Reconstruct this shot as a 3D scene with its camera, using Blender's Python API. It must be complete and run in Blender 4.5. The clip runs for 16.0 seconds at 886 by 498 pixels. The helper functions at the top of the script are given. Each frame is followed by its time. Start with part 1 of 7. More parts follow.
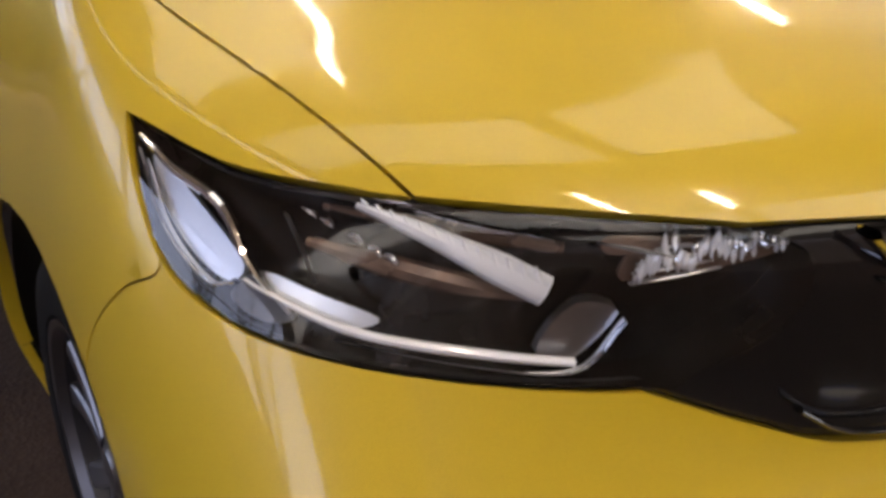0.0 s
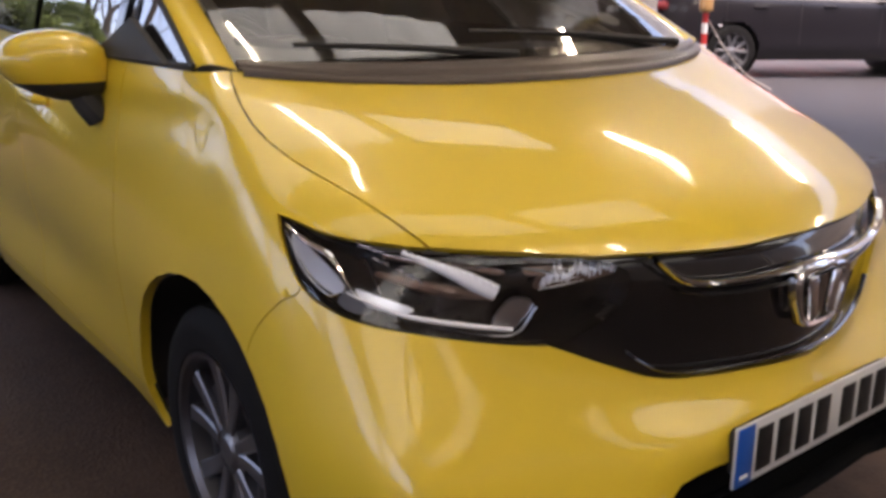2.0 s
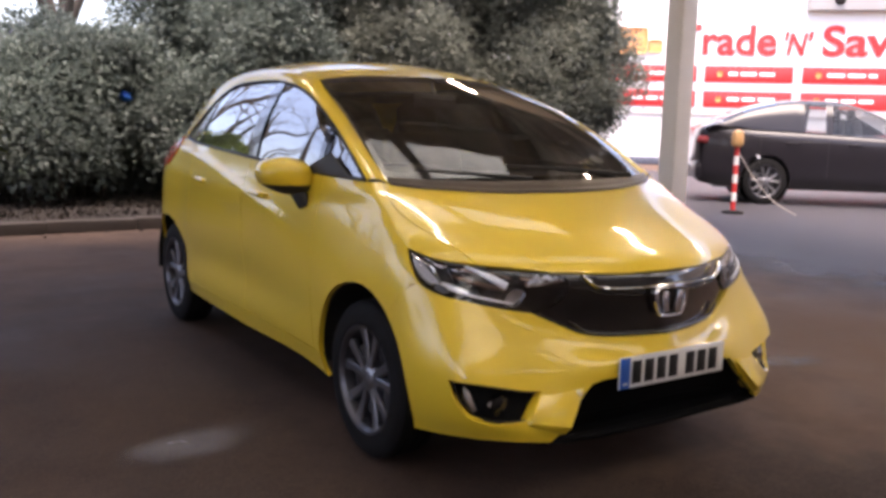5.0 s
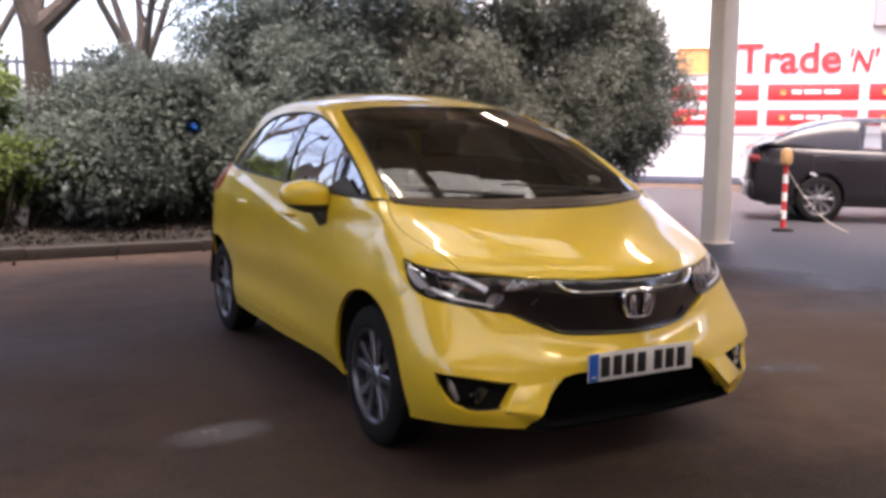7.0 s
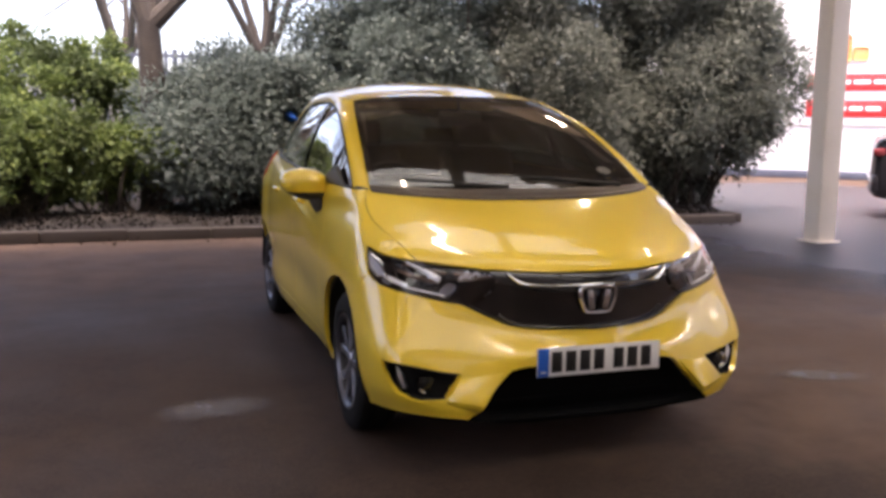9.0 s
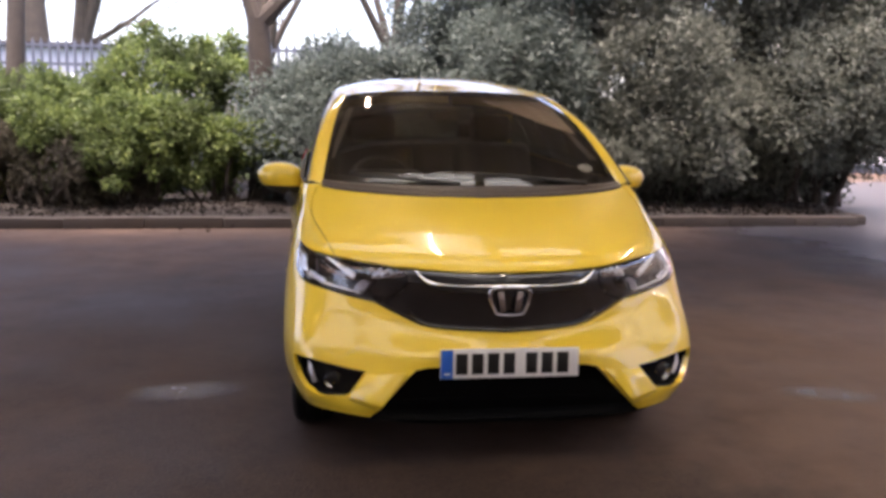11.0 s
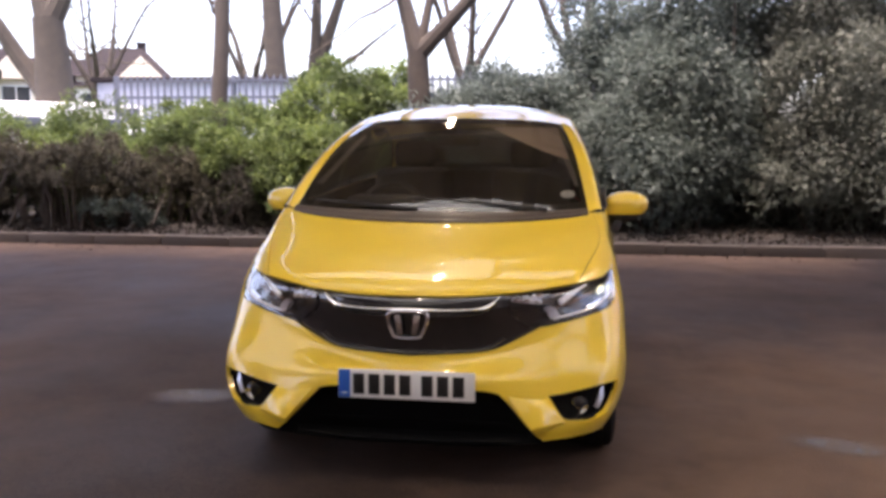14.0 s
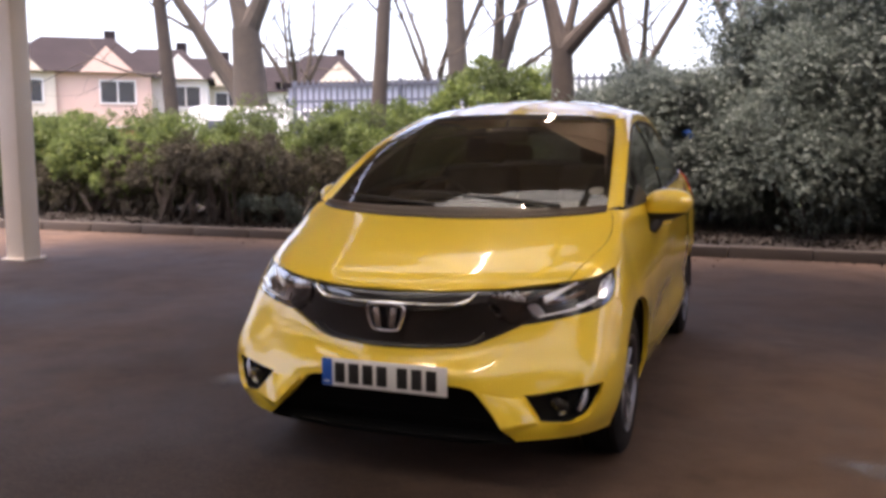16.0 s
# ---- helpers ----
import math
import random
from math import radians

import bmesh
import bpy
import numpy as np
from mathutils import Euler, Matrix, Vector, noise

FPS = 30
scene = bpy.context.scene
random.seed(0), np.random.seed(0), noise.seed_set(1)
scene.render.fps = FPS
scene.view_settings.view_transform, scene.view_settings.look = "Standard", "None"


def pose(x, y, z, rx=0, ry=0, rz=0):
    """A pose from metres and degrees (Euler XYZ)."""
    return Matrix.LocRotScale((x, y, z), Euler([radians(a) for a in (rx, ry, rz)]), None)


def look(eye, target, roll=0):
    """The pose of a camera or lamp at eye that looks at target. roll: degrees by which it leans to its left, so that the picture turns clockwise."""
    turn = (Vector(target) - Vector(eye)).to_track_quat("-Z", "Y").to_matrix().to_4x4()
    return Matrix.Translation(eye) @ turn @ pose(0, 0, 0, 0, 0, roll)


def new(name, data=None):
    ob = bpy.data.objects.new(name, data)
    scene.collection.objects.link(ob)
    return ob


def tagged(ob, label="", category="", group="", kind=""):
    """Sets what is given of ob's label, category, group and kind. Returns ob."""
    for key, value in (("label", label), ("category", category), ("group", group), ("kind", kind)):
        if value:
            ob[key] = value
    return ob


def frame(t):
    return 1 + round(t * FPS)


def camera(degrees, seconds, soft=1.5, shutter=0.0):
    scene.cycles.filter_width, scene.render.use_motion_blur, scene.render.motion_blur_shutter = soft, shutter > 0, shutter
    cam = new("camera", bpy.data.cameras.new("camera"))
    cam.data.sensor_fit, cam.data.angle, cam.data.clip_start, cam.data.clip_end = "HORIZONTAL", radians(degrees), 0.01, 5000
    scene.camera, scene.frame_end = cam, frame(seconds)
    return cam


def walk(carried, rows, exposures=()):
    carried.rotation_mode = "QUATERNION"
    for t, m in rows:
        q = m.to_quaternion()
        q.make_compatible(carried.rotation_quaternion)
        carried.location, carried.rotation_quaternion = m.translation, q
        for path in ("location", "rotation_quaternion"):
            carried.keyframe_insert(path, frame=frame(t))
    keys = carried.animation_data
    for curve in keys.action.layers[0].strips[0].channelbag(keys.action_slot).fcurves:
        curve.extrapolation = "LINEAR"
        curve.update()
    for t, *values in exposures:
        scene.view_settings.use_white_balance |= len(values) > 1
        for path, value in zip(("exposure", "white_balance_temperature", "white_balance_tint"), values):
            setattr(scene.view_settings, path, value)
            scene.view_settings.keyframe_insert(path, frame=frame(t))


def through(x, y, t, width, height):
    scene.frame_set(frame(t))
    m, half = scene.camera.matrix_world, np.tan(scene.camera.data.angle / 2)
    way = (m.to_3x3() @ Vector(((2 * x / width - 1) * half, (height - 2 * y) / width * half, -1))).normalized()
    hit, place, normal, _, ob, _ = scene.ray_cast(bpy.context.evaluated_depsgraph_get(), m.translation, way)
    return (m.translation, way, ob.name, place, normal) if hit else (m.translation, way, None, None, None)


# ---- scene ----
cam = camera(53.5, 16.0, soft=3.4)
PATH = [
    (0, (-0.979, -0.995, 1.054), (0.09, 0.476, 0.221), 1.0),
    (0.5, (-1.036, -1.077, 1.117), (0.047, 0.381, 0.279), 1.2),
    (1, (-1.089, -1.214, 1.202), (-0.041, 0.267, 0.361), -0.4),
    (1.5, (-1.291, -1.327, 1.189), (-0.132, 0.144, 0.487), -0.3),
    (2, (-1.413, -1.522, 1.188), (-0.237, -0.003, 0.632), -0.3),
    (2.5, (-1.603, -1.706, 1.19), (-0.403, -0.174, 0.73), 0.2),
    (3, (-1.787, -1.923, 1.208), (-0.628, -0.338, 0.828), 0.8),
    (3.5, (-1.893, -2.186, 1.359), (-0.788, -0.577, 0.923), 0.5),
    (4, (-2.078, -2.411, 1.307), (-0.959, -0.788, 0.97), 1.3),
    (6.5, (-2.443, -3.343, 1.322), (-1.434, -1.639, 1.042), 0.5),
    (7, (-2.295, -3.379, 1.324), (-1.345, -1.637, 1.072), 0.4),
    (7.5, (-2.11, -3.424, 1.326), (-1.233, -1.649, 1.041), 1.0),
    (8, (-1.994, -3.626, 1.347), (-1.208, -1.808, 1.068), 0.8),
    (8.5, (-1.835, -3.667, 1.343), (-1.097, -1.828, 1.073), 1.0),
    (9, (-1.644, -3.68, 1.325), (-0.99, -1.81, 1.05), 0.7),
    (11.5, (-0.513, -3.928, 1.355), (-0.295, -1.962, 1.063), 0.5),
    (12, (-0.326, -3.959, 1.351), (-0.192, -1.981, 1.086), 0.2),
    (12.5, (-0.13, -3.953, 1.371), (-0.113, -1.971, 1.103), 1.3),
    (13, (0.117, -4.009, 1.37), (0.039, -2.028, 1.105), 0.1),
    (13.5, (0.322, -4.021, 1.367), (0.154, -2.045, 1.105), -0.0),
    (14, (0.526, -3.974, 1.375), (0.283, -2.004, 1.128), 0.2),
    (14.5, (0.712, -3.949, 1.357), (0.369, -1.995, 1.109), -0.7),
    (15, (0.935, -3.939, 1.348), (0.46, -2.012, 1.104), -0.2),
    (15.5, (1.122, -3.854, 1.337), (0.543, -1.956, 1.092), -0.4),
    (16, (1.319, -3.788, 1.348), (0.644, -1.921, 1.104), -0.1),
]
walk(cam, [(t, look(eye, target, roll)) for t, eye, target, roll in PATH], exposures=[(0, 2.57, 7200, 21), (3, 2.62, 6950, 21), (7, 2.65, 6950, 21.5), (9, 2.68, 7000, 22), (12, 2.93, 6800, 22.5), (14, 2.84, 6850, 23), (15.5, 2.71, 7050, 23.3), (16, 2.60, 7150, 23.5)])

# ---- world and lights ----
world = bpy.data.worlds.new("world")
scene.world = world
world.use_nodes = True
wt = world.node_tree
sky = wt.nodes.new("ShaderNodeTexSky")
sky.sky_type, sky.sun_disc = "NISHITA", False
sky.sun_elevation, sky.sun_rotation = radians(77), radians(214)
sky.air_density, sky.dust_density, sky.ozone_density = 0.75, 4.5, 0.5
wt.links.new(sky.outputs[0], wt.nodes["Background"].inputs[0])
wt.nodes["Background"].inputs[1].default_value = 0.15

sun_data = bpy.data.lights.new("sun", "SUN")
sun_data.energy, sun_data.angle, sun_data.color = 1.1, radians(50), (1.0, 0.95, 0.88)
sun = new("sun", sun_data)
sun.matrix_world = look((-4, 0, 32), (0, 6, 0))


# ---- materials ----
def nodes_of(name):
    m = bpy.data.materials.new(name)
    m.use_nodes = True
    return m, m.node_tree, m.node_tree.nodes["Principled BSDF"]


def put(tree, socket, value):
    if isinstance(value, bpy.types.NodeSocket):
        tree.links.new(value, socket)
    else:
        socket.default_value = value


def noise_tex(tree, coord, scale, detail=4.0, rough=0.55):
    n = tree.nodes.new("ShaderNodeTexNoise")
    n.inputs["Scale"].default_value, n.inputs["Detail"].default_value, n.inputs["Roughness"].default_value = scale, detail, rough
    tree.links.new(coord, n.inputs["Vector"])
    return n.outputs["Fac"]


def ramp(tree, fac, *stops):
    r = tree.nodes.new("ShaderNodeValToRGB")
    while len(r.color_ramp.elements) < len(stops):
        r.color_ramp.elements.new(0.5)
    for e, (p, c) in zip(r.color_ramp.elements, stops):
        e.position, e.color = p, (*c, 1) if len(c) == 3 else c
    tree.links.new(fac, r.inputs[0])
    return r.outputs[0]


def span(tree, fac, a, b, lo=0.3, hi=0.7):
    r = tree.nodes.new("ShaderNodeMapRange")
    r.inputs["From Min"].default_value, r.inputs["From Max"].default_value = lo, hi
    r.inputs["To Min"].default_value, r.inputs["To Max"].default_value = a, b
    tree.links.new(fac, r.inputs["Value"])
    return r.outputs[0]


def mixed(tree, fac, a, b, mode="MIX"):
    x = tree.nodes.new("ShaderNodeMix")
    x.data_type, x.blend_type = "RGBA", mode
    put(tree, x.inputs["Factor"], fac)
    for s, v in ((x.inputs["A"], a), (x.inputs["B"], b)):
        put(tree, s, v if isinstance(v, bpy.types.NodeSocket) else (*v, 1))
    return x.outputs["Result"]


def bumped(tree, bsdf, height, strength, distance):
    b = tree.nodes.new("ShaderNodeBump")
    b.inputs["Strength"].default_value, b.inputs["Distance"].default_value = strength, distance
    tree.links.new(height, b.inputs["Height"])
    tree.links.new(b.outputs[0], bsdf.inputs["Normal"])


def surf(name, a, b, rough=(0.5, 0.7), big=1.5, fine=40.0, metal=0.0, bump=0.0, dist=0.002, coat=0.0, world_space=False, vary=0.0, coat_rough=0.04, spec=0.5):
    """A surface whose colour drifts from a to b at two scales, with its gloss."""
    m, t, p = nodes_of(name)
    coord = t.nodes.new("ShaderNodeNewGeometry").outputs["Position"] if world_space else t.nodes.new("ShaderNodeTexCoord").outputs["Object"]
    n1, n2 = noise_tex(t, coord, big), noise_tex(t, coord, fine)
    mid = tuple((x + y) / 2 for x, y in zip(a, b))
    c = mixed(t, span(t, n1, 0, 1), a, b)
    c = mixed(t, span(t, n2, 0, 0.45), c, mid)
    if vary:
        info = t.nodes.new("ShaderNodeObjectInfo").outputs["Random"]
        h = t.nodes.new("ShaderNodeHueSaturation")
        t.links.new(c, h.inputs["Color"])
        t.links.new(span(t, info, 1 - vary, 1 + vary, 0, 1), h.inputs["Value"])
        c = h.outputs[0]
    put(t, p.inputs["Base Color"], c)
    put(t, p.inputs["Roughness"], span(t, n1, rough[0], rough[1]))
    p.inputs["Metallic"].default_value = metal
    p.inputs["Coat Weight"].default_value, p.inputs["Coat Roughness"].default_value = coat, coat_rough
    if bump:
        bumped(t, p, n2, bump, dist)
    p.inputs["Specular IOR Level"].default_value = spec
    return m


def glass(name, tint, rough=0.0, steep=4.0, base=0.05, film=0.0):
    """A thin pane: clear with a surface gloss, and a thin film of dust."""
    m = bpy.data.materials.new(name)
    m.use_nodes = True
    t = m.node_tree
    t.nodes.remove(t.nodes["Principled BSDF"])
    out = t.nodes["Material Output"]
    tr, gl, mx, lw = (t.nodes.new(k) for k in ("ShaderNodeBsdfTransparent", "ShaderNodeBsdfGlossy", "ShaderNodeMixShader", "ShaderNodeLayerWeight"))
    tr.inputs[0].default_value = (*tint, 1)
    gl.inputs["Roughness"].default_value = rough
    lw.inputs["Blend"].default_value = 0.5
    power, scale_ = t.nodes.new("ShaderNodeMath"), t.nodes.new("ShaderNodeMath")
    power.operation, scale_.operation = "POWER", "MULTIPLY_ADD"
    power.inputs[1].default_value, scale_.inputs[1].default_value, scale_.inputs[2].default_value = steep, 1 - base, base
    t.links.new(lw.outputs["Facing"], power.inputs[0])
    t.links.new(power.outputs[0], scale_.inputs[0])
    t.links.new(scale_.outputs[0], mx.inputs[0])
    t.links.new(tr.outputs[0], mx.inputs[1])
    t.links.new(gl.outputs[0], mx.inputs[2])
    if film:
        dust, mix2 = t.nodes.new("ShaderNodeBsdfDiffuse"), t.nodes.new("ShaderNodeMixShader")
        dust.inputs[0].default_value = (0.50, 0.42, 0.37, 1)
        pos = t.nodes.new("ShaderNodeTexCoord").outputs["Object"]
        t.links.new(span(t, noise_tex(t, pos, 5.0, 6), film * 0.6, film * 1.3), mix2.inputs[0])
        t.links.new(mx.outputs[0], mix2.inputs[1])
        t.links.new(dust.outputs[0], mix2.inputs[2])
        mx = mix2
    t.links.new(mx.outputs[0], out.inputs[0])
    return m


def lamp_mat(name, colour, strength):
    m, t, p = nodes_of(name)
    p.inputs["Base Color"].default_value = (0.9, 0.9, 0.9, 1)
    p.inputs["Emission Color"].default_value, p.inputs["Emission Strength"].default_value = (*colour, 1), strength
    return m


def paint_mat(name, a, b, rough=0.35, coat_ior=1.53):
    """Car paint: pigment with a fine flake under a clear coat with faint orange peel and dust."""
    m, t, p = nodes_of(name)
    coord = t.nodes.new("ShaderNodeTexCoord").outputs["Object"]
    flake, peel, dust = noise_tex(t, coord, 1400, 1), noise_tex(t, coord, 260, 2), noise_tex(t, coord, 2.2, 6)
    c = mixed(t, span(t, flake, 0, 1, 0.4, 0.6), a, b)
    put(t, p.inputs["Base Color"], c)
    put(t, p.inputs["Roughness"], span(t, flake, rough - 0.06, rough + 0.06))
    p.inputs["Coat Weight"].default_value, p.inputs["Coat IOR"].default_value = 1.0, coat_ior
    put(t, p.inputs["Coat Roughness"], span(t, dust, 0.02, 0.085))
    b_ = t.nodes.new("ShaderNodeBump")
    b_.inputs["Strength"].default_value, b_.inputs["Distance"].default_value = 0.04, 0.0006
    t.links.new(peel, b_.inputs["Height"])
    t.links.new(b_.outputs[0], p.inputs["Coat Normal"])
    return m


def leaf_mat(name, a, b, c, rough=0.4, through=0.25):
    m, t, p = nodes_of(name)
    geo = t.nodes.new("ShaderNodeNewGeometry")
    island = geo.outputs["Random Per Island"]
    n = noise_tex(t, geo.outputs["Position"], 1.0, 4)
    col = ramp(t, island, (0.0, a), (0.55, b), (1.0, c))
    col = mixed(t, span(t, n, 0.95, 0.0, 0.36, 0.60), col, tuple(0.62 * k for k in a))
    put(t, p.inputs["Base Color"], col)
    put(t, p.inputs["Roughness"], span(t, island, rough - 0.12, rough + 0.15, 0, 1))
    p.inputs["Specular IOR Level"].default_value = 0.3
    tl, mx = t.nodes.new("ShaderNodeBsdfTranslucent"), t.nodes.new("ShaderNodeMixShader")
    put(t, tl.inputs[0], col)
    mx.inputs[0].default_value = through
    t.links.new(p.outputs[0], mx.inputs[1])
    t.links.new(tl.outputs[0], mx.inputs[2])
    t.links.new(mx.outputs[0], t.nodes["Material Output"].inputs[0])
    return m


def asphalt_mat():
    m, t, p = nodes_of("asphalt")
    pos = t.nodes.new("ShaderNodeNewGeometry").outputs["Position"]
    big, mid, grain = noise_tex(t, pos, 0.55, 6, 0.6), noise_tex(t, pos, 2.4, 6, 0.62), noise_tex(t, pos, 170, 2)
    vor = t.nodes.new("ShaderNodeTexVoronoi")
    vor.inputs["Scale"].default_value = 110
    t.links.new(pos, vor.inputs["Vector"])
    c = mixed(t, span(t, big, 0, 1, 0.35, 0.65), (0.054, 0.034, 0.0245), (0.122, 0.077, 0.054))
    c = mixed(t, span(t, mid, 0, 0.75, 0.42, 0.72), c, (0.036, 0.022, 0.016))
    # paler brown ground on the open side, with a ragged edge
    lighter = t.nodes.new("ShaderNodeMapping")
    lighter.inputs["Scale"].default_value, lighter.inputs["Location"].default_value = (1 / 2.4, 1 / 3.4, 0), (-3.0 / 2.4, 0.3 / 3.4, 0)
    t.links.new(pos, lighter.inputs[0])
    off = t.nodes.new("ShaderNodeVectorMath")
    off.operation = "LENGTH"
    t.links.new(lighter.outputs[0], off.inputs[0])
    ragged = t.nodes.new("ShaderNodeMath")
    ragged.operation = "MULTIPLY_ADD"
    ragged.inputs[1].default_value = 1.2
    t.links.new(mid, ragged.inputs[0])
    t.links.new(off.outputs["Value"], ragged.inputs[2])
    c = mixed(t, span(t, ragged.outputs[0], 0.8, 0, 1.0, 1.7), c, (0.150, 0.092, 0.060))
    # ragged dark patches: oil stains, with the shade round the car painted in
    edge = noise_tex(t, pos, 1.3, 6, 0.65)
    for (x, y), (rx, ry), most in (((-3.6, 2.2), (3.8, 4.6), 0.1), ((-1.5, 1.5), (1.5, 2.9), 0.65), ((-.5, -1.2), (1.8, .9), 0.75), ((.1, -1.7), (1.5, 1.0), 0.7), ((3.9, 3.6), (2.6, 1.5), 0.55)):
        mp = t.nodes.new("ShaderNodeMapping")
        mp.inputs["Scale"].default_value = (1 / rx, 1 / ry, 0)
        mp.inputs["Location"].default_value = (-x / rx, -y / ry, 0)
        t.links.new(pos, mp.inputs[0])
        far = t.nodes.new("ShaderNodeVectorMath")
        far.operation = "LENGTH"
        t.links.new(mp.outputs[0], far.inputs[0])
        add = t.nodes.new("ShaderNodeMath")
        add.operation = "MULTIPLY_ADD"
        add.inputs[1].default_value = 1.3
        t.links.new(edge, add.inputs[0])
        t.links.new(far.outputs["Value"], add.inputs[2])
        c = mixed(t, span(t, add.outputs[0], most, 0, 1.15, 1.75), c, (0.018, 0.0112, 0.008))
    c = mixed(t, span(t, vor.outputs["Color"], 0, 0.40, 0.2, 1.0), c, (0.096, 0.062, 0.044))
    put(t, p.inputs["Base Color"], c)
    put(t, p.inputs["Roughness"], span(t, big, 0.60, 0.88, 0.35, 0.65))
    p.inputs["Specular IOR Level"].default_value = 0.22
    bumped(t, p, vor.outputs["Distance"], 0.5, 0.004)
    return m


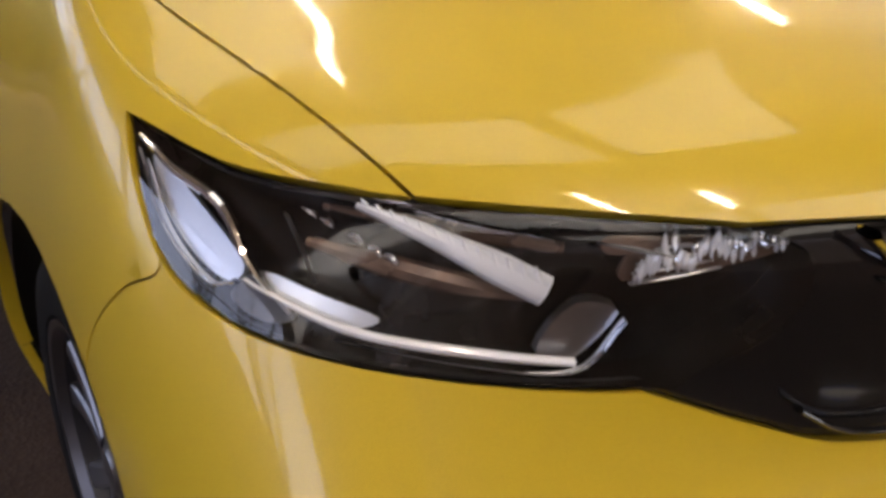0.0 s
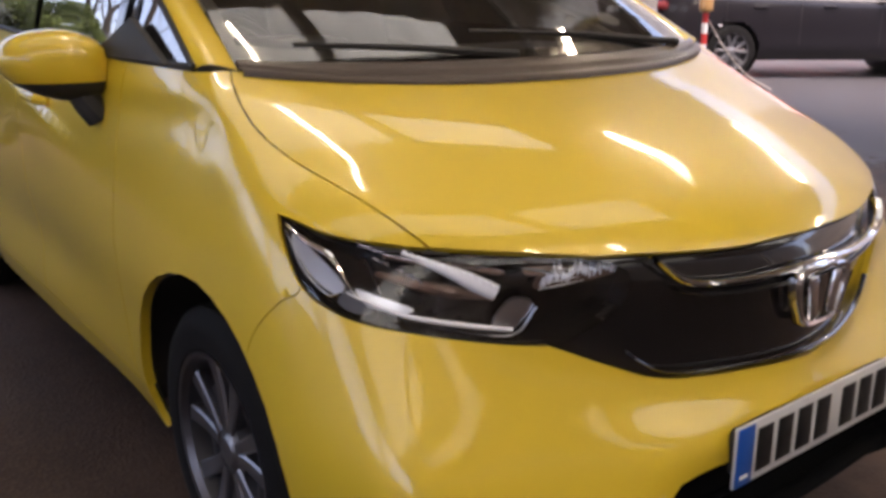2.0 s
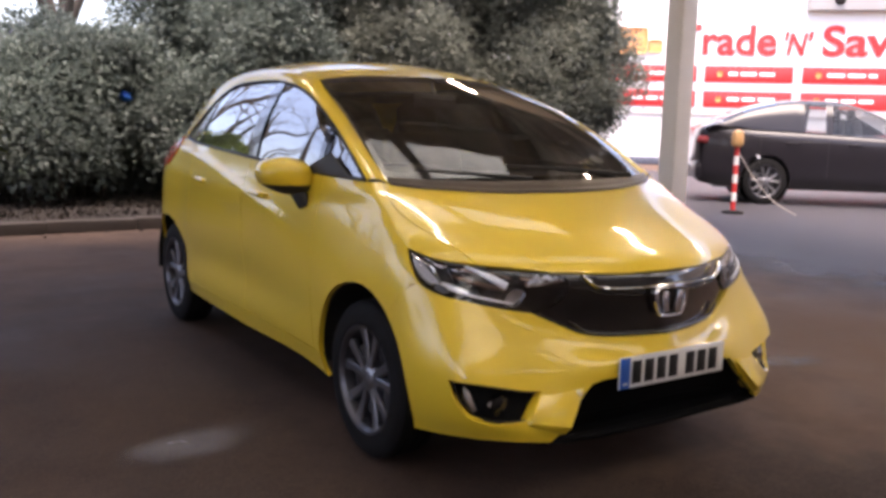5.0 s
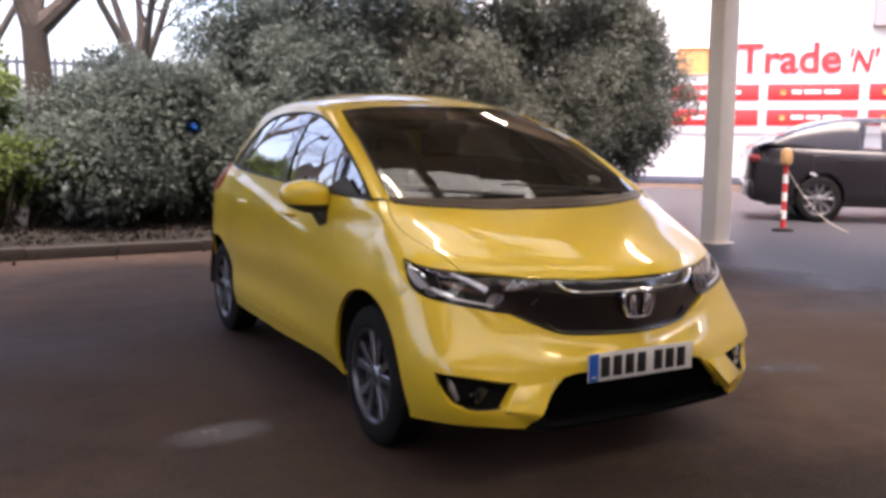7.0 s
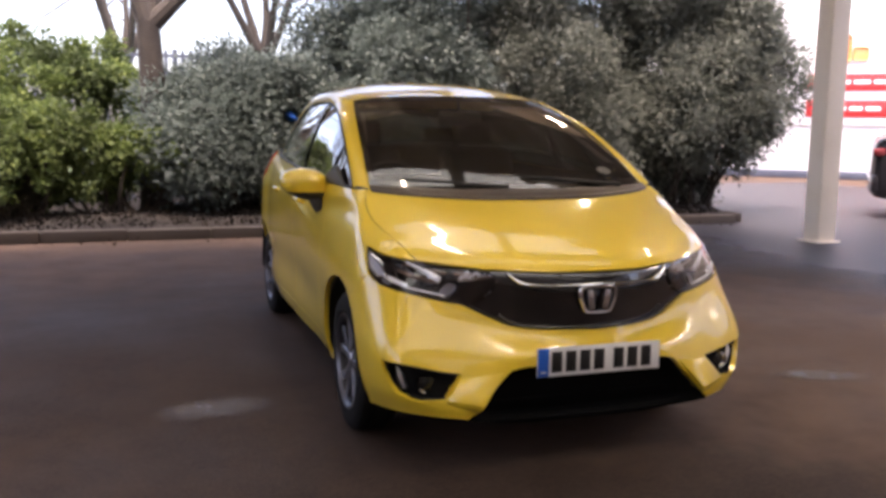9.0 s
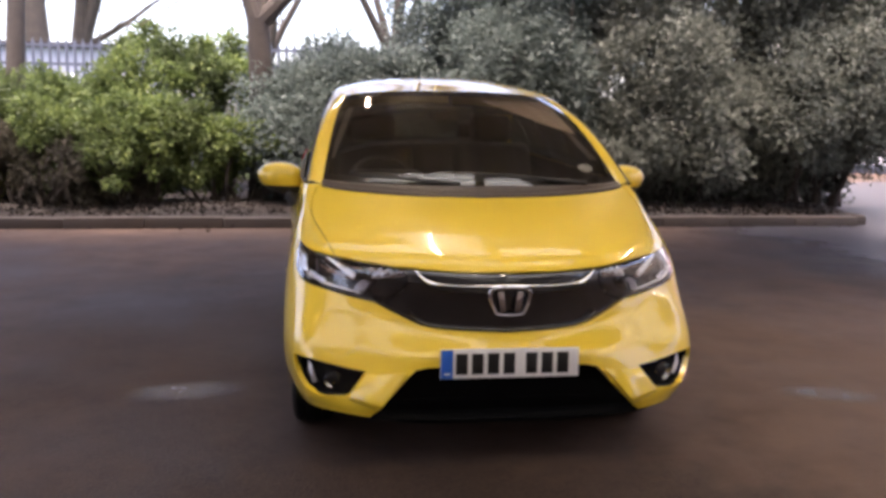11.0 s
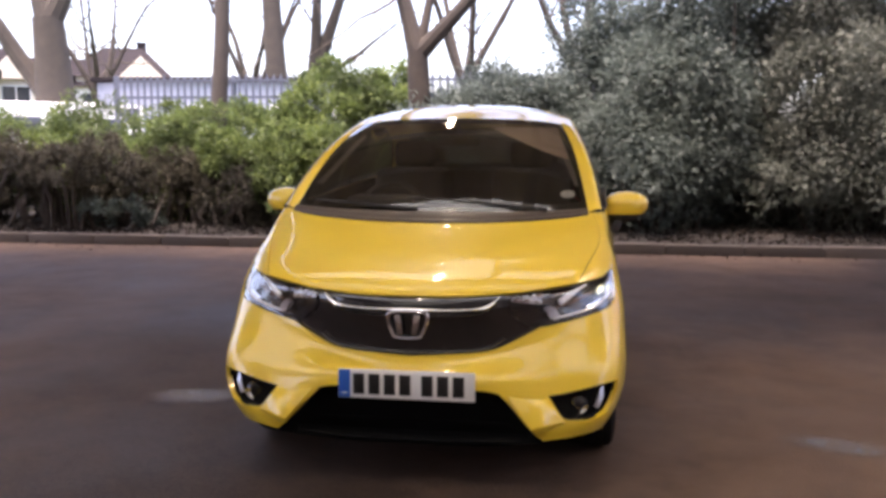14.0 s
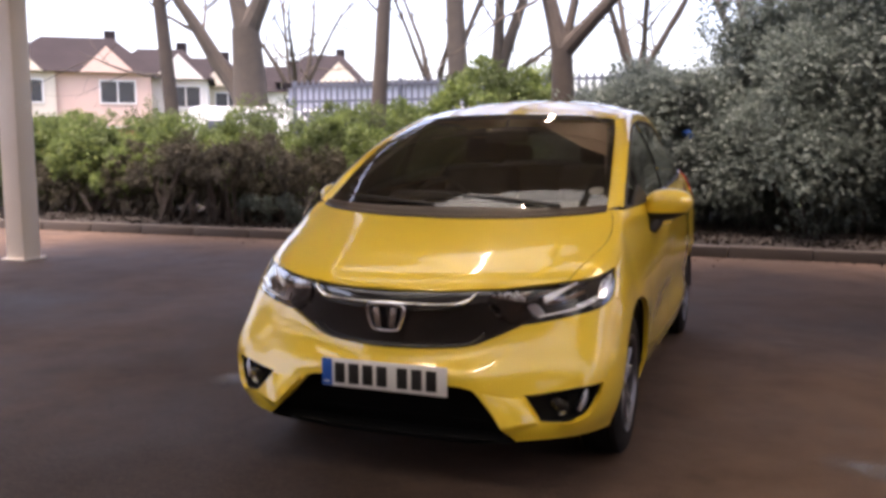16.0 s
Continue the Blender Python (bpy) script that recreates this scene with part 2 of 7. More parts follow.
M = {
    "yellow": paint_mat("yellow_paint", (0.69, 0.468, 0.022), (0.77, 0.540, 0.032)),
    "grey_paint": paint_mat("grey_paint", (0.009, 0.0078, 0.010), (0.016, 0.0145, 0.018), coat_ior=1.30),
    "gloss_black": surf("gloss_black", (0.006, 0.006, 0.007), (0.010, 0.010, 0.011), (0.10, 0.2), coat=1.0),
    "trim_black": surf("trim_black", (0.012, 0.012, 0.012), (0.022, 0.021, 0.020), (0.5, 0.7), bump=0.2, fine=300),
    "cowl": surf("cowl_plastic", (0.040, 0.025, 0.018), (0.062, 0.040, 0.028), (0.33, 0.46), bump=0.2, fine=200),
    "chrome": surf("chrome", (0.72, 0.72, 0.74), (0.80, 0.80, 0.82), (0.05, 0.12), metal=1.0),
    "satin": surf("satin_silver", (0.45, 0.45, 0.47), (0.58, 0.58, 0.60), (0.25, 0.35), metal=1.0),
    "main_reflector": surf("main_reflector", (0.80, 0.80, 0.82), (0.90, 0.90, 0.92), (0.22, 0.34), metal=0.7, fine=40),
    "reflector": surf("reflector", (0.70, 0.70, 0.72), (0.86, 0.86, 0.88), (0.05, 0.14), metal=1.0, fine=30),
    "dark_chrome": surf("dark_chrome", (0.34, 0.32, 0.30), (0.46, 0.44, 0.41), (0.06, 0.14), metal=1.0, fine=60),
    "lamp_black": surf("lamp_black", (0.008, 0.0065, 0.0055), (0.018, 0.014, 0.011), (0.16, 0.30), big=14, fine=60),
    "smoked": surf("smoked_amber", (0.20, 0.125, 0.092), (0.34, 0.235, 0.18), (0.18, 0.32), metal=0.5, big=20),
    "wall_unseen": surf("unseen_wall", (0.22, 0.18, 0.145), (0.30, 0.25, 0.205), (0.8, 0.95), big=0.6, fine=8, world_space=True),
    "visor": surf("visor_cloth", (0.72, 0.54, 0.43), (0.80, 0.62, 0.50), (0.8, 0.95), fine=120, bump=0.2),
    "pillar_trim": surf("pillar_trim", (0.22, 0.19, 0.165), (0.29, 0.25, 0.22), (0.6, 0.8)),
    "cabin_blue": surf("blue_grey_cladding", (0.26, 0.28, 0.35), (0.33, 0.35, 0.42), (0.5, 0.7), big=0.6, fine=8, world_space=True),
    "rooflight": None,
    "rooflight_clean": None,
    "void": surf("void_black", (0.003, 0.003, 0.003), (0.006, 0.006, 0.006), (0.85, 1.0), spec=0.12),
    "grey_trim": surf("grey_trim", (0.10, 0.10, 0.105), (0.15, 0.15, 0.155), (0.35, 0.5)),
    "alloy": surf("alloy", (0.20, 0.20, 0.215), (0.32, 0.32, 0.34), (0.28, 0.42), metal=0.9, fine=60),
    "alloy_rim": surf("alloy_rim", (0.10, 0.10, 0.11), (0.17, 0.17, 0.185), (0.3, 0.45), metal=0.9, fine=60),
    "alloy_dark": surf("alloy_dark", (0.030, 0.030, 0.034), (0.055, 0.055, 0.06), (0.3, 0.45), metal=0.4),
    "rubber": surf("rubber", (0.006, 0.006, 0.006), (0.013, 0.012, 0.012), (0.65, 0.85), bump=0.3, fine=120),
    "steel": surf("brake_steel", (0.30, 0.28, 0.26), (0.42, 0.40, 0.38), (0.3, 0.5), metal=1.0, fine=120),
    "glass": glass("windscreen_glass", (0.50, 0.50, 0.48), steep=3.4, base=0.058, film=0.010),
    "side_glass": glass("side_glass", (0.30, 0.33, 0.32), steep=1.9, base=0.10, film=0.02),
    "car_glass": glass("parked_car_glass", (0.72, 0.74, 0.74)),
    "lens": glass("lamp_lens", (0.95, 0.96, 0.97), steep=2.3, base=0.06),
    "interior": surf("interior_cloth", (0.012, 0.012, 0.013), (0.025, 0.024, 0.024), (0.8, 0.95), bump=0.3, fine=200),
    "dash": surf("dash_plastic", (0.016, 0.015, 0.015), (0.026, 0.025, 0.024), (0.45, 0.6), bump=0.2, fine=260),
    "amber": surf("amber", (0.55, 0.16, 0.02), (0.65, 0.22, 0.03), (0.2, 0.3), coat=0.5),
    "orange": surf("orange_lens", (0.32, 0.17, 0.06), (0.42, 0.25, 0.10), (0.3, 0.4), coat=0.5),
    "red_lens": surf("red_lens", (0.45, 0.015, 0.02), (0.6, 0.03, 0.03), (0.1, 0.2), coat=1.0),
    "tail_red": surf("tail_red", (0.13, 0.018, 0.020), (0.18, 0.028, 0.030), (0.2, 0.3)),
    "drl": surf("side_marker", (0.84, 0.86, 0.92), (0.92, 0.93, 0.97), (0.18, 0.30), coat=0.6),
    "marker": surf("marker_plastic", (0.84, 0.87, 0.94), (0.90, 0.93, 0.98), (0.24, 0.34), metal=0.85),
    "guide": surf("light_guide", (0.84, 0.86, 0.93), (0.92, 0.93, 0.97), (0.16, 0.26), coat=0.5),
    "plate_white": surf("plate_white", (0.66, 0.66, 0.64), (0.74, 0.74, 0.72), (0.25, 0.4), coat=0.4),
    "plate_blue": surf("plate_blue", (0.01, 0.09, 0.42), (0.015, 0.12, 0.5), (0.25, 0.4), coat=0.4),
    "plate_ink": surf("plate_ink", (0.008, 0.008, 0.008), (0.014, 0.014, 0.014), (0.3, 0.4)),
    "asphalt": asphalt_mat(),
    "kerb": surf("kerb_concrete", (0.034, 0.026, 0.021), (0.062, 0.048, 0.039), (0.75, 0.95), big=2.0, fine=70, bump=0.5, world_space=True, vary=0.15),
    "soil": surf("soil", (0.011, 0.008, 0.006), (0.025, 0.0185, 0.014), (0.85, 1.0), big=1.3, fine=24, bump=0.9, dist=0.03, world_space=True),
    "litter": leaf_mat("leaf_litter", (0.012, 0.008, 0.006), (0.020, 0.0135, 0.009), (0.032, 0.022, 0.015), 0.8, 0.1),
    "post": surf("post_paint", (0.66, 0.59, 0.49), (0.76, 0.69, 0.59), (0.45, 0.6), big=1.2, fine=30, bump=0.15),
    "roof_sheet": surf("canopy_sheet", (0.42, 0.38, 0.335), (0.54, 0.495, 0.44), (0.55, 0.75), big=0.7, fine=12, world_space=True),
    "beam": surf("canopy_beam", (0.30, 0.285, 0.26), (0.40, 0.38, 0.35), (0.5, 0.7), big=1.0, fine=30),
    "tube": lamp_mat("tube_light", (1.0, 0.88, 0.68), 18.0),
    "bark": surf("bark", (0.024, 0.018, 0.014), (0.058, 0.046, 0.036), (0.8, 0.95), big=4.0, fine=26, bump=0.9, dist=0.02, world_space=True),
    "bark_pale": surf("bark_pale", (0.030, 0.024, 0.019), (0.062, 0.050, 0.040), (0.8, 0.95), big=3.0, fine=20, bump=0.9, dist=0.02, world_space=True),
    "twig": surf("twig", (0.040, 0.031, 0.025), (0.090, 0.072, 0.058), (0.8, 0.95), big=4.0, fine=26, world_space=True),
    "laurel": leaf_mat("laurel_leaf", (0.104, 0.130, 0.114), (0.126, 0.156, 0.136), (0.168, 0.200, 0.174), 0.62, 0.40),
    "holly": leaf_mat("dark_leaf", (0.144, 0.158, 0.130), (0.170, 0.184, 0.152), (0.214, 0.230, 0.192), 0.66, 0.45),
    "hedge": leaf_mat("hedge_leaf", (0.074, 0.104, 0.036), (0.118, 0.164, 0.048), (0.190, 0.235, 0.064), 0.68, 0.4),
    "brownhedge": leaf_mat("winter_leaf", (0.044, 0.040, 0.026), (0.064, 0.057, 0.038), (0.088, 0.078, 0.052), 0.7, 0.25),
    "wall_white": surf("showroom_panel", (0.78, 0.77, 0.76), (0.86, 0.85, 0.84), (0.4, 0.6), big=0.6, fine=8, world_space=True),
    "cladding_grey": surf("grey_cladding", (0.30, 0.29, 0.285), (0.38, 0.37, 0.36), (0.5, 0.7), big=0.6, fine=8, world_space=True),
    "sign_red": surf("sign_red", (0.58, 0.028, 0.030), (0.68, 0.045, 0.045), (0.35, 0.5), big=1, fine=10),
    "sign_orange": surf("sign_orange", (0.80, 0.33, 0.10), (0.88, 0.48, 0.20), (0.35, 0.5), big=2, fine=10),
    "sign_white": surf("sign_white", (0.80, 0.79, 0.78), (0.86, 0.85, 0.84), (0.4, 0.5)),
    "fence": surf("galvanised", (0.075, 0.085, 0.115), (0.12, 0.13, 0.165), (0.45, 0.65), metal=0.3, big=2, fine=30),
    "render_pink": surf("pink_render", (0.58, 0.42, 0.35), (0.66, 0.48, 0.41), (0.8, 0.95), big=0.5, fine=8, world_space=True),
    "render_white": surf("white_render", (0.66, 0.64, 0.60), (0.74, 0.72, 0.68), (0.8, 0.95), big=0.5, fine=8, world_space=True),
    "render_cream": surf("cream_render", (0.58, 0.52, 0.42), (0.66, 0.60, 0.50), (0.8, 0.95), big=0.5, fine=8, world_space=True),
    "brick": surf("red_brick", (0.24, 0.09, 0.06), (0.34, 0.14, 0.09), (0.8, 0.95), big=1, fine=14, world_space=True),
    "roof_tile": surf("roof_tile", (0.017, 0.014, 0.016), (0.032, 0.027, 0.029), (0.85, 1.0), spec=0.1, big=0.8, fine=9, world_space=True, bump=0.5, dist=0.05),
    "pane": surf("far_pane", (0.03, 0.035, 0.04), (0.06, 0.065, 0.075), (0.05, 0.12), big=0.4, fine=3),
    "white_paint": surf("white_paint", (0.74, 0.73, 0.71), (0.82, 0.81, 0.79), (0.4, 0.6)),
    "red_paint": surf("red_paint", (0.50, 0.03, 0.03), (0.60, 0.05, 0.045), (0.35, 0.5)),
    "chain": surf("chain_plastic", (0.32, 0.28, 0.25), (0.42, 0.38, 0.35), (0.4, 0.6)),
    "blue_plastic": surf("blue_plastic", (0.01, 0.10, 0.55), (0.02, 0.18, 0.70), (0.25, 0.4)),
    "white_car": paint_mat("white_car_paint", (0.72, 0.72, 0.72), (0.78, 0.78, 0.78)),
    "grass": surf("far_grass", (0.045, 0.07, 0.022), (0.085, 0.11, 0.04), (0.9, 1.0), big=0.4, fine=6, world_space=True),
}


def rooflight_mat(name, a, b):
    """Ribbed plastic roof sheet that lets daylight through."""
    m, t, p = nodes_of(name)
    tl, mx = t.nodes.new("ShaderNodeBsdfTranslucent"), t.nodes.new("ShaderNodeMixShader")
    pos = t.nodes.new("ShaderNodeNewGeometry").outputs["Position"]
    c = mixed(t, span(t, noise_tex(t, pos, 3.0), 0, 1), a, b)
    put(t, tl.inputs[0], c)
    put(t, p.inputs["Base Color"], c)
    p.inputs["Roughness"].default_value = 0.5
    mx.inputs[0].default_value = 0.55
    t.links.new(p.outputs[0], mx.inputs[1])
    t.links.new(tl.outputs[0], mx.inputs[2])
    t.links.new(mx.outputs[0], t.nodes["Material Output"].inputs[0])
    return m


def stain_mat():
    """A dried puddle's film that thins out towards its edge."""
    m, t, p = nodes_of("dried_stain")
    co = t.nodes.new("ShaderNodeTexCoord").outputs["Generated"]
    mp = t.nodes.new("ShaderNodeMapping")
    mp.inputs["Location"].default_value, mp.inputs["Scale"].default_value = (-1.0, -1.0, 0), (2, 2, 0)
    t.links.new(co, mp.inputs[0])
    g = t.nodes.new("ShaderNodeTexGradient")
    g.gradient_type = "QUADRATIC_SPHERE"
    t.links.new(mp.outputs[0], g.inputs[0])
    n = noise_tex(t, t.nodes.new("ShaderNodeNewGeometry").outputs["Position"], 7, 5)
    mul = t.nodes.new("ShaderNodeMath")
    mul.operation = "MULTIPLY"
    t.links.new(span(t, g.outputs["Fac"], 0, .80, 0.0, .35), mul.inputs[0])
    t.links.new(span(t, n, .35, .85, .3, .7), mul.inputs[1])
    p.inputs["Base Color"].default_value, p.inputs["Roughness"].default_value = (.23, .215, .222, 1), .7
    t.links.new(mul.outputs[0], p.inputs["Alpha"])
    return m


def damp_mat():
    """Rain-wet asphalt whose film breaks up towards the dry ground under the canopy."""
    m, t, p = nodes_of("damp_asphalt")
    pos = t.nodes.new("ShaderNodeNewGeometry").outputs["Position"]
    axes = t.nodes.new("ShaderNodeSeparateXYZ")
    t.links.new(pos, axes.inputs[0])
    n1, n2, grain = noise_tex(t, pos, 0.9, 5), noise_tex(t, pos, 4.0, 5), noise_tex(t, pos, 150, 2)
    add = t.nodes.new("ShaderNodeMath")
    add.operation = "MULTIPLY_ADD"
    add.inputs[1].default_value = 2.4
    t.links.new(n1, add.inputs[0])
    t.links.new(axes.outputs["X"], add.inputs[2])
    mul = t.nodes.new("ShaderNodeMath")
    mul.operation = "MULTIPLY"
    t.links.new(span(t, add.outputs[0], 0, 1, 4.9, 6.2), mul.inputs[0])
    t.links.new(span(t, n2, .55, .95, .3, .7), mul.inputs[1])
    p.inputs["Base Color"].default_value = (.036, .036, .044, 1)
    put(t, p.inputs["Roughness"], span(t, n2, .38, .62))
    t.links.new(mul.outputs[0], p.inputs["Alpha"])
    bumped(t, p, grain, .15, .002)
    return m


M["damp"] = damp_mat()
M["grey_paint"].node_tree.nodes["Principled BSDF"].inputs["Specular IOR Level"].default_value = 0.15
M["rubber"].node_tree.nodes["Principled BSDF"].inputs["Specular IOR Level"].default_value = 0.12
M["rooflight"], M["stain"] = rooflight_mat("rooflight_sheet", (0.34, 0.36, 0.31), (0.44, 0.46, 0.40)), stain_mat()
M["rooflight_clean"] = rooflight_mat("clean_rooflight_sheet", (0.46, 0.485, 0.43), (0.56, 0.585, 0.53))


# ---- building helpers ----
def empty(name, label, category, at=None, group="", kind=""):
    ob = new(name)
    ob.empty_display_size = 0.1
    if at is not None:
        ob.matrix_world = at
    return tagged(ob, label, category, group, kind)


def mesh_of(name, verts, faces, material, smooth=True, sharp=40):
    me = bpy.data.meshes.new(name)
    me.from_pydata([tuple(v) for v in verts], [], [tuple(f) for f in faces])
    me.materials.append(material)
    me.validate()
    if smooth:
        me.shade_smooth()
        if sharp < 180:
            me.set_sharp_from_angle(angle=radians(sharp))
    me.update()
    return me


def bm_mesh(name, bm, material, smooth=True, sharp=35):
    me = bpy.data.meshes.new(name)
    bmesh.ops.recalc_face_normals(bm, faces=bm.faces)
    bm.to_mesh(me)
    bm.free()
    me.materials.append(material)
    if smooth:
        me.shade_smooth()
        me.set_sharp_from_angle(angle=radians(sharp))
    return me


def part(name, me, parent, label="", at=None):
    """Links a mesh as one part of a thing, or of a part."""
    ob = new(name, me)
    ob.parent = parent
    if at is not None:
        ob.matrix_local = at
    return tagged(ob, label)


def thing(name, me, label, category, at=None, group="", kind=""):
    ob = new(name, me)
    if at is not None:
        ob.matrix_world = at
    return tagged(ob, label, category, group, kind)


def box(bm, size, at, bevel=0.0, turn=None, seg=2):
    """A bevelled block, added to bm."""
    m = Matrix.Translation(at) @ (turn.to_4x4() if turn is not None else Matrix()) @ Matrix.Diagonal((*size, 1))
    r = bmesh.ops.create_cube(bm, size=1.0, matrix=m)
    if bevel:
        es = list({e for v in r["verts"] for e in v.link_edges})
        bmesh.ops.bevel(bm, geom=es, offset=bevel, segments=seg, affect="EDGES", profile=0.5)


def turned(bm, profile, n=32, axis="x", at=(0, 0, 0), close=False):
    """Revolves a profile of (along, radius) about an axis through at."""
    rings = []
    for a, r in profile:
        ring = []
        for i in range(n):
            c, s = math.cos(2 * math.pi * i / n) * r, math.sin(2 * math.pi * i / n) * r
            p = {"x": (a, c, s), "y": (c, a, s), "z": (c, s, a)}[axis]
            ring.append(bm.verts.new(Vector(p) + Vector(at)))
        rings.append(ring)
    pairs = list(zip(rings, rings[1:])) + ([(rings[-1], rings[0])] if close else [])
    for r0, r1 in pairs:
        for i in range(n):
            bm.faces.new((r0[i], r0[(i + 1) % n], r1[(i + 1) % n], r1[i]))
    return rings


def tube(bm, path, radii, n=8, cap=True):
    """A tube along a path of points with its radii."""
    path = [Vector(p) for p in path]
    rings, side = [], None
    for i, p in enumerate(path):
        d = (path[min(i + 1, len(path) - 1)] - path[max(i - 1, 0)]).normalized()
        if side is None:
            side = d.orthogonal().normalized()
        side = (side - d * side.dot(d)).normalized()
        up = d.cross(side)
        r = radii[i] if hasattr(radii, "__len__") else radii
        rings.append([bm.verts.new(p + (side * math.cos(2 * math.pi * k / n) + up * math.sin(2 * math.pi * k / n)) * r) for k in range(n)])
    for r0, r1 in zip(rings, rings[1:]):
        for k in range(n):
            bm.faces.new((r0[k], r0[(k + 1) % n], r1[(k + 1) % n], r1[k]))
    if cap:
        bm.faces.new(list(reversed(rings[0])))
        bm.faces.new(rings[-1])


def cat(points, n, closed=False):
    """A smooth line through points, n samples a stretch."""
    p = np.array(points, float)
    k = len(p)
    out = []
    for i in range(k if closed else k - 1):
        if closed:
            a, b, c, d = p[(i - 1) % k], p[i], p[(i + 1) % k], p[(i + 2) % k]
        else:
            b, c = p[i], p[i + 1]
            a = p[i - 1] if i else 2 * b - c
            d = p[i + 2] if i + 2 < k else 2 * c - b
        for j in range(n):
            t = j / n
            out.append(0.5 * ((2 * b) + (c - a) * t + (2 * a - 5 * b + 4 * c - d) * t**2 + (3 * b - a - 3 * c + d) * t**3))
    if not closed:
        out.append(p[-1])
    return np.array(out)


def along(points, n):
    """n points at even steps of length along a smooth line."""
    q = cat(points, 24)
    d = np.r_[0, np.cumsum(np.linalg.norm(np.diff(q, axis=0), axis=1))]
    u = np.linspace(0, d[-1], n)
    return np.stack([np.interp(u, d, q[:, i]) for i in range(q.shape[1])], 1)


def lofted(rows, flip=False):
    """Verts and faces of a grid of points."""
    g = np.array(rows)
    h, w = g.shape[:2]
    f = [(i * w + j, i * w + j + 1, (i + 1) * w + j + 1, (i + 1) * w + j) for i in range(h - 1) for j in range(w - 1)]
    return g.reshape(-1, 3), [t[::-1] for t in f] if flip else f


def thick(me, depth):
    """Gives a sheet an inward flange and back, so that it is a shell of some depth."""
    bm = bmesh.new()
    bm.from_mesh(me)
    bmesh.ops.solidify(bm, geom=bm.faces[:], thickness=depth)
    bm.to_mesh(me)
    bm.free()
    me.shade_smooth()
    me.set_sharp_from_angle(angle=radians(35))
    return me

# ---- ground, kerb, bed ----
def sheet(name, x0, x1, y0, y1, z, material, step=None, relief=None):
    nx, ny = (2, 2) if step is None else (int((x1 - x0) / step) + 1, int((y1 - y0) / step) + 1)
    g = [[(x, y, z + (relief(x, y) if relief else 0)) for x in np.linspace(x0, x1, nx)] for y in np.linspace(y0, y1, ny)]
    v, f = lofted(g)
    return mesh_of(name, v, f, material)


thing("ground", sheet("ground", -400, 400, -400, 400, 0, M["asphalt"]), "dark worn asphalt yard with damp patches and painted shade by the car", "ground", kind="structure")
KERB_Y, BED_Y = 6.8, 6.95


def bed_relief(x, y):
    rise = min(1, (y - BED_Y) / .5)
    return .07 * rise + .05 * rise * noise.noise(Vector((x * .8, y * .8, 0))) + .02 * noise.noise(Vector((x * 4, y * 4, 3)))


thing("planting_bed", sheet("planting_bed", -26, 6.56, BED_Y - .02, 13, .10, M["soil"], .16, bed_relief), "brown soil bed behind the kerb", "flower bed", kind="structure")
thing("far_lawn", sheet("far_lawn", -60, 6.56, 13, 60, .11, M["grass"], 3, lambda x, y: .1 * noise.noise(Vector((x * .1, y * .1, 0)))), "rough grass beyond the trees", "grass", kind="structure")
kerb = empty("kerb", "row of weathered concrete kerb stones", "kerb", kind="structure")
bm = bmesh.new()
box(bm, (.911, .15, .26), (0, 0, 0), .022)
stone = bm_mesh("kerb_stone", bm, M["kerb"])
for i in range(36):
    part("kerb_stone", stone, kerb, at=pose(-26 + .915 * i, KERB_Y + .075 + random.uniform(-.006, .006), .0 + random.uniform(-.006, .004), random.uniform(-.6, .6), random.uniform(-.5, .5), random.uniform(-.4, .4)))

for i in range(7):
    part("kerb_stone", stone, kerb, at=pose(6.63, KERB_Y + .62 + .915 * i, random.uniform(-.006, .004), random.uniform(-.5, .5), random.uniform(-.5, .5), 90 + random.uniform(-.4, .4)))

thing("damp_ground", sheet("damp_ground", 2.6, 14.9, -6, 15, .004, M["damp"]), "rain-wet bluish asphalt beside the canopy", "ground", kind="structure")
# pale dried puddle marks on the asphalt
for name_, x, y, a, b, turn_ in (("stain", -1.33, .42, .36, .17, 10), ("stain", 1.86, .06, .34, .15, -20)):
    bm = bmesh.new()
    ring = []
    for i in range(40):
        t = 2 * math.pi * i / 40
        k = 1 + .35 * noise.noise(Vector((3 * math.cos(t) + x, 3 * math.sin(t), y)))
        ring.append(bm.verts.new((a * k * math.cos(t), b * k * math.sin(t), .004)))
    bm.faces.new(ring)
    thing("ground_mark", bm_mesh("ground_mark", bm, M["stain"], False), "pale dried puddle mark on the asphalt", "stain", pose(x, y, 0, 0, 0, turn_), "puddle marks")


# ---- canopy over the car ----
CEIL = 3.9
canopy = empty("canopy", "sheet metal canopy over the yard", "canopy", kind="structure")
BACK, FRONT = -8.6, 6.3
LIGHTS_Y = ((1.05, 1.70), (-.75, .15), (-4.7, -2.9), (-6.9, -6.0))


def ribbed(x0, x1, y0, y1):
    g = []
    for i in range(int((x1 - x0) / .1) + 1):
        z = CEIL + .24 + (.03 if i % 4 < 2 else 0)
        g.append([(x0 + .1 * i, y0, z), (x0 + .1 * i, y1, z)])
    return lofted(g)


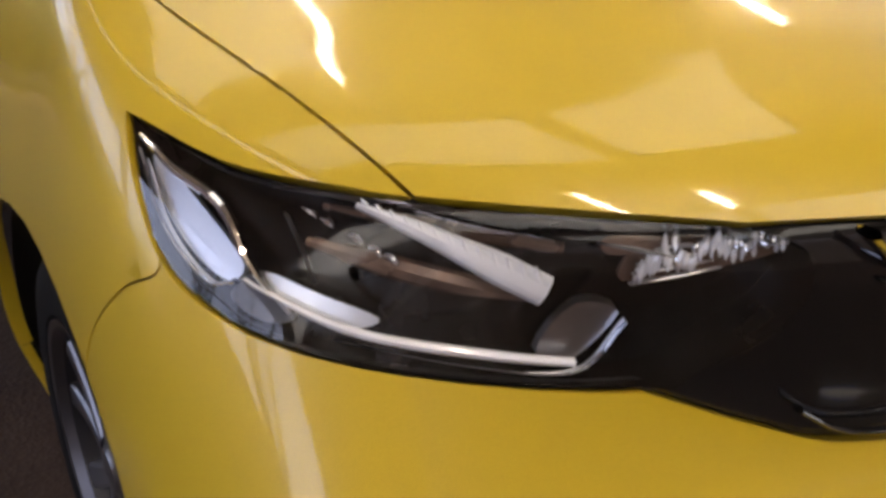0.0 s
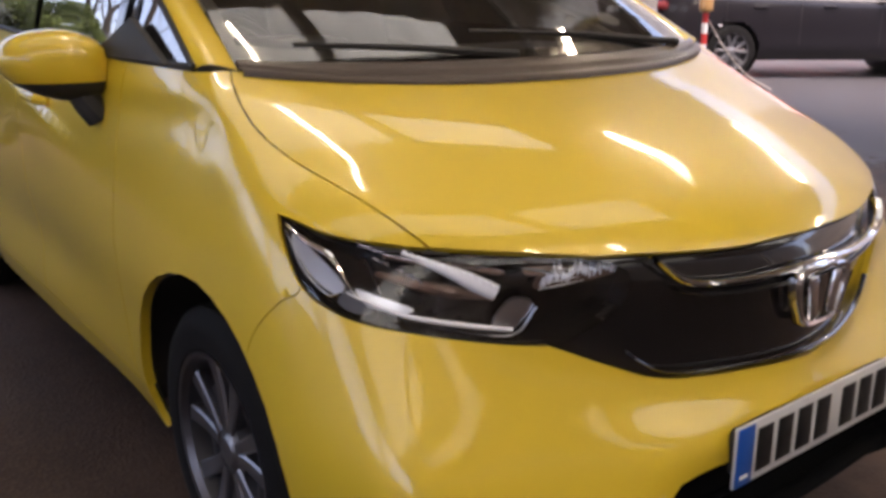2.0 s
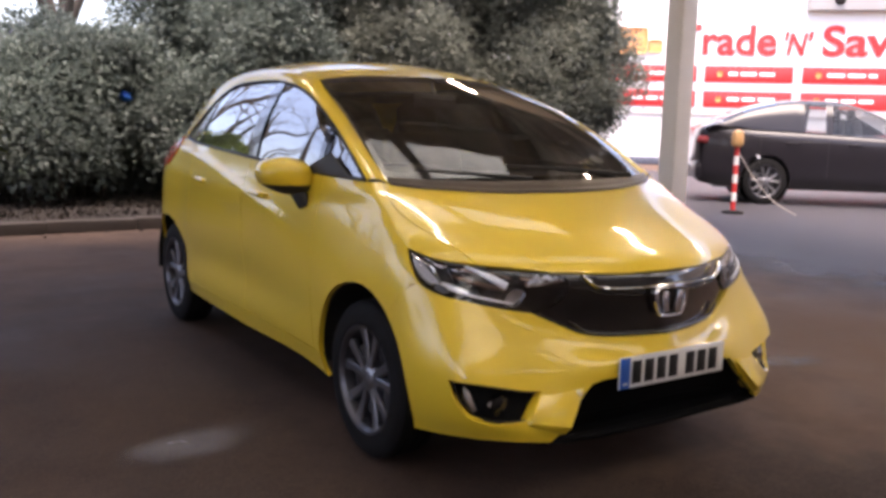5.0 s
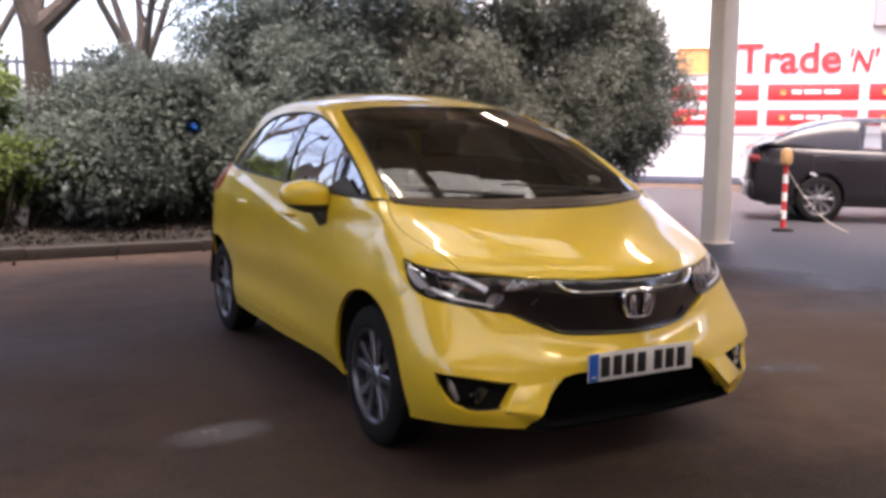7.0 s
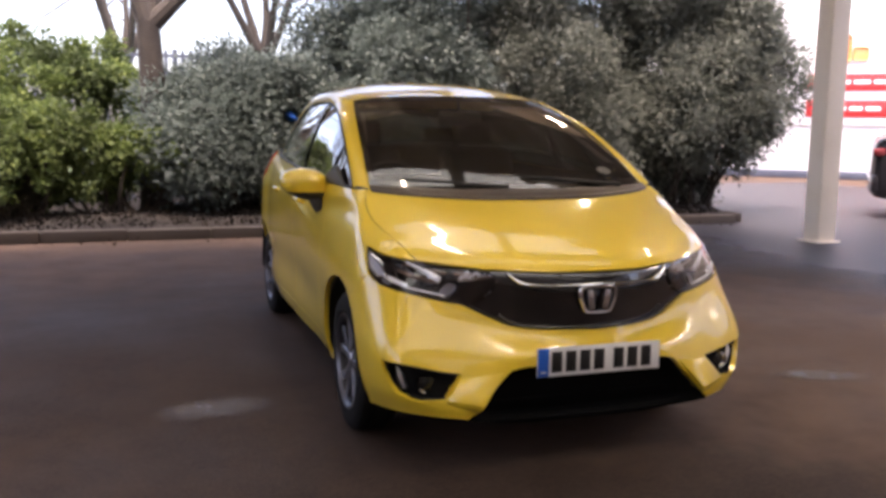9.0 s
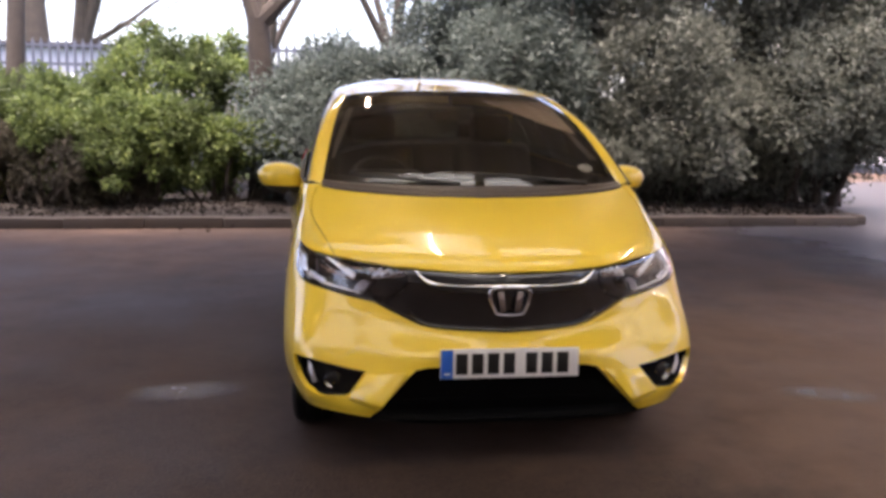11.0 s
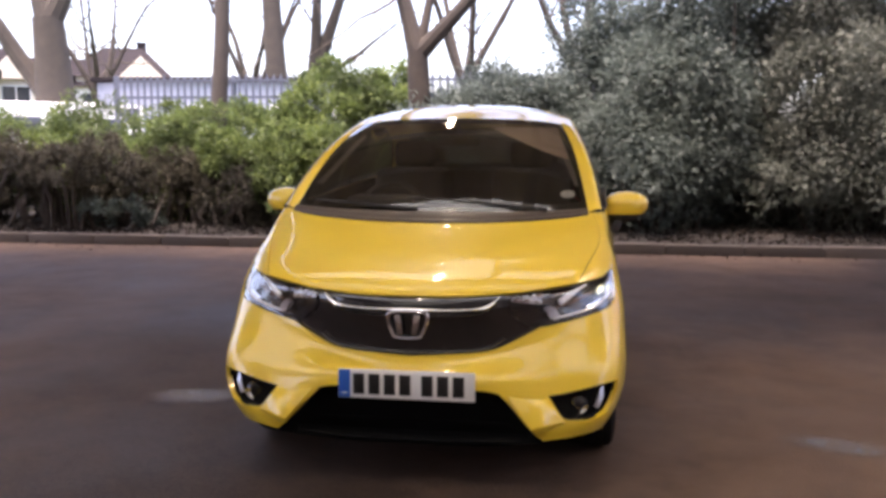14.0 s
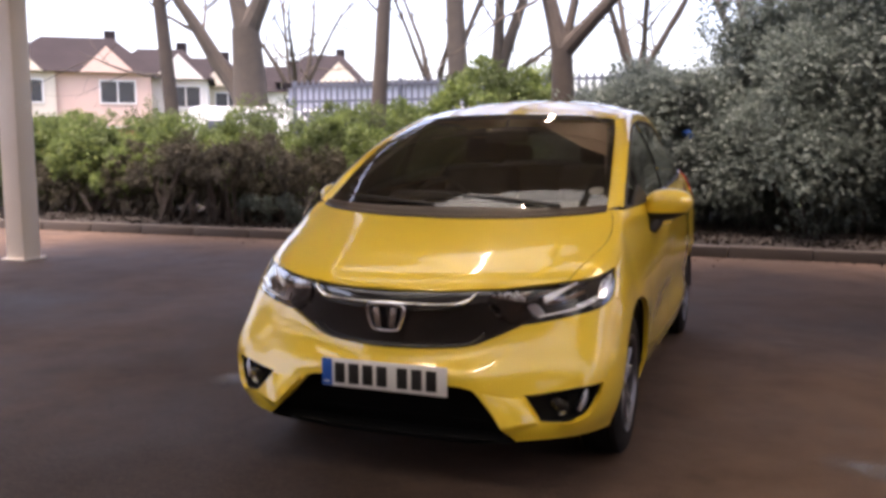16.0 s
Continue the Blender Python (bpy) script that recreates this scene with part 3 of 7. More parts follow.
WIDE = 3
edges_y = [BACK] + sorted(y for pair in LIGHTS_Y for y in pair) + [FRONT]
for i, (y0, y1) in enumerate(zip(edges_y, edges_y[1:])):
    for x0, x1, clear in ((-8.2, -3.2, i == WIDE), (-3.2, 2.3, i % 2 == 1), (2.3, 7.0, i == WIDE)):
        v, f = ribbed(x0, x1, y0, y1)
        part("rooflight" if clear else "roof_sheet", mesh_of("roof_sheet", v, f, (M["rooflight_clean"] if y0 > 1 or i == WIDE else M["rooflight"]) if clear else M["roof_sheet"], False), canopy, "translucent ribbed rooflight" if clear else "profiled grey roof sheet")
for x in (-8.1, -6.7, -2.9, .66, 3.0, 6.15):
    bm = bmesh.new()
    box(bm, (.012, 14.9, .20), (x, -1.15, CEIL + .10), 0)
    box(bm, (.14, 14.9, .014), (x, -1.15, CEIL), 0)
    box(bm, (.14, 14.9, .014), (x, -1.15, CEIL + .20), 0)
    part("rafter", bm_mesh("rafter", bm, M["beam"], False), canopy)
for y in (6.1, 4.85, 3.4, 2.2, .45, -1.2, -2.6, -5.2, -7.2, -8.4):
    bm = bmesh.new()
    box(bm, (15.1, .06, .14), (-.6, y, CEIL + .17 - .02), .004)
    part("purlin", bm_mesh("purlin", bm, M["beam"], False), canopy)
bm = bmesh.new()
box(bm, (15.3, .05, .36), (-.6, 6.33, CEIL + .16), .006)
part("fascia", bm_mesh("fascia", bm, M["post"], False), canopy, "pale canopy fascia")


# plain unseen wall added behind the camera to cut light and darken reflections
bm = bmesh.new()
box(bm, (23.4, .25, 6.0), (.5, -9.6, 3.0), 0)
thing("unseen_wall_south", bm_mesh("unseen_wall_south", bm, M["wall_unseen"], False), "plain brown unseen wall added to cut light and darken reflections", "wall", kind="structure")

# unseen side walls, added to hold back side light and sky reflections
for name_, x_, y0_, y1_, h_ in (("unseen_wall_west", -11.0, -9.5, 3.6, 2.4), ("unseen_wall_east", 15.0, -9.5, 6.0, 6.4)):
    bm = bmesh.new()
    box(bm, (.25, y1_ - y0_, h_), (x_, (y0_ + y1_) / 2, h_ / 2), 0)
    thing(name_, bm_mesh(name_, bm, M["wall_unseen"], False), "plain brown unseen wall added to cut light and darken reflections", "wall", kind="structure")


def post(x, y):
    p = empty("canopy_post", "square white painted canopy post on the asphalt", "post", pose(x, y, 0), "canopy posts")
    bm = bmesh.new()
    box(bm, (.255, .255, CEIL), (0, 0, CEIL / 2), .012)
    part("shaft", bm_mesh("shaft", bm, M["post"]), p)
    bm = bmesh.new()
    box(bm, (.34, .34, .02), (0, 0, .010), .004)
    part("base_plate", bm_mesh("base_plate", bm, M["post"]), p)
    return p


for x, y in ((6.17, 4.83), (-6.68, 4.06), (6.17, -8.3), (-6.68, -8.3)):
    post(x, y)


def tube_light(x, y, turn_=0.0, length=1.5):
    t = empty("tube_light", "lit fluorescent tube light under the canopy", "light", pose(x, y, CEIL - .06, 0, 0, turn_), "tube lights")
    bm = bmesh.new()
    box(bm, (.09, length + .06, .05), (0, 0, .03), .006)
    part("housing", bm_mesh("housing", bm, M["white_paint"]), t)
    bm = bmesh.new()
    turned(bm, [(-length / 2, .001), (-length / 2, .018), (length / 2, .018), (length / 2, .001)], 12, "y", (0, 0, -.018))
    for y_ in (-.4, .4):
        b2 = bmesh.new()
        box(b2, (.02, .02, .26), (0, y_, .18), 0)
        part("hanger", bm_mesh("hanger", b2, M["beam"], False), t)
    part("tube", bm_mesh("tube", bm, M["tube"]), t, "glowing tube")


for x, y, ln in ((-.22, 1.06, .66), (3.45, 1.12, 1.1), (6.3, 1.4, 1.5), (-.52, 4.10, .55), (3.0, 4.12, .65), (-.3, -2.2, 1.2), (.55, -2.2, .7), (6.3, -2.2, 1.2)):
    tube_light(x, y, 0, ln)

# ---- the yellow hatchback: its skin ----
# sections of half the car from the nose round to the tail; in each, points from the bottom edge up to the foot of the glass
SKIN = [
    [(0, -.715, .205), (0, -.775, .32), (0, -.795, .46), (0, -.765, .575), (0, -.742, .784), (0, -.555, .888), (0, -.33, .968), (0, -.135, 1.022)],
    [(.30, -.705, .205), (.31, -.765, .32), (.31, -.775, .46), (.305, -.69, .578), (.30, -.69, .786), (.29, -.515, .890), (.28, -.30, .972), (.27, -.115, 1.025)],
    [(.53, -.765, .256), (.535, -.768, .31), (.55, -.697, .45), (.54, -.60, .655), (.54, -.565, .803), (.52, -.40, .896), (.50, -.215, .980), (.48, -.06, 1.034)],
    [(.712, -.612, .252), (.748, -.632, .33), (.766, -.608, .47), (.724, -.498, .69), (.69, -.415, .832), (.66, -.28, .912), (.63, -.12, .992), (.61, .0, 1.042)],
    [(.775, -.37, .218), (.815, -.41, .32), (.830, -.42, .46), (.804, -.366, .712), (.774, -.27, .848), (.744, -.155, .930), (.715, -.03, 1.005), (.685, .055, 1.05)],
    [(.80, 0, .19), (.835, 0, .32), (.847, 0, .46), (.845, .0, .67), (.802, .0, .87), (.776, .03, .955), (.765, .06, 1.015), (.748, .095, 1.05)],
    [(.80, .45, .24), (.828, .45, .34), (.838, .45, .48), (.846, .45, .67), (.823, .45, .86), (.806, .45, .95), (.795, .45, 1.01), (.782, .45, 1.056)],
    [(.81, 1.3, .24), (.832, 1.3, .34), (.835, 1.3, .48), (.846, 1.3, .69), (.838, 1.3, .88), (.820, 1.3, .97), (.803, 1.3, 1.03), (.790, 1.3, 1.082)],
    [(.81, 2.2, .25), (.834, 2.2, .34), (.840, 2.2, .48), (.848, 2.2, .70), (.838, 2.2, .91), (.815, 2.2, 1.00), (.792, 2.2, 1.07), (.768, 2.2, 1.118)],
    [(.75, 2.80, .25), (.775, 2.81, .34), (.79, 2.82, .48), (.795, 2.81, .72), (.785, 2.78, .93), (.765, 2.74, 1.03), (.735, 2.66, 1.10), (.70, 2.58, 1.15)],
    [(.55, 3.02, .25), (.57, 3.05, .34), (.58, 3.07, .48), (.585, 3.05, .72), (.575, 3.00, .93), (.56, 2.95, 1.03), (.545, 2.90, 1.10), (.52, 2.83, 1.16)],
    [(0, 3.08, .25), (0, 3.11, .34), (0, 3.12, .48), (0, 3.10, .72), (0, 3.05, .93), (0, 3.00, 1.03), (0, 2.96, 1.10), (0, 2.90, 1.165)],
]
NET = np.array(SKIN, float)
SK = np.r_[0, np.cumsum(np.linalg.norm(np.diff(NET[:, 1:6], axis=0), axis=2).mean(1))]
VK = np.r_[0, np.cumsum(np.linalg.norm(np.diff(NET[:6], axis=1), axis=2).mean(0))]
MIRROR = np.array([-1, 1, 1])
CREASE = [.50, .70, .87, 1.04, 1.24, 1.53, 1.87, 2.27, 2.60], [.795, .833, .866, .898, .934, .981, 1.029, 1.076, 1.105]


def slopes(p, k):
    """Tangents of a line of points over uneven knots, on the first axis."""
    d = np.diff(p, axis=0) / np.diff(k).reshape(-1, *[1] * (p.ndim - 1))
    h = np.diff(k).reshape(-1, *[1] * (p.ndim - 1))
    m = np.empty_like(p)
    m[1:-1] = (d[:-1] * h[1:] + d[1:] * h[:-1]) / (h[1:] + h[:-1])
    m[0], m[-1] = d[0], d[-1]
    return m


NET_M = slopes(np.concatenate([NET[1:2] * MIRROR, NET, NET[-2:-1] * MIRROR]), np.r_[-SK[1], SK, 2 * SK[-1] - SK[-2]])[1:-1]


def hermite(a, b, ma, mb, h, u):
    return a * (2 * u**3 - 3 * u**2 + 1) + b * (3 * u**2 - 2 * u**3) + (ma * (u**3 - 2 * u**2 + u) + mb * (u**3 - u**2)) * h


def skin(s, v):
    """The place on the car's skin for arrays of s (round the car) and v (up)."""
    s, v = np.clip(np.atleast_1d(s), 0, SK[-1]), np.clip(np.atleast_1d(v), 0, VK[-1])
    i = np.clip(np.searchsorted(SK, s, "right") - 1, 0, len(SK) - 2)
    h = SK[i + 1] - SK[i]
    c = hermite(NET[i], NET[i + 1], NET_M[i], NET_M[i + 1], h[:, None, None], ((s - SK[i]) / h)[:, None, None]).swapaxes(0, 1)
    m = slopes(c, VK)
    j, n = np.clip(np.searchsorted(VK, v, "right") - 1, 0, len(VK) - 2), np.arange(len(s))
    g = VK[j + 1] - VK[j]
    p = hermite(c[j, n], c[j + 1, n], m[j, n], m[j + 1, n], g[:, None], ((v - VK[j]) / g)[:, None])
    # the crease that climbs from the front door to the tail lamp, and the hollow above the sill
    rise = np.interp(p[:, 1], *CREASE)
    fade = np.clip((p[:, 1] - .50) / .5, 0, 1) * np.clip((2.55 - p[:, 1]) / .3, 0, 1)
    over = p[:, 2] - rise
    p[:, 0] += .013 * fade * np.where(over > 0, np.clip(1 - over / .034, 0, 1), np.clip(1 + over / .16, 0, 1))
    p[:, 0] -= .012 * fade * np.exp(-((p[:, 2] - .50) / .10) ** 2)
    # the shelf across the bumper's corner below the headlamp
    ease = lambda u: np.clip(u, 0, 1) ** 2 * (3 - 2 * np.clip(u, 0, 1))
    shelf = .009 * ease((.64 - p[:, 2]) / .17) * ease((p[:, 2] - .30) / .20) * ease((np.abs(p[:, 0]) - .34) / .24) * ease((-.30 - p[:, 1]) / .15)
    p[:, 0] += shelf * .5 * np.sign(p[:, 0])
    p[:, 1] -= shelf * .85
    return p


def skin_normal(s, v, e=2e-3):
    a = skin(np.minimum(s + e, SK[-1]), v) - skin(np.maximum(s - e, 0), v)
    b = skin(s, np.minimum(v + e, VK[-1])) - skin(s, np.maximum(v - e, 0))
    n = np.cross(a, b)
    n[(s < 1e-4) | (s > SK[-1] - 1e-4), 0] = 0
    return n / (np.linalg.norm(n, axis=1, keepdims=True) + 1e-12)


COARSE_S, COARSE_V = np.meshgrid(np.linspace(0, SK[-1], 220), np.linspace(0, VK[-1], 60), indexing="ij")
COARSE_S, COARSE_V = COARSE_S.ravel(), COARSE_V.ravel()
COARSE = skin(COARSE_S, COARSE_V)


def foot(points):
    """The (s, v) of the skin's points nearest to the given places."""
    p = np.array(points, float)
    k = np.argmin(((p[:, None] - COARSE[None]) ** 2).sum(2), 1)
    s, v, e = COARSE_S[k].copy(), COARSE_V[k].copy(), 1e-3
    for _ in range(8):
        f = skin(s, v)
        a, b = (skin(s + e, v) - skin(s - e, v)) / (2 * e), (skin(s, v + e) - skin(s, v - e)) / (2 * e)
        r = p - f
        aa, ab, bb = (a * a).sum(1) + 1e-9, (a * b).sum(1), (b * b).sum(1) + 1e-9
        ra, rb = (r * a).sum(1), (r * b).sum(1)
        det = aa * bb - ab * ab + 1e-12
        s = np.clip(s + np.clip((ra * bb - rb * ab) / det, -.05, .05), 0, SK[-1])
        v = np.clip(v + np.clip((rb * aa - ra * ab) / det, -.05, .05), 0, VK[-1])
    return np.stack([s, v], 1)


def inside(poly, q):
    x, y = q[:, 0], q[:, 1]
    r = np.zeros(len(q), bool)
    a, b = poly, np.roll(poly, -1, 0)
    for (x0, y0), (x1, y1) in zip(a, b):
        if y0 != y1:
            r ^= ((y0 > y) != (y1 > y)) & (x < (x1 - x0) * (y - y0) / (y1 - y0) + x0)
    return r


def chain(*runs):
    """An outline of several smooth runs joined at corners, in (s, v)."""
    return np.concatenate([r[:-1] if len(r) > 1 else r for r in runs])


def run(points, n=6):
    return foot(cat(points, n))


S_END, V_END = SK[-1], VK[-1]
LAMP_TOP = [(.785, -.268, .852), (.737, -.372, .826), (.672, -.450, .815), (.630, -.492, .811), (.54, -.562, .805), (.42, -.64, .795)]
LAMP_IN = [(.42, -.64, .795), (.372, -.662, .762), (.395, -.66, .70), (.47, -.628, .655)]
LAMP_LOW = [(.47, -.628, .655), (.557, -.586, .666), (.663, -.521, .684), (.728, -.464, .699), (.765, -.412, .718), (.786, -.358, .747), (.790, -.30, .808), (.785, -.268, .852)]
LAMP = chain(run(LAMP_TOP), run(LAMP_IN), run(LAMP_LOW))
GRILLE = np.concatenate([run([(0, -.742, .790), (.2, -.72, .789), (.42, -.64, .796), (.50, -.60, .799)]), run([(.50, -.61, .660), (.47, -.628, .646), (.39, -.655, .608), (.31, -.685, .577), (.2, -.725, .568), (0, -.765, .565)])])
FOG = chain(run([(.776, -.565, .456), (.70, -.64, .440), (.60, -.69, .422), (.522, -.715, .412)], 5), run([(.522, -.715, .412), (.555, -.725, .352), (.592, -.715, .326)], 4), run([(.592, -.715, .326), (.67, -.67, .324), (.738, -.62, .342)], 4), run([(.738, -.62, .342), (.765, -.59, .39), (.776, -.565, .456)], 4))
INTAKE = np.concatenate([run([(0, -.79, .445), (.26, -.78, .442), (.345, -.775, .430)]), run([(.37, -.77, .405), (.44, -.765, .325), (.500, -.765, .268)], 4), [[foot([(.512, -.765, .256)])[0][0], 0], [0, 0]]])


def arch(y0, z0=.318, r=.352, n=26):
    a = np.linspace(radians(-32), radians(212), n)
    side = [(.845, y0 + r * math.cos(t), z0 + r * math.sin(t)) for t in a]
    q = foot(side)
    lo = foot([(.80, y0 + .29, .18), (.80, y0 - .29, .18)])
    lo[:, 1] = 0
    return np.concatenate([q, lo[::-1]])


ARCH_F, ARCH_R = arch(-.016, r=.366), arch(2.53)
SEAM = run([(.632, -.492, .803), (.640, -.470, .820), (.685, -.335, .884), (.728, -.20, .940), (.742, -.11, .985), (.732, -.04, 1.018), (.715, .02, 1.045)])
hood_low = run([(.632, -.492, .803), (.54, -.565, .795), (.42, -.642, .785), (.2, -.72, .778), (0, -.745, .778)])
BONNET = np.concatenate([SEAM, [[SEAM[-1][0], V_END], [0, V_END]], hood_low[::-1]])
bump_seam = run([(.788, -.33, .790), (.785, -.357, .740), (.808, -.325, .716), (.826, -.280, .668), (.835, -.252, .620), (.842, -.235, .56)])
low_end = foot([(.80, -.2, .18)])[0]
BUMPER = np.concatenate([[[0, 0]], [[low_end[0], 0]], bump_seam[::-1], foot([(.71, -.43, .80), (.4, -.65, .75)]), [[0, foot([(0, -.75, .70)])[0][1]]]])


def upright(y, n=14):
    """The line across the skin at one place along the car."""
    return foot([(.84, y + .02 * math.sin(3 * k / n), .20 + k * .9 / (n - 1)) for k in range(n)])


DOOR_A, DOOR_B, DOOR_C = upright(.40), upright(1.22), upright(2.06)
for line in (DOOR_A, DOOR_B, DOOR_C):
    line[0, 1], line[-1, 1] = 0, V_END
SILL = np.concatenate([foot([(.83, y, .325) for y in np.linspace(.25, 2.3, 30)]), [[foot([(.83, 2.3, .3)])[0][0], 0], [foot([(.83, .25, .3)])[0][0], 0]]])
WING = np.concatenate([[[0, 0]], [[DOOR_A[0][0], 0]], DOOR_A, [[DOOR_A[-1][0], V_END], [0, V_END]]])
FRONT_DOOR = np.concatenate([DOOR_A, DOOR_B[::-1]])
REAR_DOOR = np.concatenate([DOOR_B, DOOR_C[::-1]])
TAIL_LAMP = chain(run([(.735, 2.46, 1.14), (.79, 2.42, 1.06), (.80, 2.52, .97)], 4), run([(.80, 2.52, .97), (.76, 2.80, .90), (.64, 2.92, .95)], 4), run([(.64, 2.92, .95), (.68, 2.72, 1.12), (.735, 2.46, 1.14)], 4))
ZONES = [("arch", ARCH_F), ("arch", ARCH_R), ("lamp", LAMP), ("grille", GRILLE), ("fog", FOG), ("intake", INTAKE), ("bonnet", BONNET), ("tail", TAIL_LAMP),
         ("bumper", BUMPER), ("sill", SILL), ("wing", WING), ("front_door", FRONT_DOOR), ("rear_door", REAR_DOOR)]


def dense(line, step=.02):
    """An outline with its long stretches split."""
    out = []
    for a, b in zip(line, np.roll(line, -1, 0)):
        k = max(1, int(np.linalg.norm(b - a) / step))
        out += [a + (b - a) * i / k for i in range(k)]
    keep = [out[0]] + [q for p, q in zip(out, out[1:]) if np.linalg.norm(q - p) > 1e-4]
    return np.array(keep)


def cut_skin():
    """Triangles of the half skin, cut along all outlines and sorted into zones."""
    from mathutils.geometry import delaunay_2d_cdt
    pts, edges = [], []
    border = dense(np.array([[0, 0], [S_END, 0], [S_END, V_END], [0, V_END]]), .022)
    for line in [border] + [dense(z) for _, z in ZONES]:
        k = len(pts)
        pts += [Vector(p) for p in line]
        edges += [(k + i, k + (i + 1) % len(line)) for i in range(len(line))]
    for lift in (0, .034):
        ys = np.linspace(.52, 2.5, 80)
        q = foot(np.stack([np.full(80, .84), ys, np.interp(ys, *CREASE) + lift], 1))
        k = len(pts)
        pts += [Vector(p) for p in q]
        edges += [(k + i, k + i + 1) for i in range(79)]
    fine = SK[6] - .1
    for s in np.r_[np.arange(.011, fine, .022), np.arange(fine, S_END, .05)]:
        for v in np.arange(.011, V_END, .022):
            pts.append(Vector((s, v)))
    vs, _, fs, *_ = delaunay_2d_cdt(pts, edges, [], 0, 1e-5)
    q = np.clip(np.array([tuple(v) for v in vs]), 0, (S_END, V_END))
    f = np.array([t for t in fs if len(t) == 3])
    a, b, c = q[f[:, 0]], q[f[:, 1]], q[f[:, 2]]
    solid = np.abs((b - a)[:, 0] * (c - a)[:, 1] - (b - a)[:, 1] * (c - a)[:, 0]) > 1e-8
    f = f[solid]
    mid = q[f].mean(1)
    zone = np.full(len(f), "quarter", object)
    free = np.ones(len(f), bool)
    for name, poly in ZONES:
        hit = free & inside(poly, mid)
        zone[hit], free = name, free & ~hit
    # slivers left between outlines join the panel beside them
    pairs = {}
    for i, t in enumerate(f):
        for e in ((t[0], t[1]), (t[1], t[2]), (t[2], t[0])):
            pairs.setdefault((min(e), max(e)), []).append(i)
    near = [[] for _ in f]
    for two in pairs.values():
        if len(two) == 2:
            near[two[0]].append(two[1])
            near[two[1]].append(two[0])
    seen = np.zeros(len(f), bool)
    for i in range(len(f)):
        if seen[i]:
            continue
        group, todo, round_ = [], [i], []
        seen[i] = True
        while todo:
            k = todo.pop()
            group.append(k)
            for j in near[k]:
                if zone[j] != zone[i]:
                    round_.append(zone[j])
                elif not seen[j]:
                    seen[j] = True
                    todo.append(j)
        if len(group) < 60 and round_:
            solid_ = [z for z in round_ if z != "arch"] or round_
            zone[group] = max(set(solid_), key=solid_.count)
    return q, f, zone


SKIN_Q, SKIN_F, SKIN_Z = cut_skin()
SKIN_P, SKIN_N = skin(SKIN_Q[:, 0], SKIN_Q[:, 1]), skin_normal(SKIN_Q[:, 0], SKIN_Q[:, 1])
if (SKIN_N[np.argmin(np.abs(SKIN_P[:, 1] - 1.0) + np.abs(SKIN_P[:, 2] - .6))][0]) < 0:
    SKIN_N = -SKIN_N


def panel(name, zones, side, material, off=0.0, gap=.0022, depth=.016, both=False):
    """A sheet of the skin with a gap round it and turned-in edges. side: 1 or -1; both joins the two halves."""
    bm = bmesh.new()
    pick = SKIN_F[np.isin(SKIN_Z, zones)]
    for sg in ((1, -1) if both else (side,)):
        m = np.array([sg, 1, 1])
        made = {}
        for t in pick:
            ids = t if sg > 0 else t[::-1]
            for i in ids:
                if i not in made:
                    co = (SKIN_P[i] + SKIN_N[i] * off) * m
                    if SKIN_Q[i][0] < 1e-4 or SKIN_Q[i][0] > S_END - 1e-4:
                        co[0] = 0
                    made[i] = bm.verts.new(co)
            try:
                bm.faces.new([made[i] for i in ids])
            except ValueError:
                pass
    if both:
        bmesh.ops.remove_doubles(bm, verts=[v for v in bm.verts if v.co.x == 0], dist=1e-5)
    bmesh.ops.recalc_face_normals(bm, faces=bm.faces)
    bm.normal_update()
    c = Vector((0, 1.2, .6))
    if sum((f.normal.dot(f.calc_center_median() - c)) * f.calc_area() for f in bm.faces) < 0:
        bmesh.ops.reverse_faces(bm, faces=bm.faces)
    bm.normal_update()
    rim = [e for e in bm.edges if len(e.link_faces) == 1]
    shift, deep = {}, {}
    for e in rim:
        f = e.link_faces[0]
        d = f.normal.cross(e.verts[1].co - e.verts[0].co)
        mid = (e.verts[0].co + e.verts[1].co) / 2
        if d.dot(f.calc_center_median() - mid) < 0:
            d = -d
        d.normalize()
        for v in e.verts:
            shift[v] = shift.get(v, Vector()) + d
            deep[v] = deep.get(v, Vector()) + f.normal
    for v, d in shift.items():
        if d.length > 1e-6:
            v.co += d.normalized() * gap
    if depth:
        low = {v: bm.verts.new(v.co - n.normalized() * depth) for v, n in deep.items()}
        top = {v: bm.verts.new(v.co) for v in deep}
        for e in rim:
            a, b = e.verts
            bm.faces.new((top[a], top[b], low[b], low[a]))
    return bm_mesh(name, bm, material, sharp=60)


car = empty("car", "bright yellow five-door hatchback parked on asphalt under the canopy", "car")
bonnet = part("bonnet", panel("bonnet", ["bonnet"], 1, M["yellow"], both=True), car)
front_bumper = part("front_bumper", panel("front_bumper", ["bumper"], 1, M["yellow"], both=True, gap=.0010, depth=.02), car)
part("rear_body", panel("rear_body", ["quarter"], 1, M["yellow"], both=True), car)
for sg in (1, -1):
    part("wing", panel("wing", ["wing"], sg, M["yellow"], gap=.0013, depth=.022), car)
    part("front_door", panel("front_door", ["front_door"], sg, M["yellow"]), car)
    part("rear_door", panel("rear_door", ["rear_door"], sg, M["yellow"]), car)
    part("sill", panel("sill", ["sill"], sg, M["yellow"]), car)
    part("tail_lamp", panel("tail_lamp", ["tail"], sg, M["red_lens"], off=.008, depth=.04), car, "red tail lamp cluster")
    part("inner_body", panel("inner_body", ["bumper", "wing", "front_door", "rear_door", "sill", "quarter", "tail"], sg, M["trim_black"], off=-.022, gap=-.004, depth=0), car, "black inner body shell")
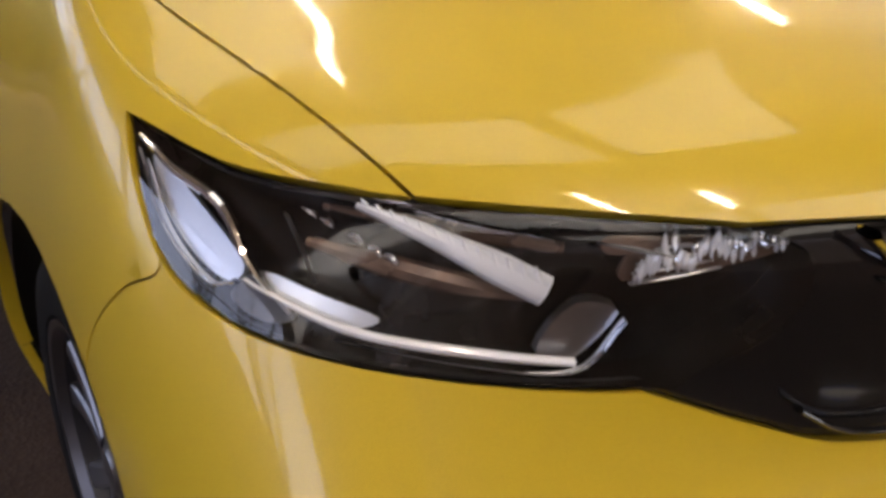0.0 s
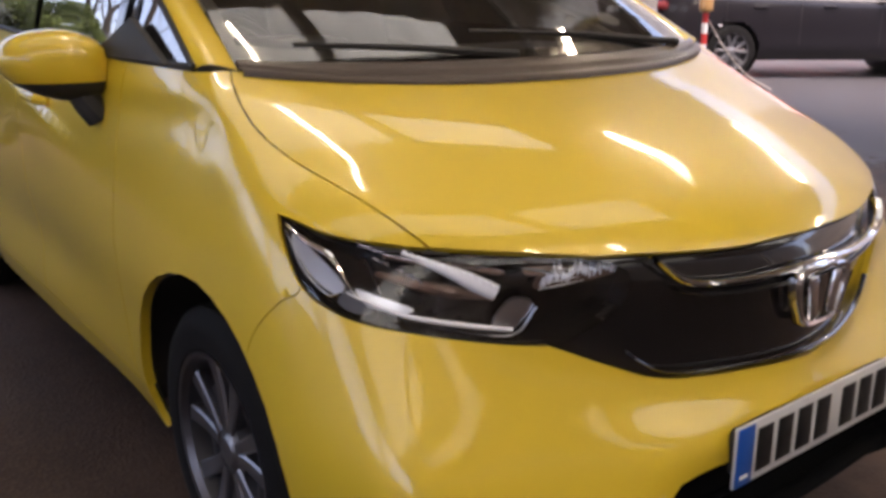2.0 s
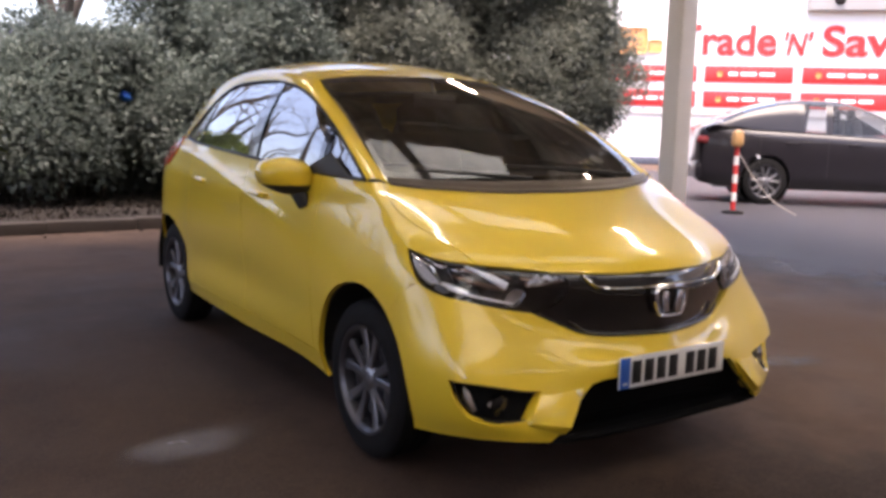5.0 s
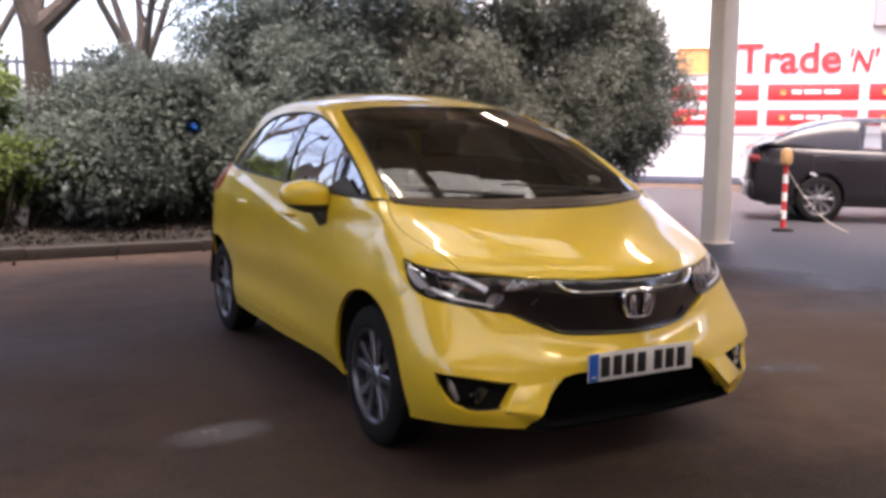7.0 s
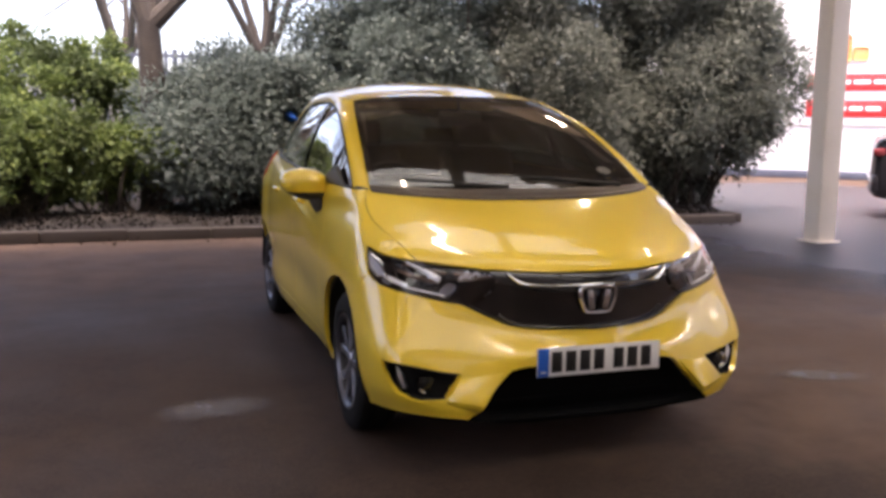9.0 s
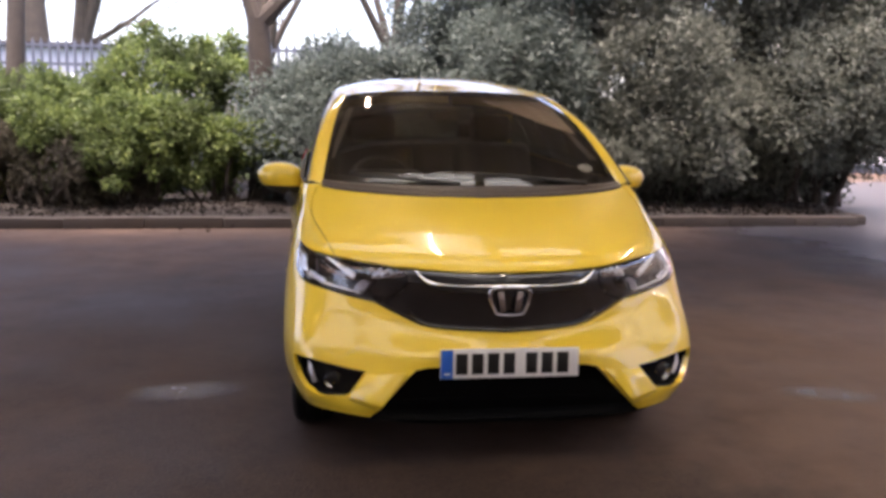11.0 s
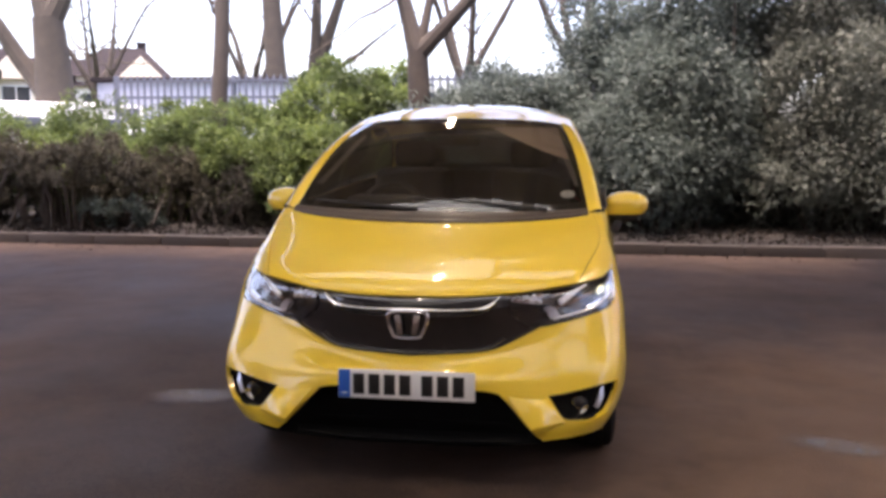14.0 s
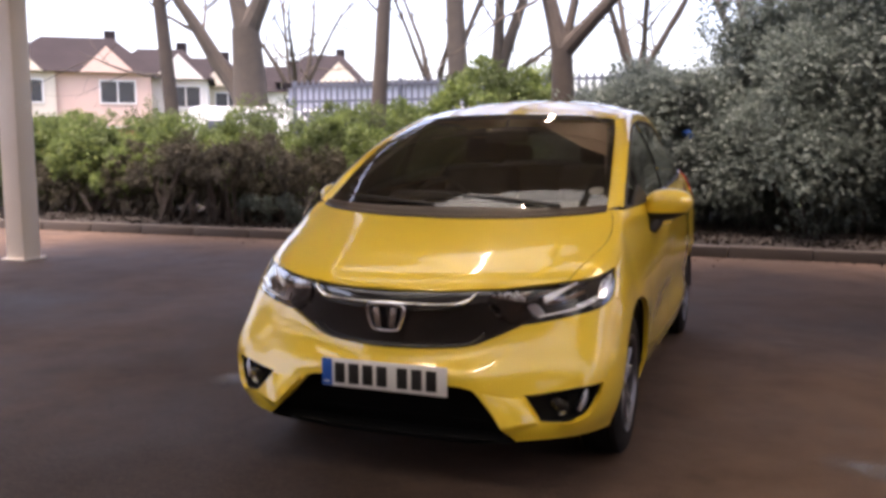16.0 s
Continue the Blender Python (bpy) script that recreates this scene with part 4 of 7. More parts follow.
part("bonnet_liner", panel("bonnet_liner", ["bonnet"], 1, M["trim_black"], off=-.022, gap=-.004, depth=0, both=True), car)

# front grille: a gloss black panel under the bonnet's edge, with a chrome bar, a badge and slats
grille = part("grille", panel("grille", ["grille"], 1, M["gloss_black"], off=-.012, gap=.001, depth=.03, both=True), car, "gloss black front grille")


def skin_line(points, n, off, mirror=True):
    """Places along a smooth line on the skin, lifted by off, from one side of the car to the other."""
    q = foot(along(points, n))
    p = skin(q[:, 0], q[:, 1])
    nn = skin_normal(q[:, 0], q[:, 1])
    nn[nn[:, 1] > 0] *= -1
    p = p + nn * np.reshape(off, (-1, 1))
    return np.concatenate([(p * MIRROR)[::-1], p[1:]]) if mirror else p


def blade(name, line, heights, depth, material, parent, label=""):
    """A rounded bar along a line, of given heights."""
    rows = []
    for p, h in zip(line, heights):
        ring = [(math.cos(a) * depth, math.sin(a) * h / 2) for a in np.linspace(0, 2 * math.pi, 10, endpoint=False)]
        rows.append([(p[0], p[1] + c, p[2] + s) for c, s in ring] + [(p[0], p[1] + ring[0][0], p[2] + ring[0][1])])
    v, f = lofted(rows)
    bm = bmesh.new()
    bv = [bm.verts.new(t) for t in v]
    for t in f:
        bm.faces.new([bv[i] for i in t])
    bmesh.ops.remove_doubles(bm, verts=bm.verts, dist=1e-5)
    return part(name, bm_mesh(name, bm, material), parent, label)


bar = skin_line([(0, -.75, .737), (.15, -.735, .738), (.26, -.70, .741), (.305, -.685, .754), (.335, -.67, .778)], 24, .008)
bar_h = .006 + .010 * np.exp(-((np.abs(bar[:, 0]) - .30) / .05) ** 2) + .010 * np.exp(-(bar[:, 0] / .09) ** 2)
blade("chrome_bar", bar, bar_h, .012, M["chrome"], grille, "chrome bar across the grille")
bar2 = skin_line([(0, -.75, .714), (.15, -.735, .715), (.25, -.705, .721), (.30, -.685, .734)], 20, .000)
blade("slat", bar2, np.full(len(bar2), .006), .010, M["gloss_black"], grille)
lower = skin_line([(0, -.765, .578), (.2, -.73, .579), (.305, -.69, .588), (.36, -.67, .62)], 20, .002)
blade("lower_trim", lower, np.full(len(lower), .006), .006, M["gloss_black"], grille)

bm = bmesh.new()
outline = [(-.074, .043), (-.04, .050), (0, .051), (.04, .050), (.074, .043), (.076, .010), (.062, -.030), (.048, -.048), (0, -.052), (-.048, -.048), (-.062, -.030), (-.076, .010)]
outer = cat(outline, 4, closed=True)
rings = [[(x * k, -.776 + d, .684 + z * k) for x, z in outer] for k, d in ((1.06, .012), (1.06, -.002), (1.0, -.008), (.88, -.006), (.82, .006))]
for r0, r1 in zip(rings, rings[1:]):
    a, b = [bm.verts.new(p) for p in r0], [bm.verts.new(p) for p in r1]
    for i in range(len(a)):
        bm.faces.new((a[i], a[(i + 1) % len(a)], b[(i + 1) % len(a)], b[i]))
bmesh.ops.remove_doubles(bm, verts=bm.verts, dist=1e-5)
badge = part("badge", bm_mesh("badge", bm, M["chrome"]), grille, "chrome badge")
for sx in (-1, 1):
    bm = bmesh.new()
    box(bm, (.024, .014, .080), (sx * .032, -.780, .684), .005, Euler((0, radians(8 * sx), 0)).to_matrix())
    part("badge_bar", bm_mesh("badge_bar", bm, M["chrome"]), grille)

# number plate
plate = empty("number_plate", "", "")
plate.parent = car
bm = bmesh.new()
box(bm, (.520, .006, .111), (0, -.806, .4605), .0025)
part("plate_base", bm_mesh("plate_base", bm, M["plate_white"]), plate, "white reflective number plate with dark bars")
bm = bmesh.new()
box(bm, (.044, .002, .107), (-.236, -.8105, .4605), .0008)
part("blue_band", bm_mesh("blue_band", bm, M["plate_blue"]), plate, "blue band")
bm = bmesh.new()
box(bm, (.022, .001, .006), (-.236, -.812, .424), 0)
part("band_mark", bm_mesh("band_mark", bm, M["plate_white"]), plate)
for k, x in enumerate((-.181, -.122, -.063, -.004, .080, .139, .198)):
    bm = bmesh.new()
    box(bm, (.043, .002, .079), (x, -.8105, .4605), .0008)
    part("character_bar", bm_mesh("character_bar", bm, M["plate_ink"]), plate)
bm = bmesh.new()
box(bm, (.49, .025, .085), (0, -.792, .4605), .01)
part("plinth", bm_mesh("plinth", bm, M["trim_black"]), plate)

# lower intake: a deep black opening with slats
intake = part("lower_intake", panel("lower_intake", ["intake"], 1, M["void"], off=-.07, gap=-.004, depth=-.067, both=True), car, "black lower air intake")
for z, w in ((.405, .36), (.365, .39), (.325, .41), (.285, .44)):
    bm = bmesh.new()
    box(bm, (2 * w - .06, .03, .010), (0, -.672, z), .003)
    part("intake_slat", bm_mesh("intake_slat", bm, M["void"]), intake)
lip = np.array([(x, -.715 + .25 * x ** 4, .222 + .05 * x ** 2) for x in np.linspace(-.49, .49, 24)])
blade("front_lip", lip, np.full(len(lip), .022), .020, M["void"], intake, "black front lip")

# fog lamps, and the sloping blade between each and the intake
for sg in (1, -1):
    bm = bmesh.new()
    for x, y, z in ((.368, -.766, .428), (.522, -.724, .420), (.590, -.763, .332), (.466, -.818, .312), (.385, -.70, .428), (.522, -.69, .420), (.590, -.70, .325), (.480, -.72, .285), (.484, -.800, .285), (.592, -.750, .318)):
        bm.verts.new((sg * x, y, z))
    bmesh.ops.convex_hull(bm, input=bm.verts[:])
    bmesh.ops.dissolve_limit(bm, angle_limit=radians(4), verts=bm.verts[:], edges=bm.edges[:])
    bmesh.ops.bevel(bm, geom=bm.edges[:], offset=.004, segments=2, affect="EDGES", profile=.5)
    part("bumper_blade", bm_mesh("bumper_blade", bm, M["yellow"], sharp=60), front_bumper, "sloping yellow blade beside the intake")
    pocket = part("fog_surround", panel("fog_surround", ["fog"], sg, M["void"], off=-.05, gap=-.003, depth=-.036), car, "black fog lamp surround")
    bm = bmesh.new()
    turned(bm, [(.02, .036), (-.006, .036), (-.002, .032), (.0, .028), (.016, .016), (.024, .001)], 24, "y", (sg * .648, -.655, .372))
    part("fog_lamp", bm_mesh("fog_lamp", bm, M["dark_chrome"]), pocket, "round fog lamp")
    bm = bmesh.new()
    turned(bm, [(-.008, .001), (-.007, .014), (-.004, .026), (.0, .031)], 24, "y", (sg * .648, -.664, .372))
    part("fog_lens", bm_mesh("fog_lens", bm, M["lens"]), pocket)
    bm = bmesh.new()
    tube(bm, [(sg * .728, -.570, .432), (sg * .726, -.590, .39), (sg * .712, -.605, .345)], [.012, .018, .013], 8)
    part("fog_trim", bm_mesh("fog_trim", bm, M["satin"]), pocket, "silver upright trim")

# headlamps
for sg in (1, -1):
    lamp = part("headlamp", panel("headlamp", ["lamp"], sg, M["lamp_black"], off=-.060, gap=.002, depth=-.056), car, "clear headlamp with chrome inside")
    lens = panel("lamp_lens", ["lamp"], sg, M["lens"], off=-.002, gap=.003, depth=.0)
    glass_ob = part("lamp_lens", lens, lamp, "clear lens")
    glass_ob.visible_shadow = False

    def inlay(name, pts, off, material, h, label="", flat=.006):
        """A bead that follows the skin inside the lens."""
        q = foot(along(pts, 26))
        p, n = skin(q[:, 0], q[:, 1]), skin_normal(q[:, 0], q[:, 1])
        n[n[:, 1] > 0] *= -1
        p = (p + n * off)
        hh = np.interp(np.linspace(0, 1, len(p)), np.linspace(0, 1, len(h)), h)
        rows = []
        for i, (c, k) in enumerate(zip(p, hh)):
            d = p[min(i + 1, len(p) - 1)] - p[max(i - 1, 0)]
            d = d / np.linalg.norm(d)
            w = np.cross(d, n[i])
            rows.append([(c + w * math.cos(a) * k / 2 + n[i] * math.sin(a) * flat) * (sg, 1, 1) for a in np.linspace(0, 2 * math.pi, 9)])
        v, f = lofted(rows)
        b = bmesh.new()
        bv = [b.verts.new(t) for t in v]
        for t in f:
            b.faces.new([bv[i] for i in t])
        bmesh.ops.remove_doubles(b, verts=b.verts, dist=1e-6)
        part(name, bm_mesh(name, b, material), lamp, label)

    def patch(name, pts, off, depth, material, label=""):
        """A small raised plate that follows the skin inside the lens."""
        q = foot(cat(pts, 4, closed=True))
        p, n = skin(q[:, 0], q[:, 1]), skin_normal(q[:, 0], q[:, 1])
        n[n[:, 1] > 0] *= -1
        b = bmesh.new()
        top = [b.verts.new((c + m * off) * (sg, 1, 1)) for c, m in zip(p, n)]
        low = [b.verts.new((c + m * (off - depth)) * (sg, 1, 1)) for c, m in zip(p, n)]
        f = b.faces.new(top)
        for i in range(len(top)):
            b.faces.new((top[i], low[i], low[(i + 1) % len(top)], top[(i + 1) % len(top)]))
        bmesh.ops.triangulate(b, faces=[f])
        part(name, bm_mesh(name, b, material), lamp, label)

    # light guide along the lower edge, turning up at its inner end
    inlay("light_guide", [(.742, -.420, .744), (.731, -.437, .736), (.686, -.490, .713), (.608, -.549, .698), (.548, -.586, .688)], -.003, M["guide"], [.003, .007, .009, .009, .007], "white light guide")
    patch("guide_panel", [(.734, -.428, .752), (.706, -.462, .740), (.672, -.497, .724), (.690, -.486, .716), (.722, -.452, .726)], -.012, .006, M["marker"], "bluish-white panel above the light guide")
    inlay("guide_edge", [(.700, -.480, .706), (.62, -.543, .688), (.545, -.589, .679), (.512, -.604, .720)], -.009, M["chrome"], [.002, .004, .004, .004])
    patch("guide_end", [(.545, -.583, .732), (.515, -.602, .722), (.547, -.587, .684), (.572, -.572, .695)], -.016, .012, M["satin"], "grey inner end of the light guide")
    # side marker: a tear-shaped light box between two chrome lines
    patch("marker", [(.7815, -.302, .828), (.768, -.345, .806), (.750, -.392, .772), (.745, -.413, .752), (.757, -.402, .741), (.776, -.360, .765), (.784, -.318, .802)], -.014, .008, M["marker"], "bluish-white tear-shaped side marker")
    inlay("marker_rim", [(.782, -.290, .838), (.768, -.335, .816), (.748, -.382, .796), (.737, -.420, .752), (.722, -.453, .722)], -.006, M["chrome"], [.004, .010, .010, .006, .003])
    inlay("marker_rim", [(.785, -.294, .828), (.782, -.345, .775), (.764, -.396, .739), (.750, -.414, .742)], -.008, M["chrome"], [.003, .004, .004, .005])
    patch("marker_wing", [(.735, -.425, .752), (.722, -.455, .722), (.742, -.440, .716), (.758, -.412, .732)], -.014, .008, M["grey_trim"])
    # main reflector: a long white-lit bar, a bowl behind and dark walls
    inlay("reflector_bar", [(.668, -.460, .804), (.645, -.488, .794), (.620, -.517, .780), (.592, -.545, .763), (.566, -.568, .746)], -.008, M["drl"], [.006, .013, .019, .026, .026], "bright ribbed main reflector", .007)
    for k in range(13):
        u = k / 12
        c = np.array((.664 - .094 * u, -.466 - .099 * u, .804 - .055 * u))
        h = .007 + .011 * u
        inlay("reflector_facet", [c + (.003, .002, h), c + (.001, .001, h * .5), c + (-.001, -.001, h * .1)], -.005, M["drl"], [.002, .005, .004], flat=.004)
    for k, (x_, y_, z_) in enumerate(((.672, -.448, .778), (.662, -.462, .770), (.653, -.470, .764), (.690, -.432, .792), (.700, -.420, .800))):
        inlay("reflector_glint", [(x_, y_, z_), (x_ - .006, y_ - .006, z_ - .004), (x_ - .010, y_ - .010, z_ - .010)], -.030, M["reflector"], [.003, .008, .003], flat=.004)
    b = bmesh.new()
    turned(b, [(-.002, .050), (.010, .048), (.026, .040), (.040, .026), (.048, .010), (.049, .001)], 28, "y")
    for vert in b.verts:
        vert.co = Matrix.Rotation(radians(38), 3, "Z") @ Vector((vert.co.x * 1.35, vert.co.y, vert.co.z * .80))
        vert.co = Vector(((.615 + vert.co.x) * sg, -.485 + vert.co.y, .745 + vert.co.z))
    part("reflector_bowl", bm_mesh("reflector_bowl", b, M["dark_chrome"]), lamp, "dark chrome reflector bowl")
    inlay("bowl_band", [(.700, -.430, .772), (.655, -.478, .757), (.605, -.530, .742), (.568, -.563, .732)], -.034, M["smoked"], [.010, .020, .020, .010], "brownish band of the reflector bowl", .008)
    inlay("bowl_band", [(.690, -.432, .806), (.650, -.475, .800), (.600, -.520, .790), (.545, -.566, .776)], -.036, M["smoked"], [.006, .012, .014, .010], flat=.006)
    inlay("housing_line", [(.715, -.405, .815), (.66, -.462, .808), (.61, -.507, .804)], -.010, M["satin"], [.002, .003, .002])
    inlay("housing_line", [(.712, -.420, .795), (.708, -.440, .770), (.705, -.455, .745)], -.016, M["satin"], [.002, .002, .002])
    # inner turn signal: ribbed clear box
    patch("signal_box", [(.508, -.600, .742), (.500, -.596, .770), (.488, -.602, .792), (.450, -.626, .796), (.410, -.648, .790), (.385, -.660, .768), (.455, -.630, .748)], -.034, .006, M["smoked"], "smoked ribbed turn signal")
    rib_rng = random.Random(31)
    for k in range(46):
        u, v = k / 45, rib_rng.uniform(0, .55)
        lo_, hi_ = np.array((.503 - .114 * u, -.604 - .058 * u, .744 + .022 * u)), np.array((.490 - .108 * u, -.594 - .058 * u, .800 - .010 * u))
        inlay("signal_rib", [lo_ + (hi_ - lo_) * v, lo_ + (hi_ - lo_) * (v + .25), lo_ + (hi_ - lo_) * (v + rib_rng.uniform(.3, .5))], -.022 + rib_rng.uniform(-.002, .003), M[rib_rng.choice(("main_reflector", "drl", "reflector", "drl"))], [.001, rib_rng.uniform(.004, .009), .001], flat=.003)
    for k in range(4):
        inlay("signal_shelf", [(.506 - .004 * k, -.603 + .003 * k, .744 + .009 * k), (.47 - .004 * k, -.624 + .003 * k, .751 + .009 * k), (.440 + .010 * k, -.640 - .004 * k, .758 + .009 * k)], -.024, M["main_reflector"], [.001, .004, .001], flat=.003)
    inlay("signal_shelf", [(.530, -.585, .786), (.505, -.600, .780), (.480, -.614, .772)], -.010, M["main_reflector"], [.002, .005, .002])
    patch("signal_amber", [(.515, -.588, .796), (.475, -.612, .796), (.480, -.616, .776), (.520, -.594, .772)], -.034, .006, M["smoked"], "smoked amber turn signal")

# ---- the yellow hatchback: glass, pillars, roof ----
COWL = [(0, -.135, 1.022), (.27, -.115, 1.025), (.48, -.06, 1.034), (.61, .0, 1.042), (.685, .055, 1.05)]
HEADER = [(0, .885, 1.492), (.20, .892, 1.490), (.38, .915, 1.482), (.50, .945, 1.470), (.553, .968, 1.460)]
SCREEN_SIDE = [(.685, .055, 1.05), (.655, .30, 1.175), (.620, .56, 1.300), (.585, .80, 1.395), (.553, .968, 1.460)]
WIN_TOP = [(.752, .105, 1.053), (.722, .36, 1.195), (.690, .62, 1.312), (.655, .88, 1.395), (.634, 1.15, 1.444), (.624, 1.50, 1.456), (.624, 1.90, 1.438), (.640, 2.20, 1.355), (.680, 2.42, 1.225), (.712, 2.52, 1.140)]
BELT = [(.752, .105, 1.053), (.782, .45, 1.056), (.788, .90, 1.068), (.790, 1.30, 1.082), (.782, 1.75, 1.098), (.768, 2.20, 1.118), (.735, 2.46, 1.136), (.712, 2.52, 1.140)]
ROOF_EDGE = [(.553, .968, 1.460), (.568, 1.20, 1.503), (.570, 1.55, 1.524), (.566, 1.95, 1.514), (.557, 2.28, 1.478), (.535, 2.52, 1.415)]


def between(lo, hi, n, bulge=0.0, out=(0, 0, 1)):
    """A grid between two lines, bowed out by bulge."""
    u = np.linspace(0, 1, n)[:, None, None]
    g = lo[None] * (1 - u) + hi[None] * u
    w = np.sin(np.pi * u) * bulge
    return g + w * np.array(out)


def whole(line):
    """A half line from the middle, joined with its mirror image."""
    return np.concatenate([(line * MIRROR)[::-1], line[1:]])


def grid_part(name, g, material, parent, label="", flip=False, depth=0.0):
    v, f = lofted(g, flip)
    me = mesh_of(name, v, f, material, sharp=180)
    if depth:
        thick(me, depth)
    return part(name, me, parent, label)


cw, hd = along(COWL, 22), along(HEADER, 22)
ss = along(SCREEN_SIDE, 26)
# windscreen: rows from cowl to header, each ending on the pillar's line
rows = []
for i in range(26):
    u = i / 25
    a = cw * (1 - u) + hd * u
    a = a + (ss[i] - a[-1]) * (np.linspace(0, 1, 22)[:, None] ** 3)
    a = a + np.array([0, -.30, .95]) * (.022 * math.sin(math.pi * u) + .011 * (1 - np.linspace(0, 1, 22)[:, None] ** 3) * math.sin(math.pi * u ** 1.7))
    rows.append(whole(a))
screen = grid_part("windscreen", rows, M["glass"], car, "dark tinted windscreen")
screen.visible_shadow = False
# black painted border behind the screen's edge
G = np.array(rows)
inner = np.array([0, .25, -.6]) * .006


def border_strip(name, a, b, parent):
    grid_part(name, np.stack([a, b]) + inner, M["gloss_black"], parent)


border_strip("screen_border", G[0], G[2] * .6 + G[3] * .4, screen)
border_strip("screen_border", G[-1], G[-2] * .2 + G[-3] * .8, screen)
border_strip("screen_border", G[:, 0], G[:, 1] * .8 + G[:, 0] * .2, screen)
border_strip("screen_border", G[:, -1], G[:, -2] * .8 + G[:, -1] * .2, screen)

# cowl strip below the glass, dark brown-black plastic
lift = np.array([0, -.004, .010])
lean_ = np.linspace(-1, 1, G.shape[1])[:, None] ** 2
band = [G[0] * (1 - k * (1 - .55 * lean_)) + G[3] * k * (1 - .55 * lean_) + lift * (1 if 0 < k < .9 else .4) for k in (0, .06, .18, .30, .38)]
edge_ = G[0] + np.array([0, -.042, -.0110]) * (1 - .45 * lean_) + (0, 0, .006)
grid_part("cowl", np.stack([edge_ + (0, .004, -.014), edge_, (edge_ + band[0]) / 2 + (0, 0, .006)] + band + [band[-1] + (0, .004, -.012)]), M["cowl"], car, "dark brown plastic scuttle below the windscreen")

# roof
re = along(ROOF_EDGE, 30)
hd_full, rows = along(HEADER, 16), []
crown = along([(0, .885, 1.492), (0, 1.20, 1.560), (0, 1.55, 1.590), (0, 1.95, 1.582), (0, 2.28, 1.548), (0, 2.58, 1.465)], 30)
for i in range(30):
    a = np.linspace(0, 1, 16)[:, None]
    front = hd_full - (hd_full[0] * (1 - a) + hd_full[-1] * a)
    line = crown[i] * (1 - a) + re[i] * a
    line = line + np.array([0, 0, 1]) * ((crown[i, 2] - re[i, 2]) * (a - a**2.6)) * min(1, i / 6)
    line = line + front * max(0, 1 - i / 6)
    rows.append(whole(line))
roof = grid_part("roof", rows, M["yellow"], car, flip=False)

for sg in (1, -1):
    k = np.array([sg, 1, 1])
    fl = sg < 0
    # pillar and roof rail, from the scuttle over the doors to the tail
    n = 60
    rail_in = np.concatenate([along(SCREEN_SIDE, 27)[:-1], along(ROOF_EDGE, 34)])
    wy = along(WIN_TOP, 400)
    rail_out = []
    for p in rail_in:
        j = np.argmin(np.abs(wy[:, 1] - (p[1] + .03)))
        rail_out.append(wy[j])
    rail_out = np.array(rail_out)
    rail_out[-1] = wy[-1]
    g = between(rail_in, rail_out, 7)
    bow = np.sin(np.linspace(0, np.pi, 7))[:, None, None] * np.array([.55, 0, .6]) * .020
    pillar = grid_part("pillar", (g + bow) * k, M["yellow"], car, flip=not fl)
    # side glass in three panes and black dividers
    wt2, bl = along(WIN_TOP, 400), along(BELT, 400)

    def pane(y0, y1, name, label, mat, lift=-.006, nn=24, bow=.062):
        ys = np.linspace(y0, y1, nn)
        top = np.array([wt2[np.argmin(np.abs(wt2[:, 1] - y))] for y in ys])
        low = np.array([bl[np.argmin(np.abs(bl[:, 1] - y))] for y in ys])
        rise = (top - low)[:, 2:3]
        gg = between(low, top, 10, bow * rise, (1, 0, .25)) + np.array([lift, 0, 0])
        ob = grid_part(name, gg * k, mat, car, label, flip=fl)
        return ob, gg
    for a, b, nm, lb in ((.12, .47, "quarter_glass", "small front quarter window"), (.49, 1.19, "front_window", "dark door window reflecting bright sky"), (1.27, 2.10, "rear_window", "dark rear door window"), (2.13, 2.46, "rear_quarter_glass", "dark rear quarter glass")):
        pn, _ = pane(a, b, nm, lb, M["side_glass"], bow=.0 if a < .2 else .055)
        pn.visible_shadow = False
    for a, b in ((.455, .50), (1.175, 1.285), (2.09, 2.14)):
        pane(a, b, "window_divider", "black window pillar", M["gloss_black"], lift=.0, nn=4)
    # belt seal and window frame edge
    bm = bmesh.new()
    tube(bm, [p * k + np.array([0, 0, .004]) for p in along(BELT, 40)], .008, 6)
    part("belt_seal", bm_mesh("belt_seal", bm, M["trim_black"]), car)
    bm = bmesh.new()
    tube(bm, [p * k for p in along(WIN_TOP, 50)], .007, 6)
    part("window_seal", bm_mesh("window_seal", bm, M["trim_black"]), car)
    # black sail at the mirror's foot
    bm = bmesh.new()
    vs = [bm.verts.new(np.array(p) * k) for p in ((.776, .20, 1.060), (.796, .60, 1.064), (.772, .39, 1.145), (.764, .20, 1.060), (.780, .60, 1.064), (.758, .39, 1.145))]
    for f in ((0, 1, 2), (5, 4, 3), (0, 3, 4, 1), (1, 4, 5, 2), (2, 5, 3, 0)):
        bm.faces.new([vs[i] for i in f])
    part("mirror_sail", bm_mesh("mirror_sail", bm, M["trim_black"]), car)
    # door mirror
    mirror = empty("door_mirror", "yellow door mirror on a black foot", "")
    mirror.parent = car
    bm = bmesh.new()
    bmesh.ops.create_uvsphere(bm, u_segments=28, v_segments=18, radius=1.0)
    for v in bm.verts:
        x, y, z = v.co
        q = lambda t, e: math.copysign(abs(t) ** e, t)
        x, y, z = q(x, .75), q(y, .8), q(z, .75)
        y = min(y, .45)
        z = z * (1 - .18 * max(x, 0)) + (.10 * x if z > 0 else .25 * x + .05)
        v.co = (sg * (.888 + .114 * x), .590 + .092 * y + .02 * x, 1.040 + .080 * z)
    top = bm.copy()
